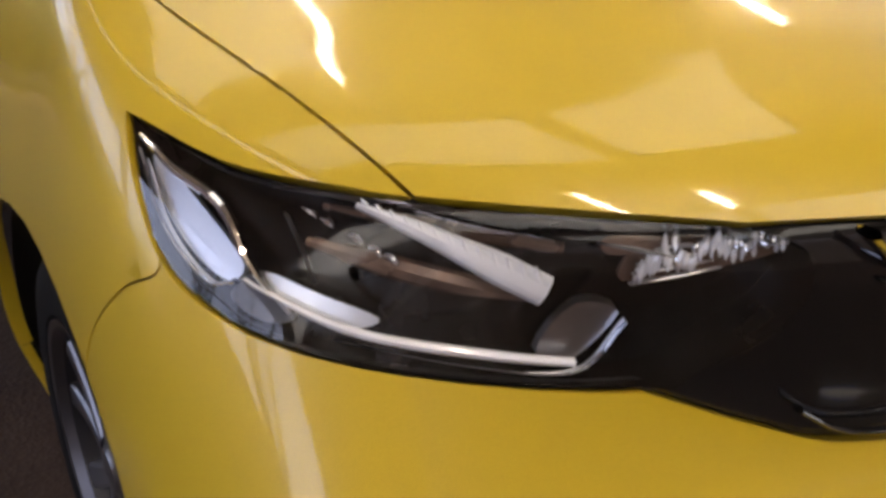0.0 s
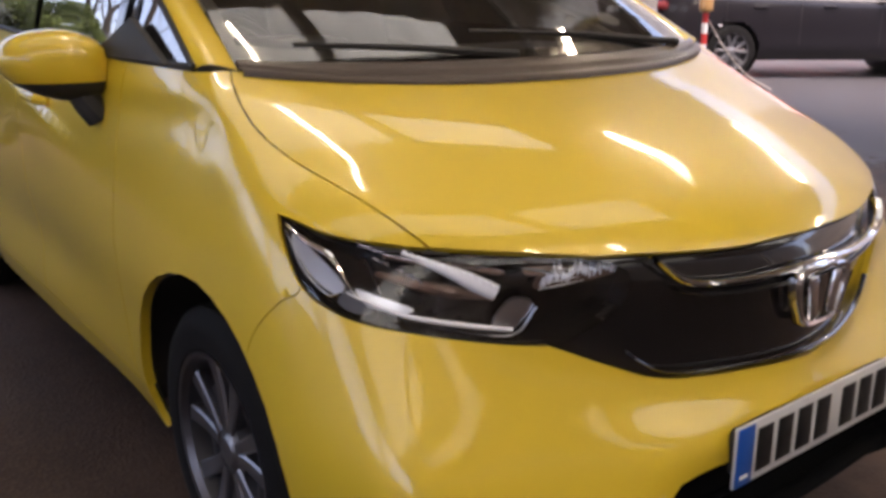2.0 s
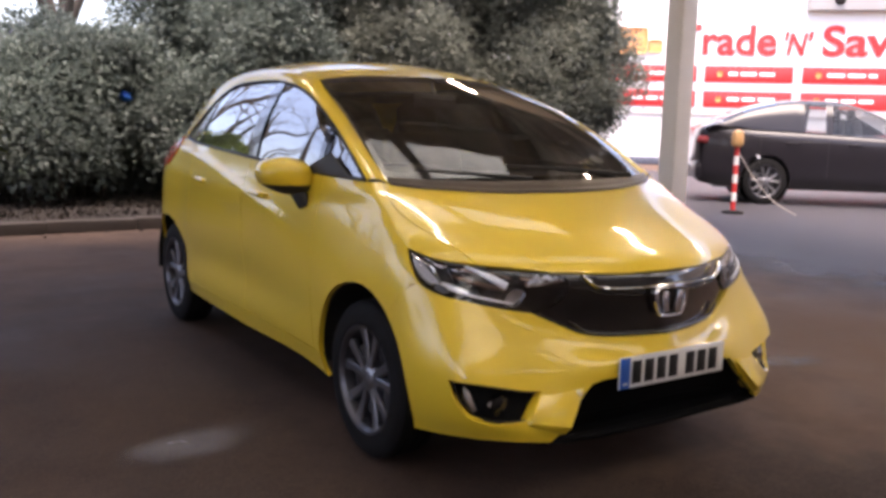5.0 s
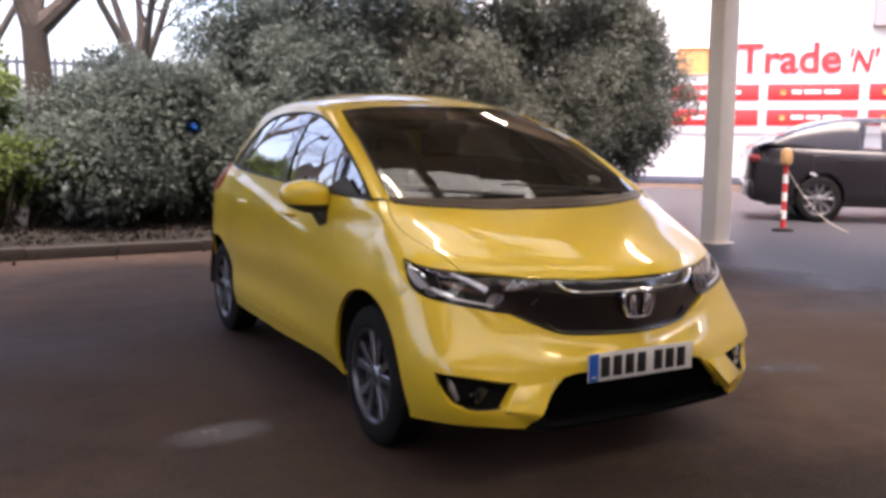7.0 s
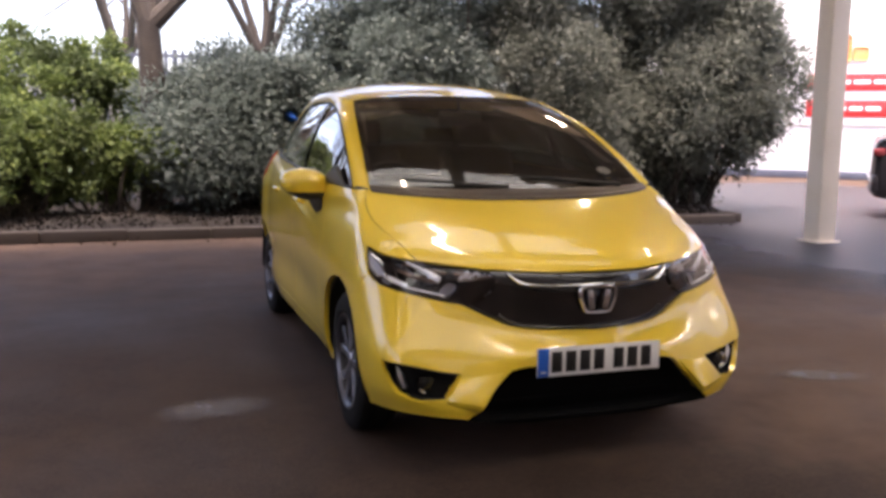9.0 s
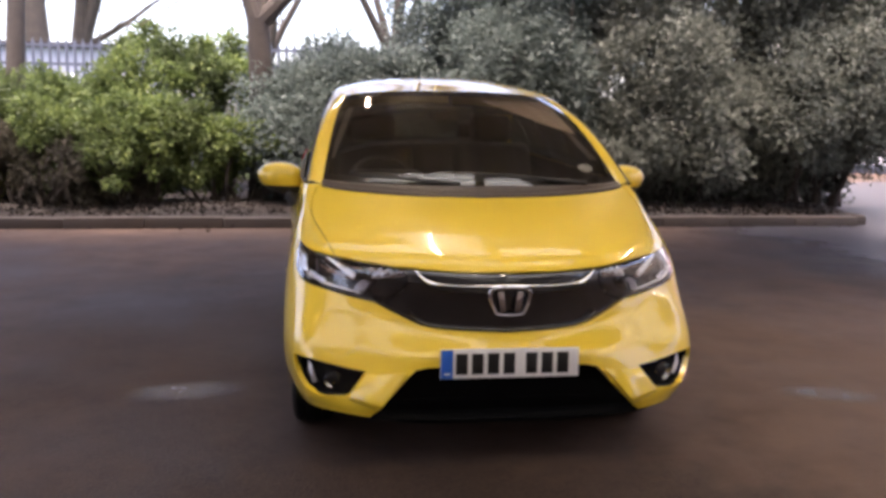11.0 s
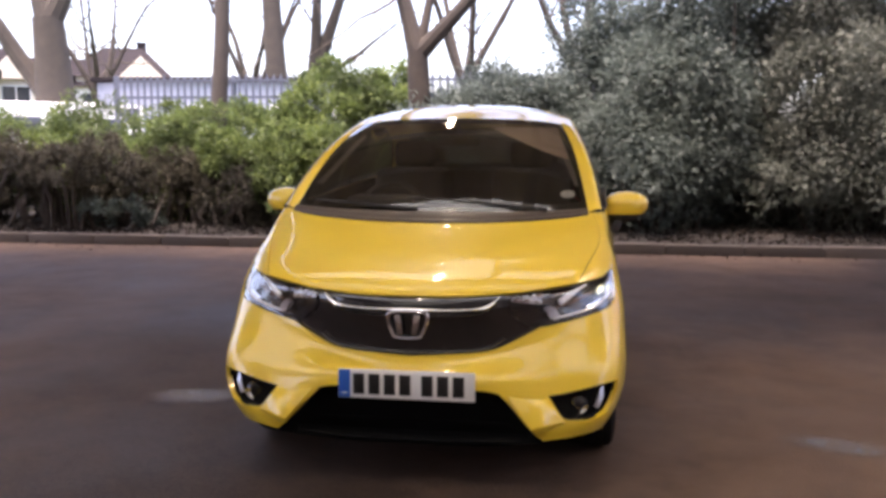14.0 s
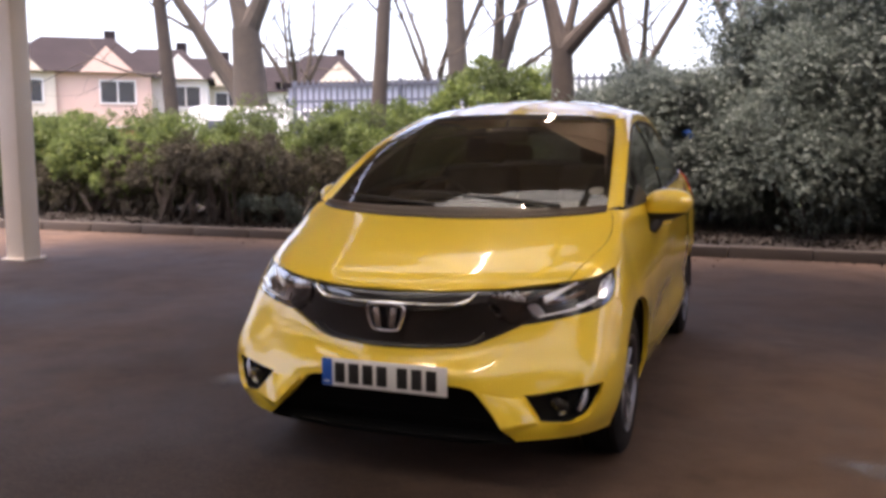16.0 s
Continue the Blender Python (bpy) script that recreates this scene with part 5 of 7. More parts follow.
    bmesh.ops.bisect_plane(top, geom=top.verts[:] + top.edges[:] + top.faces[:], plane_co=(0, 0, 1.006), plane_no=(.0, .0, 1), clear_inner=True)
    part("mirror_cap", bm_mesh("mirror_cap", top, M["yellow"]), mirror)
    bmesh.ops.bisect_plane(bm, geom=bm.verts[:] + bm.edges[:] + bm.faces[:], plane_co=(0, 0, 1.006), plane_no=(.0, .0, 1), clear_outer=True)
    part("mirror_base", bm_mesh("mirror_base", bm, M["trim_black"]), mirror, "black mirror underside")
    bm = bmesh.new()
    tube(bm, [(sg * .81, .54, .925), (sg * .832, .54, .955), (sg * .85, .565, .995), (sg * .86, .575, 1.015)], [.036, .034, .032, .036], 10)
    part("mirror_foot", bm_mesh("mirror_foot", bm, M["trim_black"]), mirror, "black mirror foot")
    bm = bmesh.new()
    box(bm, (.165, .006, .095), (sg * .885, .634, 1.040), .015)
    part("mirror_glass", bm_mesh("mirror_glass", bm, M["chrome"]), mirror)
    # door handles
    for y in (1.02, 1.86):
        bm = bmesh.new()
        tube(bm, [(sg * .828, y - .09, .925), (sg * .852, y - .06, .928), (sg * .855, y + .06, .932), (sg * .832, y + .09, .933)], [.008, .013, .013, .008], 8)
        part("door_handle", bm_mesh("door_handle", bm, M["yellow"]), car)
    # wheel housings
    for y in (0.0, 2.53):
        bm = bmesh.new()
        a = np.linspace(radians(-6), radians(186), 24)
        g = [[(sg * x, y + .362 * math.cos(t), .318 + .362 * math.sin(t)) for t in a] for x in (.815, .70, .52)]
        g.append([(sg * .52, y + .05 * math.cos(t), .318 + .05 * math.sin(t)) for t in a])
        v, f = lofted(g)
        part("wheel_housing", mesh_of("wheel_housing", v, f, M["trim_black"], sharp=40), car)

# back window and spoiler
tl = along([(0, 2.58, 1.465), (.30, 2.565, 1.453), (.535, 2.52, 1.415)], 12)
bw = along([(0, 2.90, 1.165), (.35, 2.87, 1.162), (.52, 2.83, 1.16), (.70, 2.58, 1.150)], 12)
back = grid_part("back_window", between(whole(bw), whole(tl), 8, .03, (0, 1, .3)), M["side_glass"], car, "dark back window")
back.visible_shadow = False
for sg in (1, -1):
    k = np.array([sg, 1, 1])
    g = between(np.array([(.712, 2.50, 1.14), (.708, 2.56, 1.148), (.70, 2.60, 1.150)]), np.array([(.545, 2.46, 1.43), (.54, 2.50, 1.42), (.53, 2.53, 1.412)]), 8, .02, (1, .3, .3))
    grid_part("tail_pillar", g * k, M["yellow"], car, flip=sg > 0)
sp = whole(tl)
grid_part("spoiler", np.stack([sp + (0, -.10, .022), sp + (0, .03, .018), sp + (0, .09, -.004), sp + (0, .085, -.022), sp + (0, -.02, -.02)]), M["yellow"], car)
bm = bmesh.new()
tube(bm, [(0, 2.32, 1.51), (0, 2.38, 1.545), (0, 2.47, 1.59)], [.022, .012, .004], 8)
part("aerial", bm_mesh("aerial", bm, M["trim_black"]), car, "short black roof aerial")

# floor pan, so that the car shades the ground
bm = bmesh.new()
box(bm, (1.36, 3.3, .06), (0, 1.22, .24), .02)
part("floor_pan", bm_mesh("floor_pan", bm, M["trim_black"]), car)

# wipers
for pts in (((.50, -.015, 1.045), (.20, .02, 1.072), (-.14, .055, 1.088)), ((-.08, -.045, 1.040), (-.35, -.005, 1.062), (-.58, .05, 1.075))):
    bm = bmesh.new()
    tube(bm, [Vector(p) + Vector((0, -.020, .022)) for p in pts], [.010, .007, .005], 6)
    part("wiper", bm_mesh("wiper", bm, M["trim_black"]), car)

# cabin
bm = bmesh.new()
box(bm, (1.30, .62, .12), (0, .34, .985), .05, seg=4)
box(bm, (1.24, .30, .34), (0, .62, .83), .06, seg=3)
box(bm, (.36, .22, .06), (-.36, .56, 1.055), .03, seg=3)
part("dashboard", bm_mesh("dashboard", bm, M["dash"]), car, "black dashboard")
for x in (-.37, .37):
    seat = empty("front_seat", "dark cloth front seat", "")
    seat.parent = car
    bm = bmesh.new()
    box(bm, (.50, .52, .16), (x, 1.18, .60), .06, seg=3)
    part("cushion", bm_mesh("cushion", bm, M["interior"]), seat)
    bm = bmesh.new()
    box(bm, (.48, .15, .58), (x, 1.50, .92), .06, Euler((radians(-14), 0, 0)).to_matrix(), 3)
    part("backrest", bm_mesh("backrest", bm, M["interior"]), seat)
    bm = bmesh.new()
    box(bm, (.26, .10, .17), (x, 1.61, 1.285), .045, Euler((radians(-10), 0, 0)).to_matrix(), 3)
    part("headrest", bm_mesh("headrest", bm, M["interior"]), seat)
bm = bmesh.new()
box(bm, (1.22, .16, .60), (0, 2.30, .92), .06, Euler((radians(-16), 0, 0)).to_matrix(), 3)
for x in (-.4, .4):
    box(bm, (.25, .09, .15), (x, 2.40, 1.25), .04, None, 3)
part("rear_bench", bm_mesh("rear_bench", bm, M["interior"]), car, "dark cloth rear bench")
bm = bmesh.new()
a = np.linspace(0, 2 * math.pi, 33)
tube(bm, [Matrix.Rotation(radians(-22), 3, "X") @ Vector((.185 * math.cos(t), 0, .185 * math.sin(t))) + Vector((-.37, .80, .96)) for t in a], .016, 8, cap=False)
box(bm, (.30, .02, .05), (-.37, .80, .95), .01)
box(bm, (.14, .05, .12), (-.37, .79, .95), .03)
part("steering_wheel", bm_mesh("steering_wheel", bm, M["dash"]), car, "black steering wheel")
bm = bmesh.new()
box(bm, (.24, .03, .07), (0, .82, 1.375), .015)
tube(bm, [(0, .82, 1.40), (0, .86, 1.46)], .010, 6)
part("inner_mirror", bm_mesh("inner_mirror", bm, M["dash"]), car, "black inner mirror")
bm = bmesh.new()
g = [[(x, y, 1.425 - .05 * (abs(x) / .52) ** 2) for x in np.linspace(-.52, .52, 9)] for y in np.linspace(1.0, 2.5, 9)]
v, f = lofted(g)
part("headlining", mesh_of("headlining", v, f, M["interior"]), car)
# folded sun visor and pillar trims inside the screen
def plate(name, corners, depth, material, label=""):
    bm = bmesh.new()
    v = [bm.verts.new(c) for c in corners]
    bmesh.ops.solidify(bm, geom=[bm.faces.new(v)], thickness=depth)
    part(name, bm_mesh(name, bm, material, False), car, label)


plate("sun_visor", [(.16, .845, 1.446), (.53, .885, 1.442), (.600, .50, 1.276), (.47, .56, 1.315)], .016, M["visor"], "beige sun visor behind the windscreen")
for sg in (1, -1):
    plate("pillar_trim", [(sg * .655, .30, 1.155), (sg * .625, .33, 1.155), (sg * .515, .86, 1.395), (sg * .545, .88, 1.40)], .01, M["pillar_trim"])
# round permit disc behind the glass
bm = bmesh.new()
turned(bm, [(0, .001), (0, .036), (.002, .036)], 20, "y")
for v in bm.verts:
    v.co = Matrix.Rotation(radians(-62), 3, "X") @ v.co + Vector((.592, .292, 1.118))
part("permit_disc", bm_mesh("permit_disc", bm, M["plate_white"]), car, "round white disc behind the windscreen")


# wheels
def wheel_at(parent, sg, y, paint, dark, r=.305, rim=.205, w=.185, x=.722, spokes=5, label="five-spoke alloy wheel"):
    """A wheel: tyre with a tread, rim, paired spokes, hub, bolts and brake."""
    wheel = empty("wheel", label, "")
    wheel.parent = parent
    o = Vector((sg * x, y, r))
    h = w / 2
    bm = bmesh.new()
    prof = [(-h * .82, rim - .006), (-h * .98, rim + .012), (-h * 1.0, rim + .045), (-h * .93, r - .022), (-h * .78, r - .006), (-h * .50, r - .001), (-h * .47, r - .009), (-h * .40, r - .009), (-h * .37, r), (-h * .05, r), (-h * .03, r - .009),
            (h * .03, r - .009), (h * .05, r), (h * .37, r), (h * .40, r - .009), (h * .47, r - .009), (h * .50, r - .001), (h * .78, r - .006), (h * .93, r - .022), (h, rim + .045), (h * .98, rim + .012), (h * .82, rim - .006)]
    turned(bm, [(a * sg, b) for a, b in prof], 56, "x", o)
    part("tyre", bm_mesh("tyre", bm, M["rubber"]), wheel, "black tyre")
    bm = bmesh.new()
    turned(bm, [(a * sg, b) for a, b in ((h * .80, rim - .010), (h * .90, rim + .004), (h * .97, rim + .006), (h * .95, rim - .004), (h * .80, rim - .014))], 56, "x", o)
    part("rim", bm_mesh("rim", bm, M["alloy_rim"]), wheel)
    bm = bmesh.new()
    turned(bm, [(sg * h * .80, rim - .014), (sg * h * .2, rim - .03), (-sg * h * .5, rim - .03), (-sg * h * .7, .05), (-sg * h * .7, .001)], 40, "x", o)
    part("barrel", bm_mesh("barrel", bm, dark), wheel)
    for k in range(spokes):
        a0 = 2 * math.pi * k / spokes + .35
        for s2, mat_ in ((-1, paint), (1, paint)):
            bm = bmesh.new()
            pts = []
            for u in np.linspace(0, 1, 6):
                ang = a0 + s2 * (.20 + .08 * u)
                rad = .045 + (rim - .012 - .045) * u
                pts.append((o.x + sg * (h * .62 + .012 - .010 * u + .012 * u * u), o.y + rad * math.cos(ang), o.z + rad * math.sin(ang)))
            rows = []
            for i, p in enumerate(pts):
                u = i / 5
                ang = a0 + s2 * (.20 + .08 * u) + math.pi / 2
                side = Vector((0, math.cos(ang), math.sin(ang)))
                hw = .0135 + .007 * u
                p = Vector(p)
                out = Vector((sg, 0, 0))
                rows.append([p + side * hw - out * .028, p + side * hw - out * .004, p + side * (hw - .004), p - side * (hw - .004), p - side * hw - out * .004, p - side * hw - out * .028])
            vv, ff = lofted([[tuple(c) for c in rw] for rw in rows])
            bv = [bm.verts.new(c) for c in vv]
            for t in ff:
                bm.faces.new([bv[i] for i in t])
            part("spoke", bm_mesh("spoke", bm, mat_), wheel)
        bm = bmesh.new()
        am = a0 + 2 * math.pi / spokes / 2
        box(bm, (.02, .05, .09), (o.x + sg * h * .45, o.y + .12 * math.cos(am), o.z + .12 * math.sin(am)), .01, Matrix.Rotation(am, 3, "X"))
        part("dark_web", bm_mesh("dark_web", bm, dark), wheel)
        bm = bmesh.new()
        turned(bm, [(sg * h * .62, .001), (sg * h * .66, .008), (sg * h * .4, .009)], 8, "x", (o.x, o.y + .05 * math.cos(am), o.z + .05 * math.sin(am)))
        part("wheel_bolt", bm_mesh("wheel_bolt", bm, M["steel"]), wheel)
    bm = bmesh.new()
    turned(bm, [(sg * h * .3, .066), (sg * (h * .62 + .004), .060), (sg * (h * .62 + .012), .034), (sg * (h * .62 + .016), .030), (sg * (h * .62 + .020), .001)], 24, "x", o)
    part("hub", bm_mesh("hub", bm, paint), wheel)
    bm = bmesh.new()
    turned(bm, [(-sg * .030, .06), (-sg * .030, .125), (-sg * .016, .125), (-sg * .016, .06)], 32, "x", o)
    part("brake_disc", bm_mesh("brake_disc", bm, M["alloy_dark"]), wheel)
    bm = bmesh.new()
    box(bm, (.05, .07, .13), (o.x - sg * .004, o.y + .115, o.z + .02), .012)
    part("brake_caliper", bm_mesh("brake_caliper", bm, M["alloy_dark"]), wheel)


for sg in (1, -1):
    for y in (-.008, 2.53):
        wheel_at(car, sg, y, M["alloy"], M["alloy_dark"])


# the car stands turned a little to the kerb
car.matrix_world = Matrix.Translation((0, -.6, 0)) @ Matrix.Rotation(radians(-.7), 4, "Z") @ Matrix.Translation((0, .6, 0))


# ---- planting ----
def leaf_mesh(name, p, out, size, material, rng, droop=.3):
    """One mesh of folded leaves at places p, turned about their outward ways."""
    n = len(p)
    a = out + rng.normal(0, .7, (n, 3)) - np.array([0, 0, droop])
    a /= np.linalg.norm(a, axis=1, keepdims=True) + 1e-9
    up = out * .5 + rng.normal(0, .5, (n, 3)) + np.array([0, 0, .7])
    b = np.cross(a, up)
    b /= np.linalg.norm(b, axis=1, keepdims=True) + 1e-9
    c = np.cross(b, a)
    ln = size * rng.uniform(.65, 1.35, (n, 1))
    w = ln * rng.uniform(.36, .5, (n, 1)) / 2
    v = np.stack([p, p + a * ln * .45 + b * w + c * w * .35, p + a * ln - c * ln * .08, p + a * ln * .45 - b * w + c * w * .35], 1).reshape(-1, 3)
    i = np.arange(n) * 4
    tri = np.stack([i, i + 1, i + 2, i, i + 2, i + 3], 1).ravel()
    me = bpy.data.meshes.new(name)
    me.vertices.add(n * 4)
    me.vertices.foreach_set("co", v.astype(np.float32).ravel())
    me.loops.add(n * 6)
    me.loops.foreach_set("vertex_index", tri.astype(np.int32))
    me.polygons.add(n * 2)
    me.polygons.foreach_set("loop_start", np.arange(0, n * 6, 3, dtype=np.int32))
    me.materials.append(material)
    me.update(calc_edges=True)
    me.validate()
    return me


def shrub(name, at, lobes, leaves, size, material, seed, label, category="shrub", clump=.30, group="", shell=.55, stems=9, facing=True, under=.42):
    """Stems, and leaves in clumps over a set of rounded lobes (x, y, z, rx, ry, rz)."""
    rng = np.random.default_rng(seed)
    root = empty(name, label, category, pose(*at), group)
    L = np.array(lobes, float)
    area = L[:, 3] * L[:, 5] + L[:, 3] * L[:, 4]
    L[:, 1] += np.where(L[:, 2] < .7, under * facing, 0)
    nc = int(leaves / 80)
    pick = rng.choice(len(L), nc, p=area / area.sum())
    d = rng.normal(0, 1, (nc, 3))
    if facing:
        d[:, 1] -= .55
    d[:, 2] = np.where(d[:, 2] < -.9, -d[:, 2], d[:, 2])
    d /= np.linalg.norm(d, axis=1, keepdims=True)
    r = rng.uniform(shell, 1.0, (nc, 1)) ** .6
    c = L[pick, :3] + d * L[pick, 3:] * r
    swell = np.array([noise.noise(Vector(q * 1.3) + Vector((seed, 0, 0))) for q in c])
    c += d * swell[:, None] * (.5 if facing else .2)
    keep = c[:, 2] > .08
    c, d = c[keep], d[keep]
    k = rng.choice(len(c), leaves)
    e = rng.normal(0, 1, (leaves, 3))
    e /= np.linalg.norm(e, axis=1, keepdims=True)
    cr = clump * rng.uniform(.5, 1.25, len(c))
    p = c[k] + e * cr[k][:, None] * rng.uniform(.35, 1.0, (leaves, 1))
    p[:, 2] = np.maximum(p[:, 2], .03)
    out = e * .8 + d[k] * .6
    # a gap in the leaves where the bag is caught
    rel = p + np.array(at) - BAG
    run = rel @ BAG_GAP
    clear = (run > -.05) & (run < 1.3) & (np.linalg.norm(rel - run[:, None] * BAG_GAP, axis=1) < .115)
    p, out = p[~clear], out[~clear]
    part("foliage", leaf_mesh("foliage", p, out, size, material, rng), root)
    for s in range(stems):
        q = c[rng.integers(len(c))]
        foot_ = np.array([q[0] * .35 + rng.normal(0, .15), q[1] * .3 + rng.normal(0, .12), -.05])
        mid = foot_ * .45 + q * .55 + rng.normal(0, .12, 3)
        bm = bmesh.new()
        tube(bm, along([foot_, mid, q], 7), np.linspace(.035, .008, 7), 6)
        part("stem", bm_mesh("stem", bm, M["bark"]), root)
    return root


GZ = .13
BAG, BAG_GAP = np.array([.384, 8.43, 1.439]), np.array([-.213, -.977, -.004])
# tall evergreen shrubs that back the yard
shrub("evergreen_shrub", (-.35, 9.2, GZ), [(0, 0, 1.05, 1.35, 1.2, 1.05), (-.4, -.5, .75, .9, 1.0, .85), (.15, -.1, 1.45, .8, .9, .75), (.7, .1, 1.2, 1.0, 1.0, .95), (.2, -.6, .5, 1.4, .8, .6)], 64000, .080, M["laurel"], 11, "grey-green laurel shrub behind the kerb", group="tall shrubs", stems=22, under=1.0)
shrub("evergreen_shrub", (2.1, 9.1, GZ), [(0, 0, 1.5, 1.5, 1.3, 1.5), (-.3, -.6, .8, 1.4, 1.0, 1.0), (.5, .2, 2.7, 1.2, 1.1, 1.2), (-.8, .4, 2.3, .9, .9, 1.0), (0, -.6, .5, 1.5, .8, .6)], 86000, .080, M["laurel"], 12, "tall dense grey-green laurel shrub", group="tall shrubs", stems=22, under=1.0)
shrub("evergreen_shrub", (4.6, 9.0, GZ), [(0, 0, 1.6, 1.6, 1.3, 1.7), (0, -.6, .9, 1.5, 1.0, 1.0), (.3, .2, 3.3, 1.4, 1.2, 1.3), (-.9, .2, 2.8, 1.0, 1.0, 1.2), (0, -.6, .5, 1.6, .8, .6), (0, -.3, .3, 1.6, .8, .5)], 98000, .078, M["holly"], 13, "tall dark green evergreen shrub", group="tall shrubs", stems=22, under=1.0)
shrub("evergreen_shrub", (6.9, 8.6, GZ), [(-.1, 0, 1.8, 1.3, 1.3, 1.6), (-.3, -.5, 1.1, 1.15, 1.0, .95), (.25, 0, 2.55, 1.05, 1.1, 1.0), (1.1, .0, 1.85, .75, .8, .65), (.7, .1, 2.4, .75, .8, .65), (-.65, .2, 3.5, 1.1, 1.1, 1.1), (-.5, -.5, .6, 1.2, .8, .6), (-.5, -.3, .3, 1.2, .8, .5)], 108000, .078, M["holly"], 14, "tall dark green shrub with a rounded end", group="tall shrubs", stems=22, under=1.0)
for i, x in enumerate((.4, 2.9, 5.4, 7.6)):
    shrub("backing_shrub", (x, 11.0, GZ), [(0, 0, 1.0, 1.5, .8, 1.1), (.2, 0, 1.3 if i == 0 else 2.3, 1.1, .7, 1.0)], 12000, .13, M["holly"], 30 + i, "dark evergreen shrub deeper in the bed", group="shrubs deeper in the bed", stems=4)
# green bushes under the bare trees
shrub("green_bush", (-2.9, 10.6, GZ), [(0, 0, 1.2, 1.5, 1.1, 1.2), (-.6, -.2, .8, 1.1, 1.0, .9), (.6, .1, 1.7, .9, .9, .75)], 24000, .10, M["hedge"], 21, "bright green bush below the bare trees", "bush", .2)
shrub("green_bush", (-5.6, 12.3, GZ), [(0, 0, 1.0, 1.7, 1.0, 1.0), (.9, .1, .8, 1.2, .9, .85)], 14000, .10, M["hedge"], 22, "bright green bush below the bare trees", "bush", .2)
# the low hedge along the kerb
spots = [(-1.9, 8.35, 1.25, "hedge"), (-3.05, 8.3, 1.42, "hedge"), (-4.25, 8.25, 1.35, "hedge"), (-5.5, 8.6, 1.40, "hedge"), (-6.8, 8.6, 1.44, "hedge"), (-8.1, 8.3, 1.40, "hedge"), (-9.4, 8.35, 1.5, "hedge"), (-10.8, 8.4, 1.55, "hedge"), (-12.3, 8.5, 1.5, "hedge"), (-13.8, 8.6, 1.5, "hedge")]
for i, (x, y, h, kind_) in enumerate(spots):
    lob = [(0, 0, h * .5, .85, .75, h * .5), (-.25, -.25, h * .35, .7, .6, h * .36), (.3, .1, h * .66, .6, .6, h * .36)]
    shrub("hedge_shrub", (x, y, GZ), lob, 11000, .080 if kind_ == "hedge" else .055, M[kind_], 40 + i, "green leafy hedge shrub along the kerb" if kind_ == "hedge" else "brown twiggy winter hedge shrub along the kerb", "hedge", .15, "hedge along the kerb", stems=12)
for i, (x, y, h) in enumerate(((-6.0, 10.6, 1.7), (-7.9, 10.9, 1.8), (-9.9, 10.8, 1.8), (-12.0, 11.0, 1.8))):
    shrub("hedge_shrub", (x, y, GZ), [(0, 0, h * .5, 1.2, .8, h * .5), (.4, -.2, h * .7, .8, .7, h * .34)], 10000, .07, M["hedge"], 70 + i, "green leafy shrub in the back of the bed", "hedge", .18, "shrubs in the back of the bed", stems=6)


# brown twiggy shrubs in front of the hedge
for i, (x, y, h) in enumerate(((-3.4, 7.8, .50), (-4.2, 7.75, .66), (-4.9, 7.68, 1.0), (-5.7, 7.56, 1.24), (-6.5, 7.52, 1.34), (-7.3, 7.54, 1.30), (-8.2, 7.6, 1.16), (-9.2, 7.75, .95), (-10.2, 7.8, .85))):
    shrub("twiggy_shrub", (x, y, GZ), [(0, 0, h * .5, .62, .5, h * .5), (.2, -.1, h * .6, .45, .4, h * .36)], 9000, .050, M["brownhedge"], 80 + i, "brown twiggy winter shrub in front of the hedge", "shrub", .12, "twiggy shrubs along the kerb", stems=14)


# low grey-green plants at the kerb
for i, (x, y, r) in enumerate(((-5.75, 7.42, .30), (-5.28, 7.36, .24), (-4.95, 7.50, .20))):
    shrub("low_plant", (x, y, .12), [(0, 0, r * .55, r, r * .8, r * .7)], 900, .055, M["laurel"], 90 + i, "small grey-green plant at the kerb", "plant", .10, "low plants at the kerb", stems=3, facing=False)


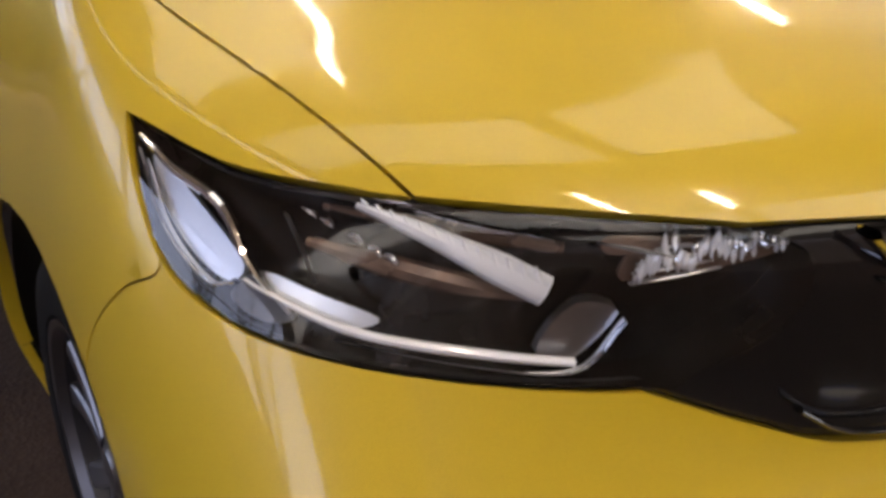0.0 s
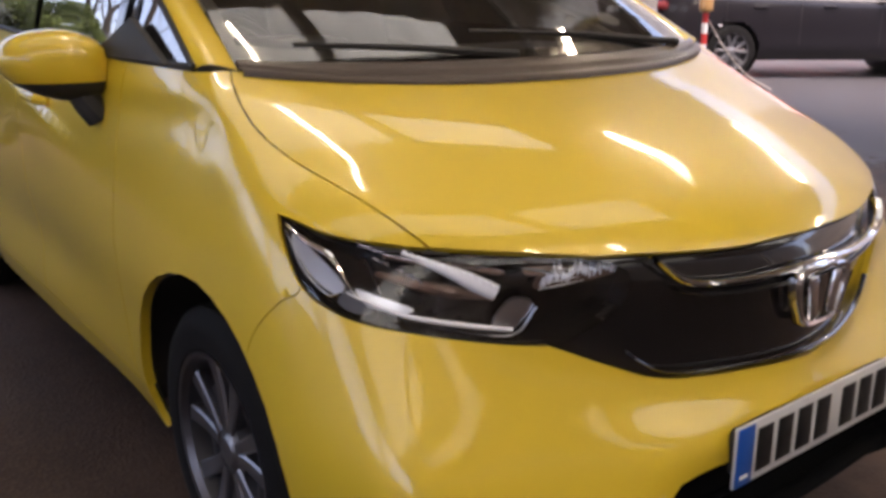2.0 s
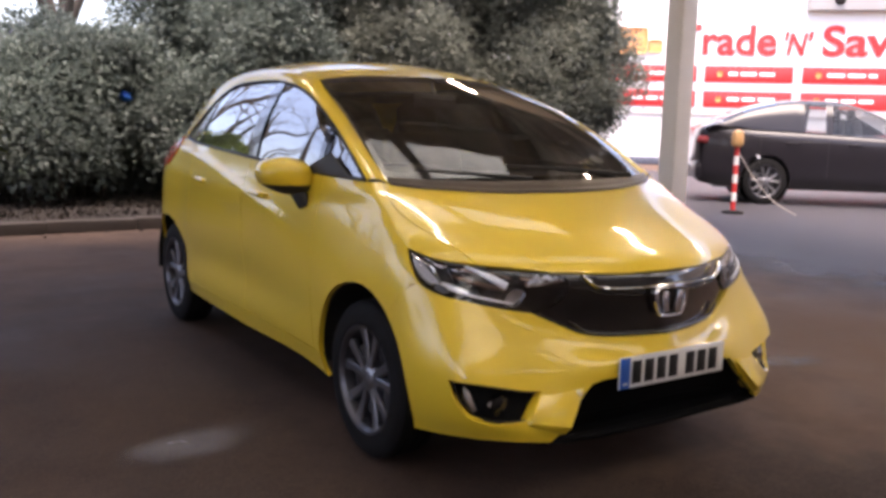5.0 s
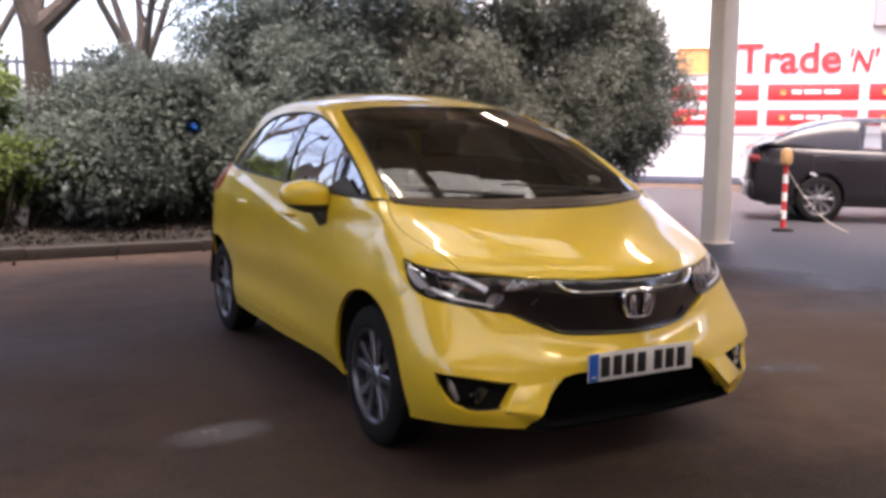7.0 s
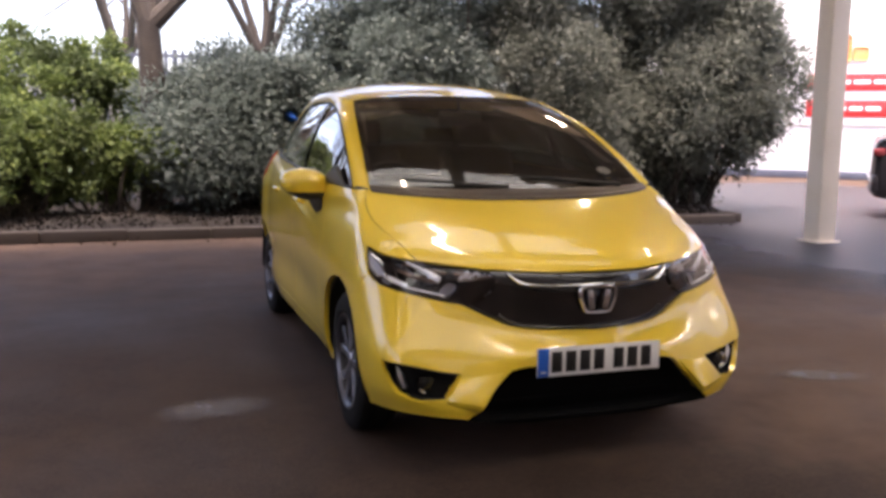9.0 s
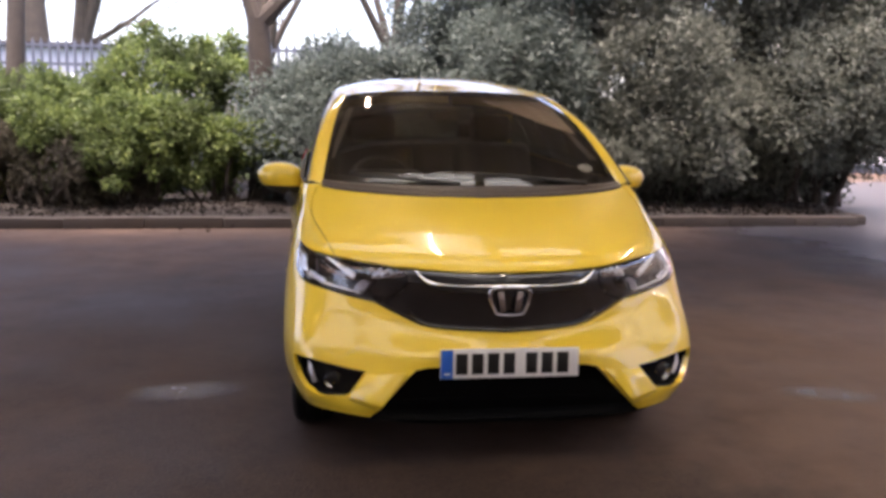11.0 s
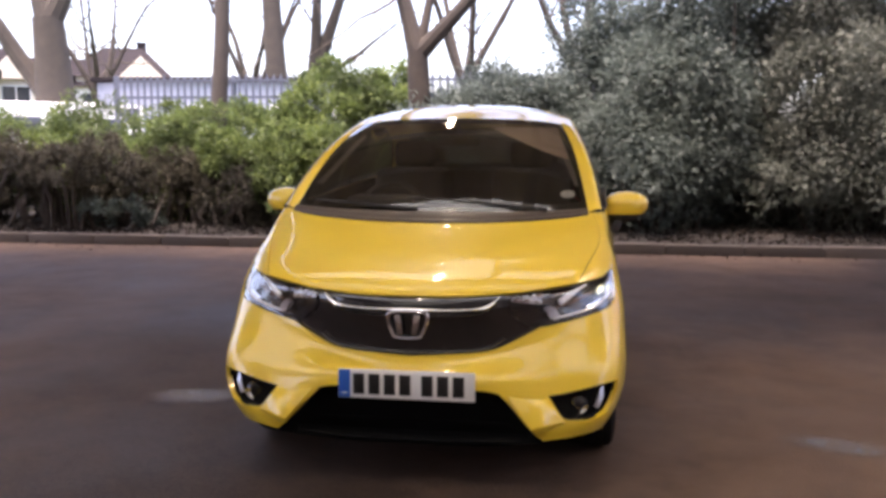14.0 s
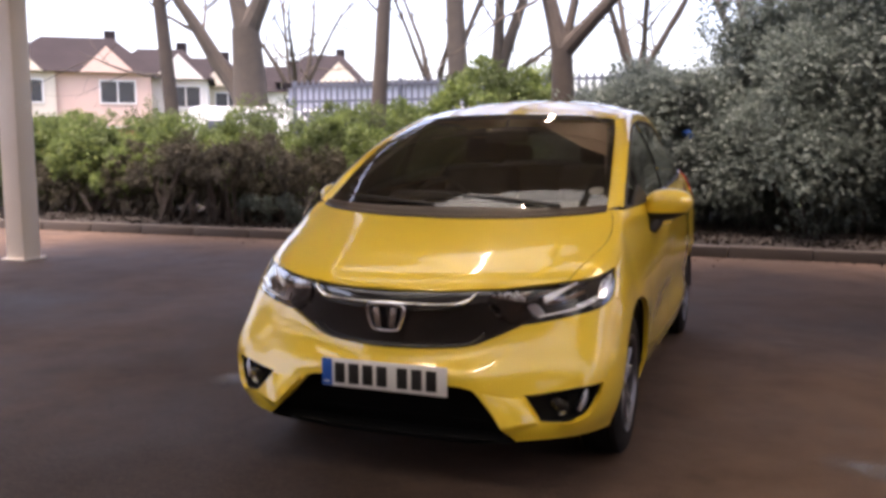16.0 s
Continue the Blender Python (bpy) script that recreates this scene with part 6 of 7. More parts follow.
def bare_tree(name, at, height, radius, seed, label, fork=.38, lean=(0, 0), limbs=4, material="bark", spread=.55, depth=4, category="tree", ways=(), girth=1.0):
    """A leafless tree: a tapered trunk that forks into limbs, branches and twigs."""
    rng = np.random.default_rng(seed)
    root = empty(name, label, category, pose(*at))
    bm = bmesh.new()

    def limb(bm_, p, d, length, r0, r1, n=7, sides=8, wob=.06, flare=0.0):
        pts, q, way = [p], p.copy(), d.copy()
        for i in range(n):
            way = way + rng.normal(0, wob, 3) + np.array([0, 0, .035])
            way /= np.linalg.norm(way)
            q = q + way * length / n
            pts.append(q.copy())
        rr_ = np.linspace(r0, r1, n + 1)
        rr_[0] += flare
        rr_[1] += flare * .25
        tube(bm_, pts, rr_, sides)
        return pts, way

    up = np.array([lean[0], lean[1], 1.0])
    up /= np.linalg.norm(up)
    pts, way = limb(bm, np.array([0, 0, -.1]), up, height * fork, radius * 1.12 * girth, radius * .82, 8, 12, .025, radius * .25)
    part("trunk", bm_mesh("trunk", bm, M[material]), root)
    tips = []
    for at_, way_, span_, r0_, r1_ in ways:
        b = bmesh.new()
        d = np.array(way_, float)
        d /= np.linalg.norm(d)
        j = min(len(pts) - 1, int(round(at_ * (len(pts) - 1))))
        q, w = limb(b, pts[j] - way * radius * .4, d, span_, radius * r0_, radius * r1_, 12, 10, .05, radius * .12)
        part("limb", bm_mesh("limb", b, M[material]), root)
        tips.append((q, w, radius * r0_ * .7))
    for k in range(0 if ways else limbs):
        b = bmesh.new()
        a = 2 * math.pi * (k + rng.uniform(-.2, .2)) / limbs
        d = way * 1.0 + spread * np.array([math.cos(a), math.sin(a), .15])
        d /= np.linalg.norm(d)
        q, w = limb(b, pts[-1] - way * radius * .9, d, height * (1 - fork) * rng.uniform(.75, 1.05), radius * rng.uniform(.5, .68), radius * .12, 12, 10, flare=radius * .16)
        part("limb", bm_mesh("limb", b, M[material]), root)
        tips.append((q, w, radius * .55))
    b = bmesh.new()
    todo = [(q, r, 0) for q, w, r in tips]
    while todo:
        q, r, lv = todo.pop()
        if lv >= depth - 1:
            continue
        for k in range(int(rng.integers(4, 7)) if lv == 0 else int(rng.integers(2, 5))):
            j = int(rng.integers(2, len(q) - 1))
            base = q[j]
            dirn = q[j] - q[j - 1]
            dirn /= np.linalg.norm(dirn) + 1e-9
            d = dirn * .6 + rng.normal(0, .55, 3) + np.array([0, 0, .18])
            d /= np.linalg.norm(d)
            ln = height * (.26, .13, .07)[min(lv, 2)] * rng.uniform(.6, 1.2)
            rr = r * (.34, .3, .3)[min(lv, 2)]
            pp, _ = limb(b, base, d, ln, rr, rr * .25, 6, 5 if lv == 0 else 4, .10)
            todo.append((pp, rr, lv + 1))
    tagged(part("crown", bm_mesh("crown", b, M["twig"]), root), kind="stuff")
    return root


bare_tree("bare_tree", (-1.39, 8.8, GZ), 8.6, .185, 5, "bare winter tree with a forked brown trunk", .305, (.01, 0), ways=((.97, (-.28, .1, 1), 5.6, .66, .10), (.97, (.92, -.1, 1), 5.2, .62, .10), (1.0, (.22, .25, 1), 4.6, .38, .08)))
bare_tree("bare_tree", (-5.37, 11.08, GZ), 9.5, .140, 6, "bare winter tree with a straight slim trunk", .62, (-.02, 0), ways=((.95, (-.3, 0, 1), 3.6, .6, .1), (1.0, (.35, .1, 1), 3.4, .6, .1), (.78, (.7, .2, .6), 1.8, .22, .06), (.66, (-.8, .1, .5), 1.5, .2, .06)))
bare_tree("bare_tree", (-9.83, 11.33, GZ), 9.0, .145, 7, "bare winter tree with a slim leaning trunk", .60, (-.085, 0), ways=((.95, (-.3, 0, 1), 3.6, .6, .1), (1.0, (.3, .1, 1), 3.4, .6, .1), (.48, (-1, .1, .16), 2.6, .30, .05), (.7, (.8, .1, .5), 1.6, .2, .06)))
bare_tree("bare_tree", (-14.5, 22.05, GZ), 14.0, .56, 8, "bare winter tree with a thick forked trunk", .36, (-.05, 0), material="bark_pale", girth=1.2, ways=((.52, (-.84, .1, 1), 7.5, .60, .12), (.97, (-.30, 0, 1), 6.5, .58, .10), (1.0, (.46, .1, 1), 6.5, .62, .10)))
bare_tree("bare_tree", (-10.41, 31.3, GZ), 15.0, .44, 9, "bare winter tree with a pale leaning trunk", .50, (-.07, 0), material="bark_pale", ways=((.97, (-.4, 0, 1), 6.0, .6, .1), (1.0, (.35, .1, 1), 6.0, .6, .1), (.62, (.25, .1, 1), 4.5, .30, .06)))
bare_tree("bare_tree", (-9.85, 34.0, GZ), 15.0, .52, 10, "bare winter tree with a pale forking trunk", .27, (.04, 0), material="bark_pale", ways=((.95, (.06, 0, 1), 9.0, .56, .1), (1.0, (.36, .1, 1), 8.5, .62, .1), (1.0, (1, .1, .36), 4.6, .30, .05)))
bare_tree("bare_tree", (1.2, 16.5, GZ), 9.0, .17, 15, "bare winter tree behind the shrubs", .3, (0, 0), 5)
bare_tree("bare_tree", (-1.8, 19.5, GZ), 9.5, .17, 16, "bare winter tree behind the shrubs", .3, (0, 0), 5)
bare_tree("bare_tree", (3.6, 15.0, GZ), 8.5, .16, 19, "bare winter tree behind the shrubs", .3, (0, 0), 5)
bare_tree("bare_tree", (-12.5, 34.0, GZ), 11.0, .22, 17, "bare winter tree far off by the fence", .3, (0, 0), 5)
bare_tree("bare_tree", (-21.0, 36.0, GZ), 11.0, .24, 18, "bare winter tree far off by the houses", .3, (0, 0), 5)

bare_tree("bare_tree", (-15.5, 1.2, 0), 10.0, .26, 24, "bare winter tree beyond the added yard wall", .30, (0, 0), 5)
bare_tree("bare_tree", (-17.0, -4.0, 0), 10.0, .28, 25, "bare winter tree beyond the added yard wall", .28, (.03, 0), 5)

# fallen leaves on the bed and along the kerb
rng = np.random.default_rng(3)
n = 9000
lx, ly = rng.uniform(-14, 6.4, n), BED_Y + .05 + rng.gamma(1.4, .45, n)
lz = np.array([.10 + bed_relief(x, y) for x, y in zip(lx, ly)]) + .012
thing("leaf_litter", leaf_mesh("leaf_litter", np.stack([lx, ly, lz], 1), np.tile((0, 0, .6), (n, 1)) + rng.normal(0, .5, (n, 3)) * (1, 1, .1), .06, M["litter"], rng, 0.0), "fallen brown leaves on the soil", "leaves", kind="stuff")
n = 260
lx, ly = rng.uniform(-12, 6.4, n), 6.78 - rng.gamma(1.2, .10, n)
thing("leaf_litter", leaf_mesh("leaf_litter", np.stack([lx, ly, np.full(n, .012)], 1), rng.normal(0, .6, (n, 3)) * (1, 1, .1), .05, M["litter"], rng, 0.0), "fallen brown leaves along the kerb", "leaves", kind="stuff")

# scrap of blue plastic caught in the shrub
bm = bmesh.new()
bmesh.ops.create_icosphere(bm, subdivisions=3, radius=.085)
for v in bm.verts:
    v.co *= 1 + .45 * noise.noise(v.co * 14)
    v.co.z *= .7
thing("plastic_bag", bm_mesh("plastic_bag", bm, M["blue_plastic"]), "crumpled blue plastic bag caught in the shrub", "bag", pose(*BAG))


# ---- showroom wall with its sign ----
WALL = Matrix.Translation((16.3, 16.7, 0)) @ Matrix.Rotation(math.atan2(-.69, .72), 4, "Z")
showroom = empty("showroom", "white showroom front with a red sign", "building", WALL)
bm = bmesh.new()
box(bm, (26, .3, 7.2), (7, .16, 3.6), .02)
part("wall", bm_mesh("wall", bm, M["wall_white"]), showroom)
for i in range(14):
    bm = bmesh.new()
    box(bm, (.03, .02, 7.2), (-5.5 + 1.9 * i, .005, 3.6), .004)
    part("panel_joint", bm_mesh("panel_joint", bm, M["sign_white"]), showroom)
bm = bmesh.new()
box(bm, (26, .06, .22), (7, -.02, .11), .01)
part("plinth", bm_mesh("plinth", bm, M["fence"]), showroom, "grey plinth")
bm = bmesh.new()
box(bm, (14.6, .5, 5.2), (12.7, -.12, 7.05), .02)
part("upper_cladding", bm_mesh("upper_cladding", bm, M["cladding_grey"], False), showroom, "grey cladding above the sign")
board = empty("sign_board", "white sign board with red lettering", "")
board.parent = showroom
bm = bmesh.new()
box(bm, (15.5, .06, 4.4), (6.6, -.03, 3.7), .01)
part("backing", bm_mesh("backing", bm, M["sign_white"]), board)


def lettering(text, x, z, width, height, slant=0.0):
    cu = bpy.data.curves.new("letters", "FONT")
    cu.body, cu.size, cu.extrude, cu.shear = text, 1.0, .02, slant
    cu.offset = .022
    ob = bpy.data.objects.new("letters", cu)
    me = bpy.data.meshes.new_from_object(ob)
    bpy.data.objects.remove(ob)
    co = np.array([v.co for v in me.vertices])
    lo, hi = co.min(0), co.max(0)
    for v in me.vertices:
        u, w, d = v.co
        v.co = (x + (u - lo[0]) / (hi[0] - lo[0]) * width, -.085 - d, z + (w - max(lo[1], 0)) / (hi[1] - max(lo[1], 0)) * height)
    me.materials.append(M["sign_red"])
    part("lettering", me, board, "red raised lettering")


lettering("Trade", 1.86, 3.25, 2.80, .82)
lettering("'N'", 4.88, 3.25, .76, .64, .2)
lettering("Save", 5.90, 3.25, 2.45, .82)
bm = bmesh.new()
box(bm, (.9, .03, .75), (.62, -.08, 3.60), .1, seg=4)
part("orange_shape", bm_mesh("orange_shape", bm, M["sign_orange"]), board, "plain orange shape")
bm = bmesh.new()
box(bm, (.4, .03, .36), (1.30, -.08, 3.45), .08, seg=4)
part("orange_shape", bm_mesh("orange_shape", bm, M["sign_orange"]), board)
for row, z in enumerate((2.68, 1.96)):
    for k, (x0, x1) in enumerate(((.0, 2.51), (2.74, 5.18), (5.43, 7.9), (8.15, 10.6))):
        bm = bmesh.new()
        box(bm, (x1 - x0, .03, .46), ((x0 + x1) / 2, -.075, z), .01)
        strip = part("red_strip", bm_mesh("red_strip", bm, M["sign_red"]), board, "red strip with a pale bar of writing")
        word_rng = random.Random(10 * row + k)
        at_x = x0 + .66
        while at_x < x1 - .55:
            wide = word_rng.uniform(.22, .48)
            bm = bmesh.new()
            box(bm, (wide, .01, .11), (at_x + wide / 2, -.095, z), .004)
            part("writing_bar", bm_mesh("writing_bar", bm, M["sign_white"]), strip)
            at_x += wide + .08
        bm = bmesh.new()
        box(bm, (.15, .01, .17), (x0 + .42, -.095, z), .05)
        part("writing_mark", bm_mesh("writing_mark", bm, M["sign_orange"]), strip)
bm = bmesh.new()
bmesh.ops.create_uvsphere(bm, u_segments=16, v_segments=10, radius=.16, matrix=Matrix.Translation((6.2, -.32, 4.74)))
box(bm, (.16, .3, .10), (6.2, -.16, 4.84), .02)
part("wall_camera", bm_mesh("wall_camera", bm, M["trim_black"]), showroom, "dark dome on the wall")

# ---- striped post with its chain ----
mark = empty("striped_post", "red and white striped post with an orange lamp", "post", pose(8.16, 5.45, 0))
bm = bmesh.new()
turned(bm, [(0, .001), (0, .15), (.03, .15), (.05, .05), (.05, .001)], 20, "z")
part("foot", bm_mesh("foot", bm, M["rubber"]), mark)
for i in range(7):
    bm = bmesh.new()
    turned(bm, [(.05 + .13 * i, .001), (.05 + .13 * i, .036), (.18 + .13 * i, .036), (.18 + .13 * i, .001)], 14, "z")
    part("band", bm_mesh("band", bm, M["red_paint"] if i % 2 == 0 else M["white_paint"]), mark)
bm = bmesh.new()
turned(bm, [(.96, .001), (.96, .06), (.99, .085), (1.13, .085), (1.19, .06), (1.21, .001)], 20, "z")
part("lamp", bm_mesh("lamp", bm, M["orange"]), mark, "amber beacon")
bm = bmesh.new()
tube(bm, along([(0, 0, .93), (.17, -.20, .52), (.36, -.42, .20), (.56, -.66, .02)], 16), .008, 6)
part("rope", bm_mesh("rope", bm, M["chain"]), mark, "pale rope to the ground")


# ---- parked saloon ----
def saloon(name, at, paint, label, wheels=True):
    """A plain saloon: x to its side, y towards its tail, from its front axle at the origin."""
    root = empty(name, label, "car", at)
    y = np.array([-.92, -.80, -.40, .10, .60, 1.3, 2.0, 2.75, 3.25, 3.62, 3.72])
    half = np.array([.55, .78, .88, .90, .905, .905, .905, .90, .86, .76, .60])
    sill = np.array([.28, .24, .22, .22, .22, .22, .22, .22, .24, .28, .34])
    belt = np.array([.60, .74, .84, .92, .96, .99, 1.02, 1.05, 1.08, 1.07, .92])
    n_ = 150
    net = along(np.stack([y, half, sill, belt], 1), n_)
    yy, hh, ss_, bb = net.T
    prof = along([(.90, .0), (.985, .18), (1.0, .45), (.995, .72), (.965, .90), (.88, .985), (.70, 1.0), (.35, 1.02), (0, 1.025)], 44)
    rows = []
    for a, w, s0, b0 in zip(yy, hh, ss_, bb):
        half_ = [(w * k, a, s0 + (b0 - s0) * t) for k, t in prof]
        rows.append(half_ + [(-x, p, q) for x, p, q in half_[-2::-1]])
    v, f = lofted(rows)
    bm = bmesh.new()
    bv = [bm.verts.new(p) for p in v]
    for t in f:
        c = sum((Vector(v[i]) for i in t), Vector()) / 4
        if any(math.hypot(c.y - wy, c.z - .33) < .37 and abs(c.x) > .5 for wy in (0, 2.70)):
            continue
        bm.faces.new([bv[i] for i in t])
    w0 = len(rows[0])
    bm.faces.new([bv[i] for i in range(w0)])
    bm.faces.new([bv[(len(rows) - 1) * w0 + i] for i in range(w0)][::-1])
    part("body", bm_mesh("body", bm, paint, sharp=50), root)
    roof_line = [(.45, .955), (.95, 1.22), (1.45, 1.41), (1.95, 1.45), (2.45, 1.43), (2.95, 1.33), (3.35, 1.18), (3.62, 1.06)]
    rl = along(roof_line, 34)
    g = []
    for a, z in rl:
        base = float(np.interp(a, yy, bb)) - .02
        k = (z - base) / .5
        wt, wb = .84 - .17 * max(k, 0), .84
        g.append([(wb, a, base), (wb * .5 + wt * .5 + .01, a, (base + z) / 2), (wt, a, z - .05), (wt * .86, a, z - .012), (wt * .45, a, z + .012), (0, a, z + .018)])
    g = [r + [(-x, p, q) for x, p, q in r[-2::-1]] for r in g]
    v, f = lofted(g)
    bm = bmesh.new()
    bv = [bm.verts.new(p) for p in v]
    glassy, rear_pane = bmesh.new(), []
    gv = [glassy.verts.new(p) for p in v]
    for t in f:
        c = sum((Vector(v[i]) for i in t), Vector()) / 4
        base = float(np.interp(c.y, yy, bb))
        side_win = abs(c.x) > .60 and c.z > base + .02 and 1.0 < c.y < 2.12 and c.z < float(np.interp(c.y, rl[:, 0], rl[:, 1])) - .06 and not 1.72 < c.y < 1.90
        screen_ = abs(c.x) < .62 and c.y < 1.35
        back_ = abs(c.x) < .70 and 2.55 < c.y < 3.3
        (glassy.faces.new([gv[i] for i in t]) if side_win or screen_ else bm.faces.new([bv[i] for i in t]))
        if back_:
            rear_pane.append([v[i] for i in t])
    part("roof", bm_mesh("roof", bm, paint, sharp=60), root)
    bmesh.ops.delete(glassy, geom=[q for q in glassy.verts if not q.link_faces], context="VERTS")
    bm = bmesh.new()
    for quad in rear_pane:
        bm.faces.new([bm.verts.new(Vector(p) + Vector((0, .003, .006))) for p in quad])
    bmesh.ops.remove_doubles(bm, verts=bm.verts, dist=1e-5)
    part("back_window", bm_mesh("back_window", bm, M["gloss_black"]), root, "dark back window")
    glazing = part("glazing", bm_mesh("glazing", glassy, M["car_glass"]), root, "thin tinted glazing")
    glazing.visible_shadow = False
    for sg in (1, -1):
        for ys in (1.35, 2.25):
            bm = bmesh.new()
            box(bm, (.46, .14, .30), (sg * .38, ys, 1.06), .05, Euler((radians(-12), 0, 0)).to_matrix(), 3)
            box(bm, (.24, .09, .14), (sg * .38, ys + .06, 1.27), .04, None, 3)
            part("seat_back", bm_mesh("seat_back", bm, M["interior"]), root, "dark seat back")
    for sg in (1, -1):
        bm = bmesh.new()
        box(bm, (.30, .18, .11), (sg * .66, 3.59, .88), .04, Euler((0, 0, radians(28 * sg))).to_matrix())
        part("tail_lamp", bm_mesh("tail_lamp", bm, M["tail_red"]), root, "dark red tail lamp")
        bm = bmesh.new()
        box(bm, (.25, .16, .12), (sg * .62, -.78, .68), .04, Euler((0, 0, radians(-30 * sg))).to_matrix())
        part("headlamp", bm_mesh("headlamp", bm, M["reflector"]), root)
        bm = bmesh.new()
        box(bm, (.16, .10, .11), (sg * .96, .75, 1.0), .03)
        part("door_mirror", bm_mesh("door_mirror", bm, paint), root)
        for yd in (1.45, 2.35):
            bm = bmesh.new()
            box(bm, (.02, .18, .025), (sg * .905, yd, .86), .008)
            part("door_handle", bm_mesh("door_handle", bm, paint), root)
        for yd in (.78, 1.82, 2.80):
            bm = bmesh.new()
            box(bm, (.006, .006, .52), (sg * .905, yd, .66), 0)
            part("door_gap", bm_mesh("door_gap", bm, M["trim_black"]), root)
    bm = bmesh.new()
    box(bm, (1.5, .14, .24), (0, 3.66, .46), .05)
    part("rear_bumper", bm_mesh("rear_bumper", bm, paint), root)
    bm = bmesh.new()
    box(bm, (1.2, .06, .03), (0, 3.58, 1.02), .01)
    part("boot_lip", bm_mesh("boot_lip", bm, paint), root)
    bm = bmesh.new()
    box(bm, (1.5, 4.1, .10), (0, 1.4, .27), .03)
    for wy in (0, 2.70):
        turned(bm, [(-.80, .38), (.80, .38)], 20, "x", (0, wy, .34))
    part("underside", bm_mesh("underside", bm, M["trim_black"]), root)
    if wheels:
        for sg in (1, -1):
            for wy in (0, 2.70):
                wheel_at(root, sg, wy, M["alloy"], M["alloy_dark"], r=.325, rim=.225, x=.80, label="silver alloy wheel")
    return root


u_ = Vector((.74, -.67, 0)).normalized()
hub = Vector((10.0, 6.14, 0)) + Vector((.67, .74, 0)) * .82
org = hub + u_ * 2.70
saloon("parked_car", Matrix.Translation(org) @ Matrix.Rotation(math.atan2(-u_.y, -u_.x) - math.pi / 2, 4, "Z") @ Matrix.Diagonal((1.06, 1.06, 1.16, 1)), M["grey_paint"], "dark grey saloon parked in front of the showroom")


# ---- fence and houses beyond ----
def fence_run(x0, y0, x1, y1, h, label):
    root = empty("palisade_fence", label, "fence")
    d = Vector((x1 - x0, y1 - y0, 0))
    n = int(d.length / .155)
    ang = math.atan2(d.y, d.x)
    bm = bmesh.new()
    box(bm, (.062, .012, h - .10), (0, 0, (h - .10) / 2 + .05), .003)
    v = [bm.verts.new(p) for p in ((-.031, -.006, h - .05), (.031, -.006, h - .05), (0, -.006, h + .05), (-.031, .006, h - .05), (.031, .006, h - .05), (0, .006, h + .05))]
    for f in ((0, 1, 2), (5, 4, 3), (0, 3, 4, 1), (1, 4, 5, 2), (2, 5, 3, 0)):
        bm.faces.new([v[i] for i in f])
    pale = bm_mesh("pale", bm, M["fence"], False)
    for i in range(n):
        p = Vector((x0, y0, .1)) + d * (i + .5) / n
        part("pale", pale, root, at=Matrix.Translation(p) @ Matrix.Rotation(ang, 4, "Z"))
    for z in (.45, h - .45, h - .10):
        bm = bmesh.new()
        box(bm, (d.length, .05, .06), (0, 0, 0), .005)
        part("rail", bm_mesh("rail", bm, M["fence"], False), root, at=Matrix.Translation(Vector((x0, y0, z + .1)) + d / 2 + Vector((0, .04, 0))) @ Matrix.Rotation(ang, 4, "Z"))
    for i in range(int(d.length / 2.75) + 1):
        bm = bmesh.new()
        box(bm, (.09, .09, h + .05), (0, 0, h / 2), .006)
        p = Vector((x0, y0, .1)) + d * min(1, i * 2.75 / d.length)
        part("fence_post", bm_mesh("fence_post", bm, M["fence"], False), root, at=Matrix.Translation(p + Vector((0, .08, 0))))


fence_run(-9.1, 14.7, 2.5, 14.2, 2.62, "grey galvanised palisade fence behind the trees")


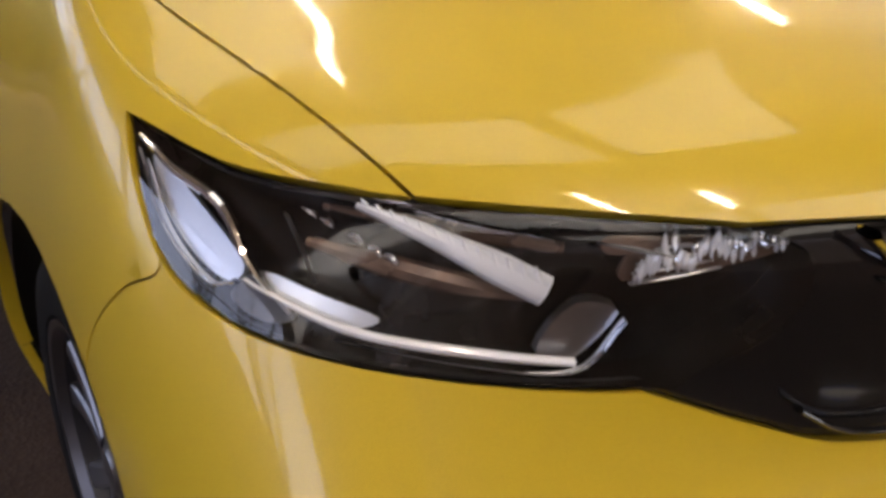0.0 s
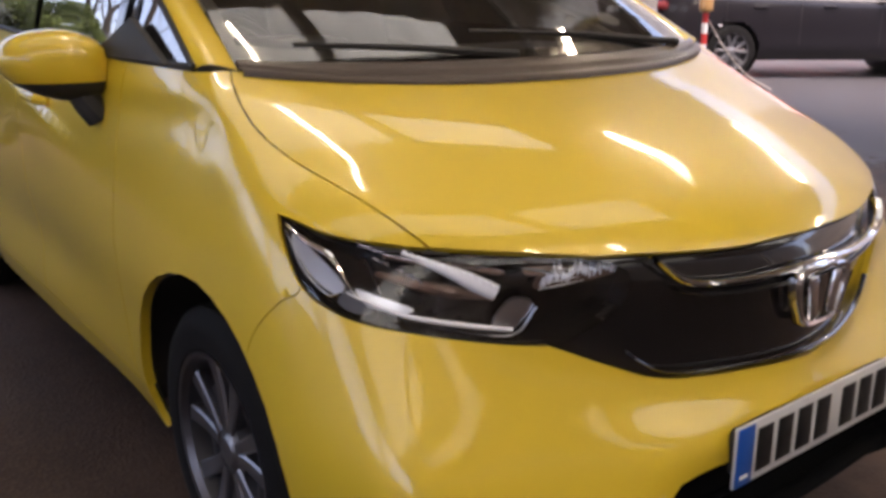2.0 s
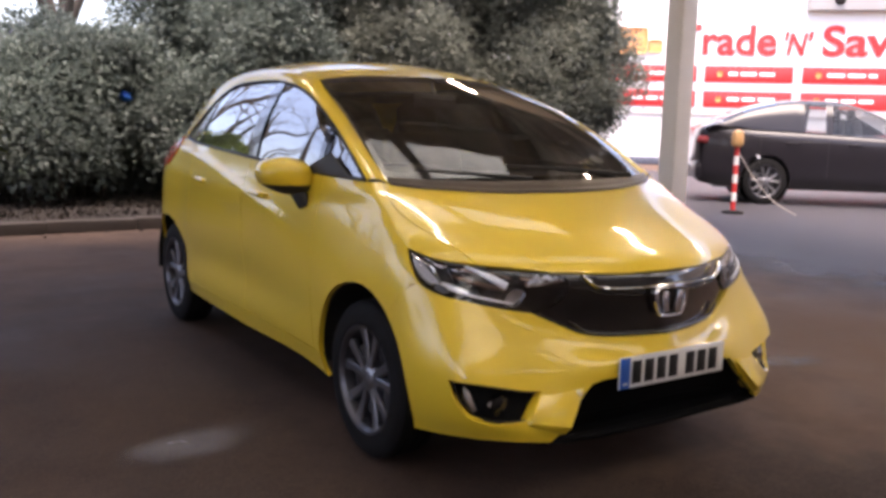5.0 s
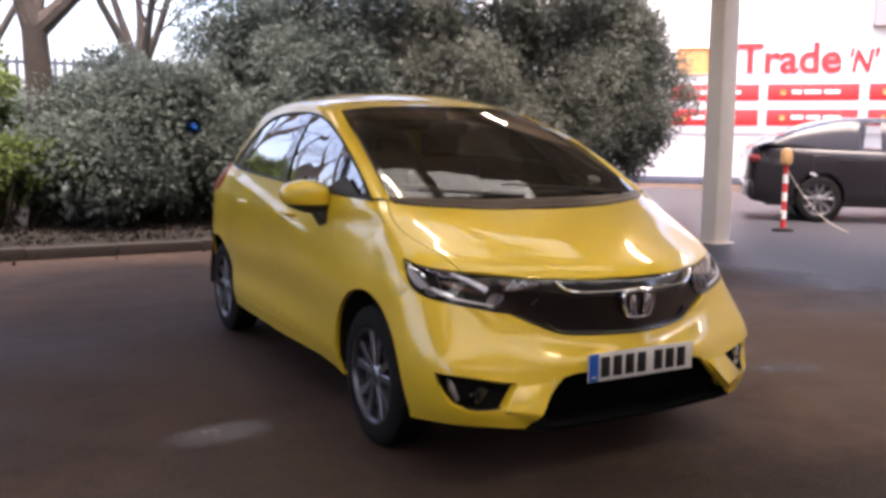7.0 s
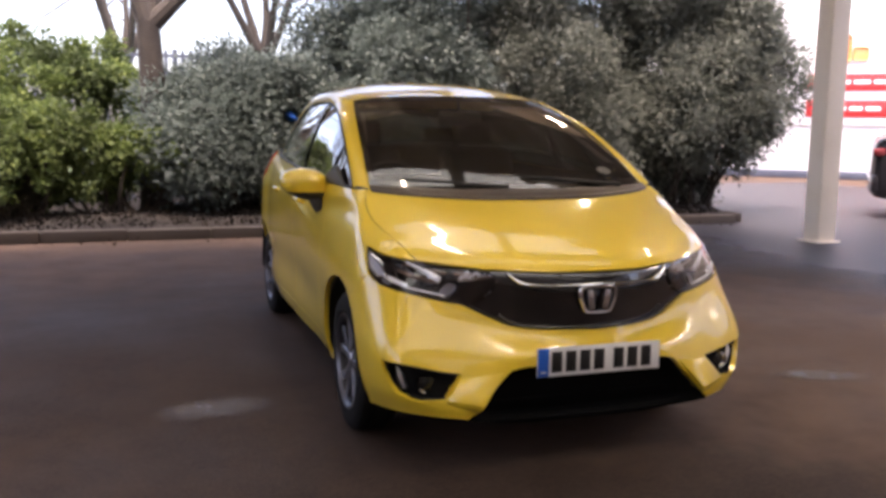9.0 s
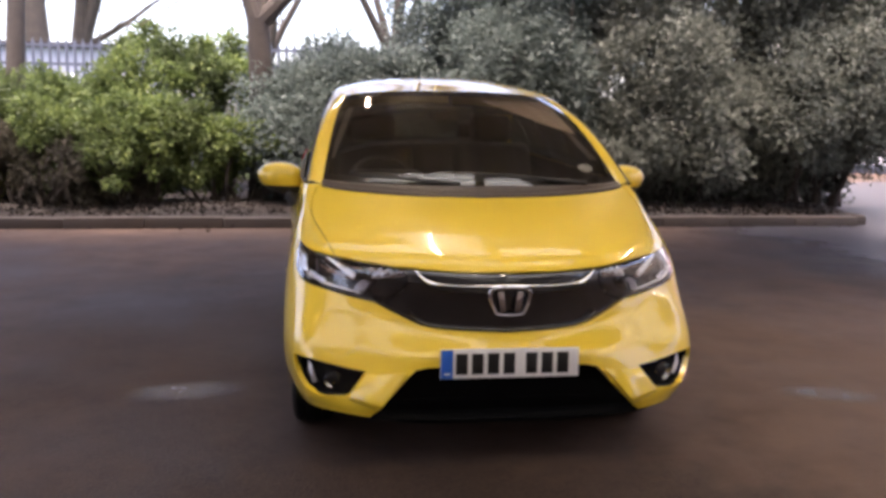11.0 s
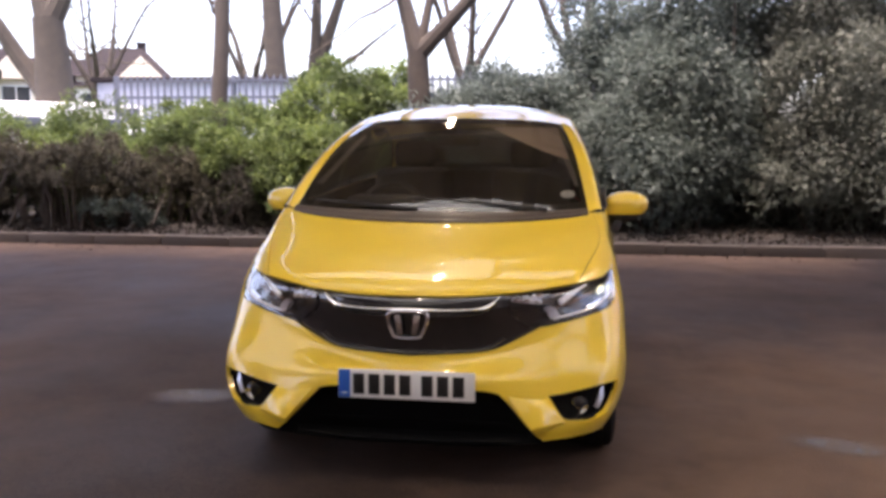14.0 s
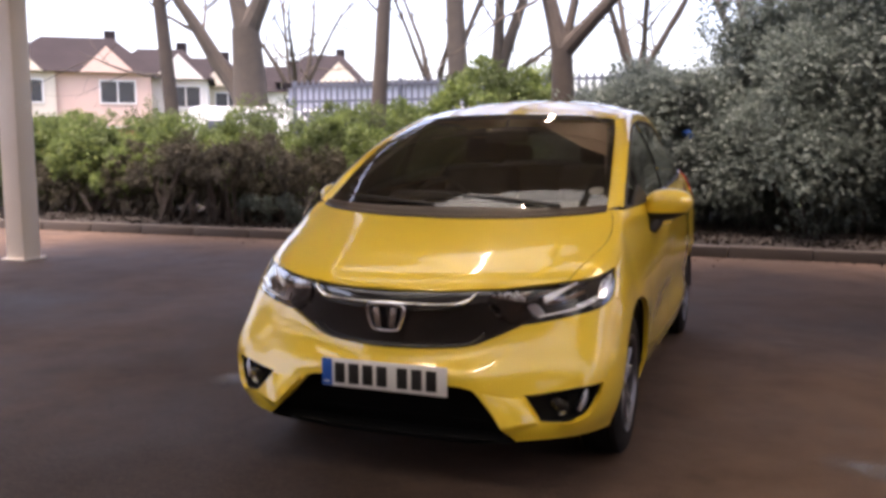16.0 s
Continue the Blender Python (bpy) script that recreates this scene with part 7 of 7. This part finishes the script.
def house(x, y, turn_, w, d, eaves, ridge, wall, label, gable=False):
    h = empty("house", label, "house", pose(x, y, 0, 0, 0, turn_), "houses beyond the fence")
    bm = bmesh.new()
    box(bm, (w, d, eaves), (0, 0, eaves / 2), 0)
    part("wall", bm_mesh("wall", bm, wall, False), h)
    bm = bmesh.new()
    box(bm, (w + .04, d + .04, 1.0), (0, 0, .5), 0)
    part("brick_base", bm_mesh("brick_base", bm, M["brick"], False), h, "red brick base")
    bm = bmesh.new()
    o, hip = .4, (w * .26 if not gable else 0)
    pts = [(-w / 2 - o, -d / 2 - o, eaves - .1), (w / 2 + o, -d / 2 - o, eaves - .1), (w / 2 + o, d / 2 + o, eaves - .1), (-w / 2 - o, d / 2 + o, eaves - .1), (-w / 2 + hip, 0, ridge), (w / 2 - hip, 0, ridge)]
    v = [bm.verts.new(p) for p in pts]
    for f in ((0, 1, 5, 4), (1, 2, 5), (2, 3, 4, 5), (3, 0, 4), (3, 2, 1, 0)):
        bm.faces.new([v[i] for i in f])
    roof_ = part("roof", bm_mesh("roof", bm, M["roof_tile"], False), h, "brown tiled roof")
    bm = bmesh.new()
    box(bm, (.6, .5, 1.1), (w * .22, .6, ridge - .1), .02)
    part("chimney", bm_mesh("chimney", bm, M["roof_tile"], False), roof_)
    for zz in (1.5, eaves - 1.05):
        for xx in (-w * .28, w * .28):
            win = empty("window", "", "")
            win.parent = h
            bm = bmesh.new()
            ww, hh = min(1.7, w * .3), 1.15
            for bx in ((-ww / 2, 0, .08, hh), (ww / 2, 0, .08, hh), (0, 0, .06, hh)):
                box(bm, (bx[2], .08, bx[3]), (xx + bx[0], -d / 2 - .03, zz), 0)
            for bz in (-hh / 2, hh / 2):
                box(bm, (ww + .08, .08, .08), (xx, -d / 2 - .03, zz + bz), 0)
            part("frame", bm_mesh("frame", bm, M["white_paint"], False), win)
            bm = bmesh.new()
            box(bm, (ww, .02, hh), (xx, -d / 2 - .012, zz), 0)
            part("pane", bm_mesh("pane", bm, M["pane"], False), win)
    if not gable:
        bm = bmesh.new()
        gx = w * .22
        v = [bm.verts.new(p) for p in ((gx - 1.3, -d / 2 - .45, eaves - .1), (gx + 1.3, -d / 2 - .45, eaves - .1), (gx, -d / 2 - .45, eaves + 1.2), (gx, -d / 2 + 2, eaves + 1.2), (gx - 1.3, -d / 2 + 1, eaves - .1), (gx + 1.3, -d / 2 + 1, eaves - .1))]
        for f in ((0, 1, 2), (1, 5, 3, 2), (0, 2, 3, 4)):
            bm.faces.new([v[i] for i in f])
        part("gable", bm_mesh("gable", bm, wall, False), h)


for px, dist, w, eaves, ridge, wall, label, gab in ((148, 52, 7.4, 4.9, 6.9, "render_pink", "pink rendered house with a brown tiled roof", False), (292, 54, 5.2, 4.8, 6.6, "render_white", "white rendered house with a brown roof", False), (372, 60, 5.0, 4.8, 6.7, "render_cream", "cream rendered house with a brown roof", False),
                                                    (492, 62, 5.4, 4.6, 6.4, "render_white", "low white house beyond the trees", True), (575, 62, 5.2, 5.2, 7.2, "render_cream", "cream house with a dark roof beyond the trees", False), (-10, 52, 6.5, 4.9, 6.9, "render_cream", "cream rendered house with a brown tiled roof", False)):
    a = radians(19.8) - math.atan((px - 784) / 1556)
    house(1.32 - dist * math.sin(a), -3.79 + dist * math.cos(a), math.degrees(a) * .9, w, 7, eaves, ridge, M[wall], label, gab)
bm = bmesh.new()
box(bm, (26, .25, 1.9), (0, 0, .95), .02)
thing("garden_wall", bm_mesh("garden_wall", bm, M["brick"], False), "long red brick garden wall before the houses", "wall", pose(-23.5, 33.0, 0, 0, 0, 33))


# ---- site cabin and van behind the fence ----
cabin = empty("site_cabin", "blue-grey flat-roofed site cabin behind the fence", "cabin", pose(-9.6, 24.8, 0, 0, 0, 3))
bm = bmesh.new()
box(bm, (9.2, 2.6, 3.15), (0, 0, 1.6), .03)
part("wall", bm_mesh("wall", bm, M["cabin_blue"], False), cabin)
bm = bmesh.new()
box(bm, (9.5, 2.9, .16), (0, 0, 3.25), .03)
part("roof", bm_mesh("roof", bm, M["roof_tile"], False), cabin, "dark flat roof")
for i in range(22):
    bm = bmesh.new()
    box(bm, (.05, .03, 3.0), (-4.4 + .42 * i, -1.31, 1.6), .01)
    part("cladding_rib", bm_mesh("cladding_rib", bm, M["cabin_blue"], False), cabin)
for x in (-3.6, -1.2, 1.6, 3.6):
    win = empty("window", "", "")
    win.parent = cabin
    bm = bmesh.new()
    box(bm, (1.0, .06, .9), (x, -1.33, 2.0), .01)
    part("frame", bm_mesh("frame", bm, M["white_paint"], False), win)
    bm = bmesh.new()
    box(bm, (.8, .02, .7), (x, -1.37, 2.0), 0)
    part("pane", bm_mesh("pane", bm, M["pane"], False), win)


def van(at):
    root = empty("parked_van", "white van parked beyond the hedge", "van", at)
    prof = [(-2.4, .35), (-2.45, .9), (-2.2, 1.25), (-1.75, 1.4), (-1.1, 2.15), (-.8, 2.3), (2.2, 2.32), (2.4, 2.2), (2.45, .35)]
    q = np.array(prof)
    rows = [[(sx * w, y, z) for y, z in q] for sx, w in ((-1, .82), (-1, .95), (1, .95), (1, .82))]
    rows[0] = [(-.80, y * .985, .3 + (z - .3) * .985) for y, z in q]
    rows[3] = [(.80, y * .985, .3 + (z - .3) * .985) for y, z in q]
    rows = [rows[1], [(x * .95, y, z + .03) for x, y, z in rows[1]], [(x * .95, y, z + .03) for x, y, z in rows[2]], rows[2]]
    v, f = lofted(rows)
    bm = bmesh.new()
    bv = [bm.verts.new(p) for p in v]
    for t in f:
        bm.faces.new([bv[i] for i in t])
    n = len(q)
    bm.faces.new([bv[i] for i in range(n)])
    bm.faces.new([bv[3 * n + i] for i in range(n)][::-1])
    part("body", bm_mesh("body", bm, M["white_car"]), root)
    for sg in (1, -1):
        for y, w, z in ((-1.05, .7, 1.62), (.1, .9, 1.66), (1.4, 1.0, 1.66)):
            bm = bmesh.new()
            box(bm, (.02, w, .48), (sg * .955, y, z), .008)
            part("side_window", bm_mesh("side_window", bm, M["pane"]), root, "dark side window")
        for y in (-1.6, 1.5):
            wheel_at(root, sg, y, M["alloy"], M["alloy_dark"], r=.33, rim=.21, x=.86, label="steel van wheel")
    bm = bmesh.new()
    box(bm, (1.5, .02, .62), (0, -1.46, 1.80), .01, Euler((radians(-41), 0, 0)).to_matrix())
    part("windscreen", bm_mesh("windscreen", bm, M["pane"]), root, "dark windscreen")
    return root


van(pose(-14.2, 22.0, .11, 0, 0, 118))
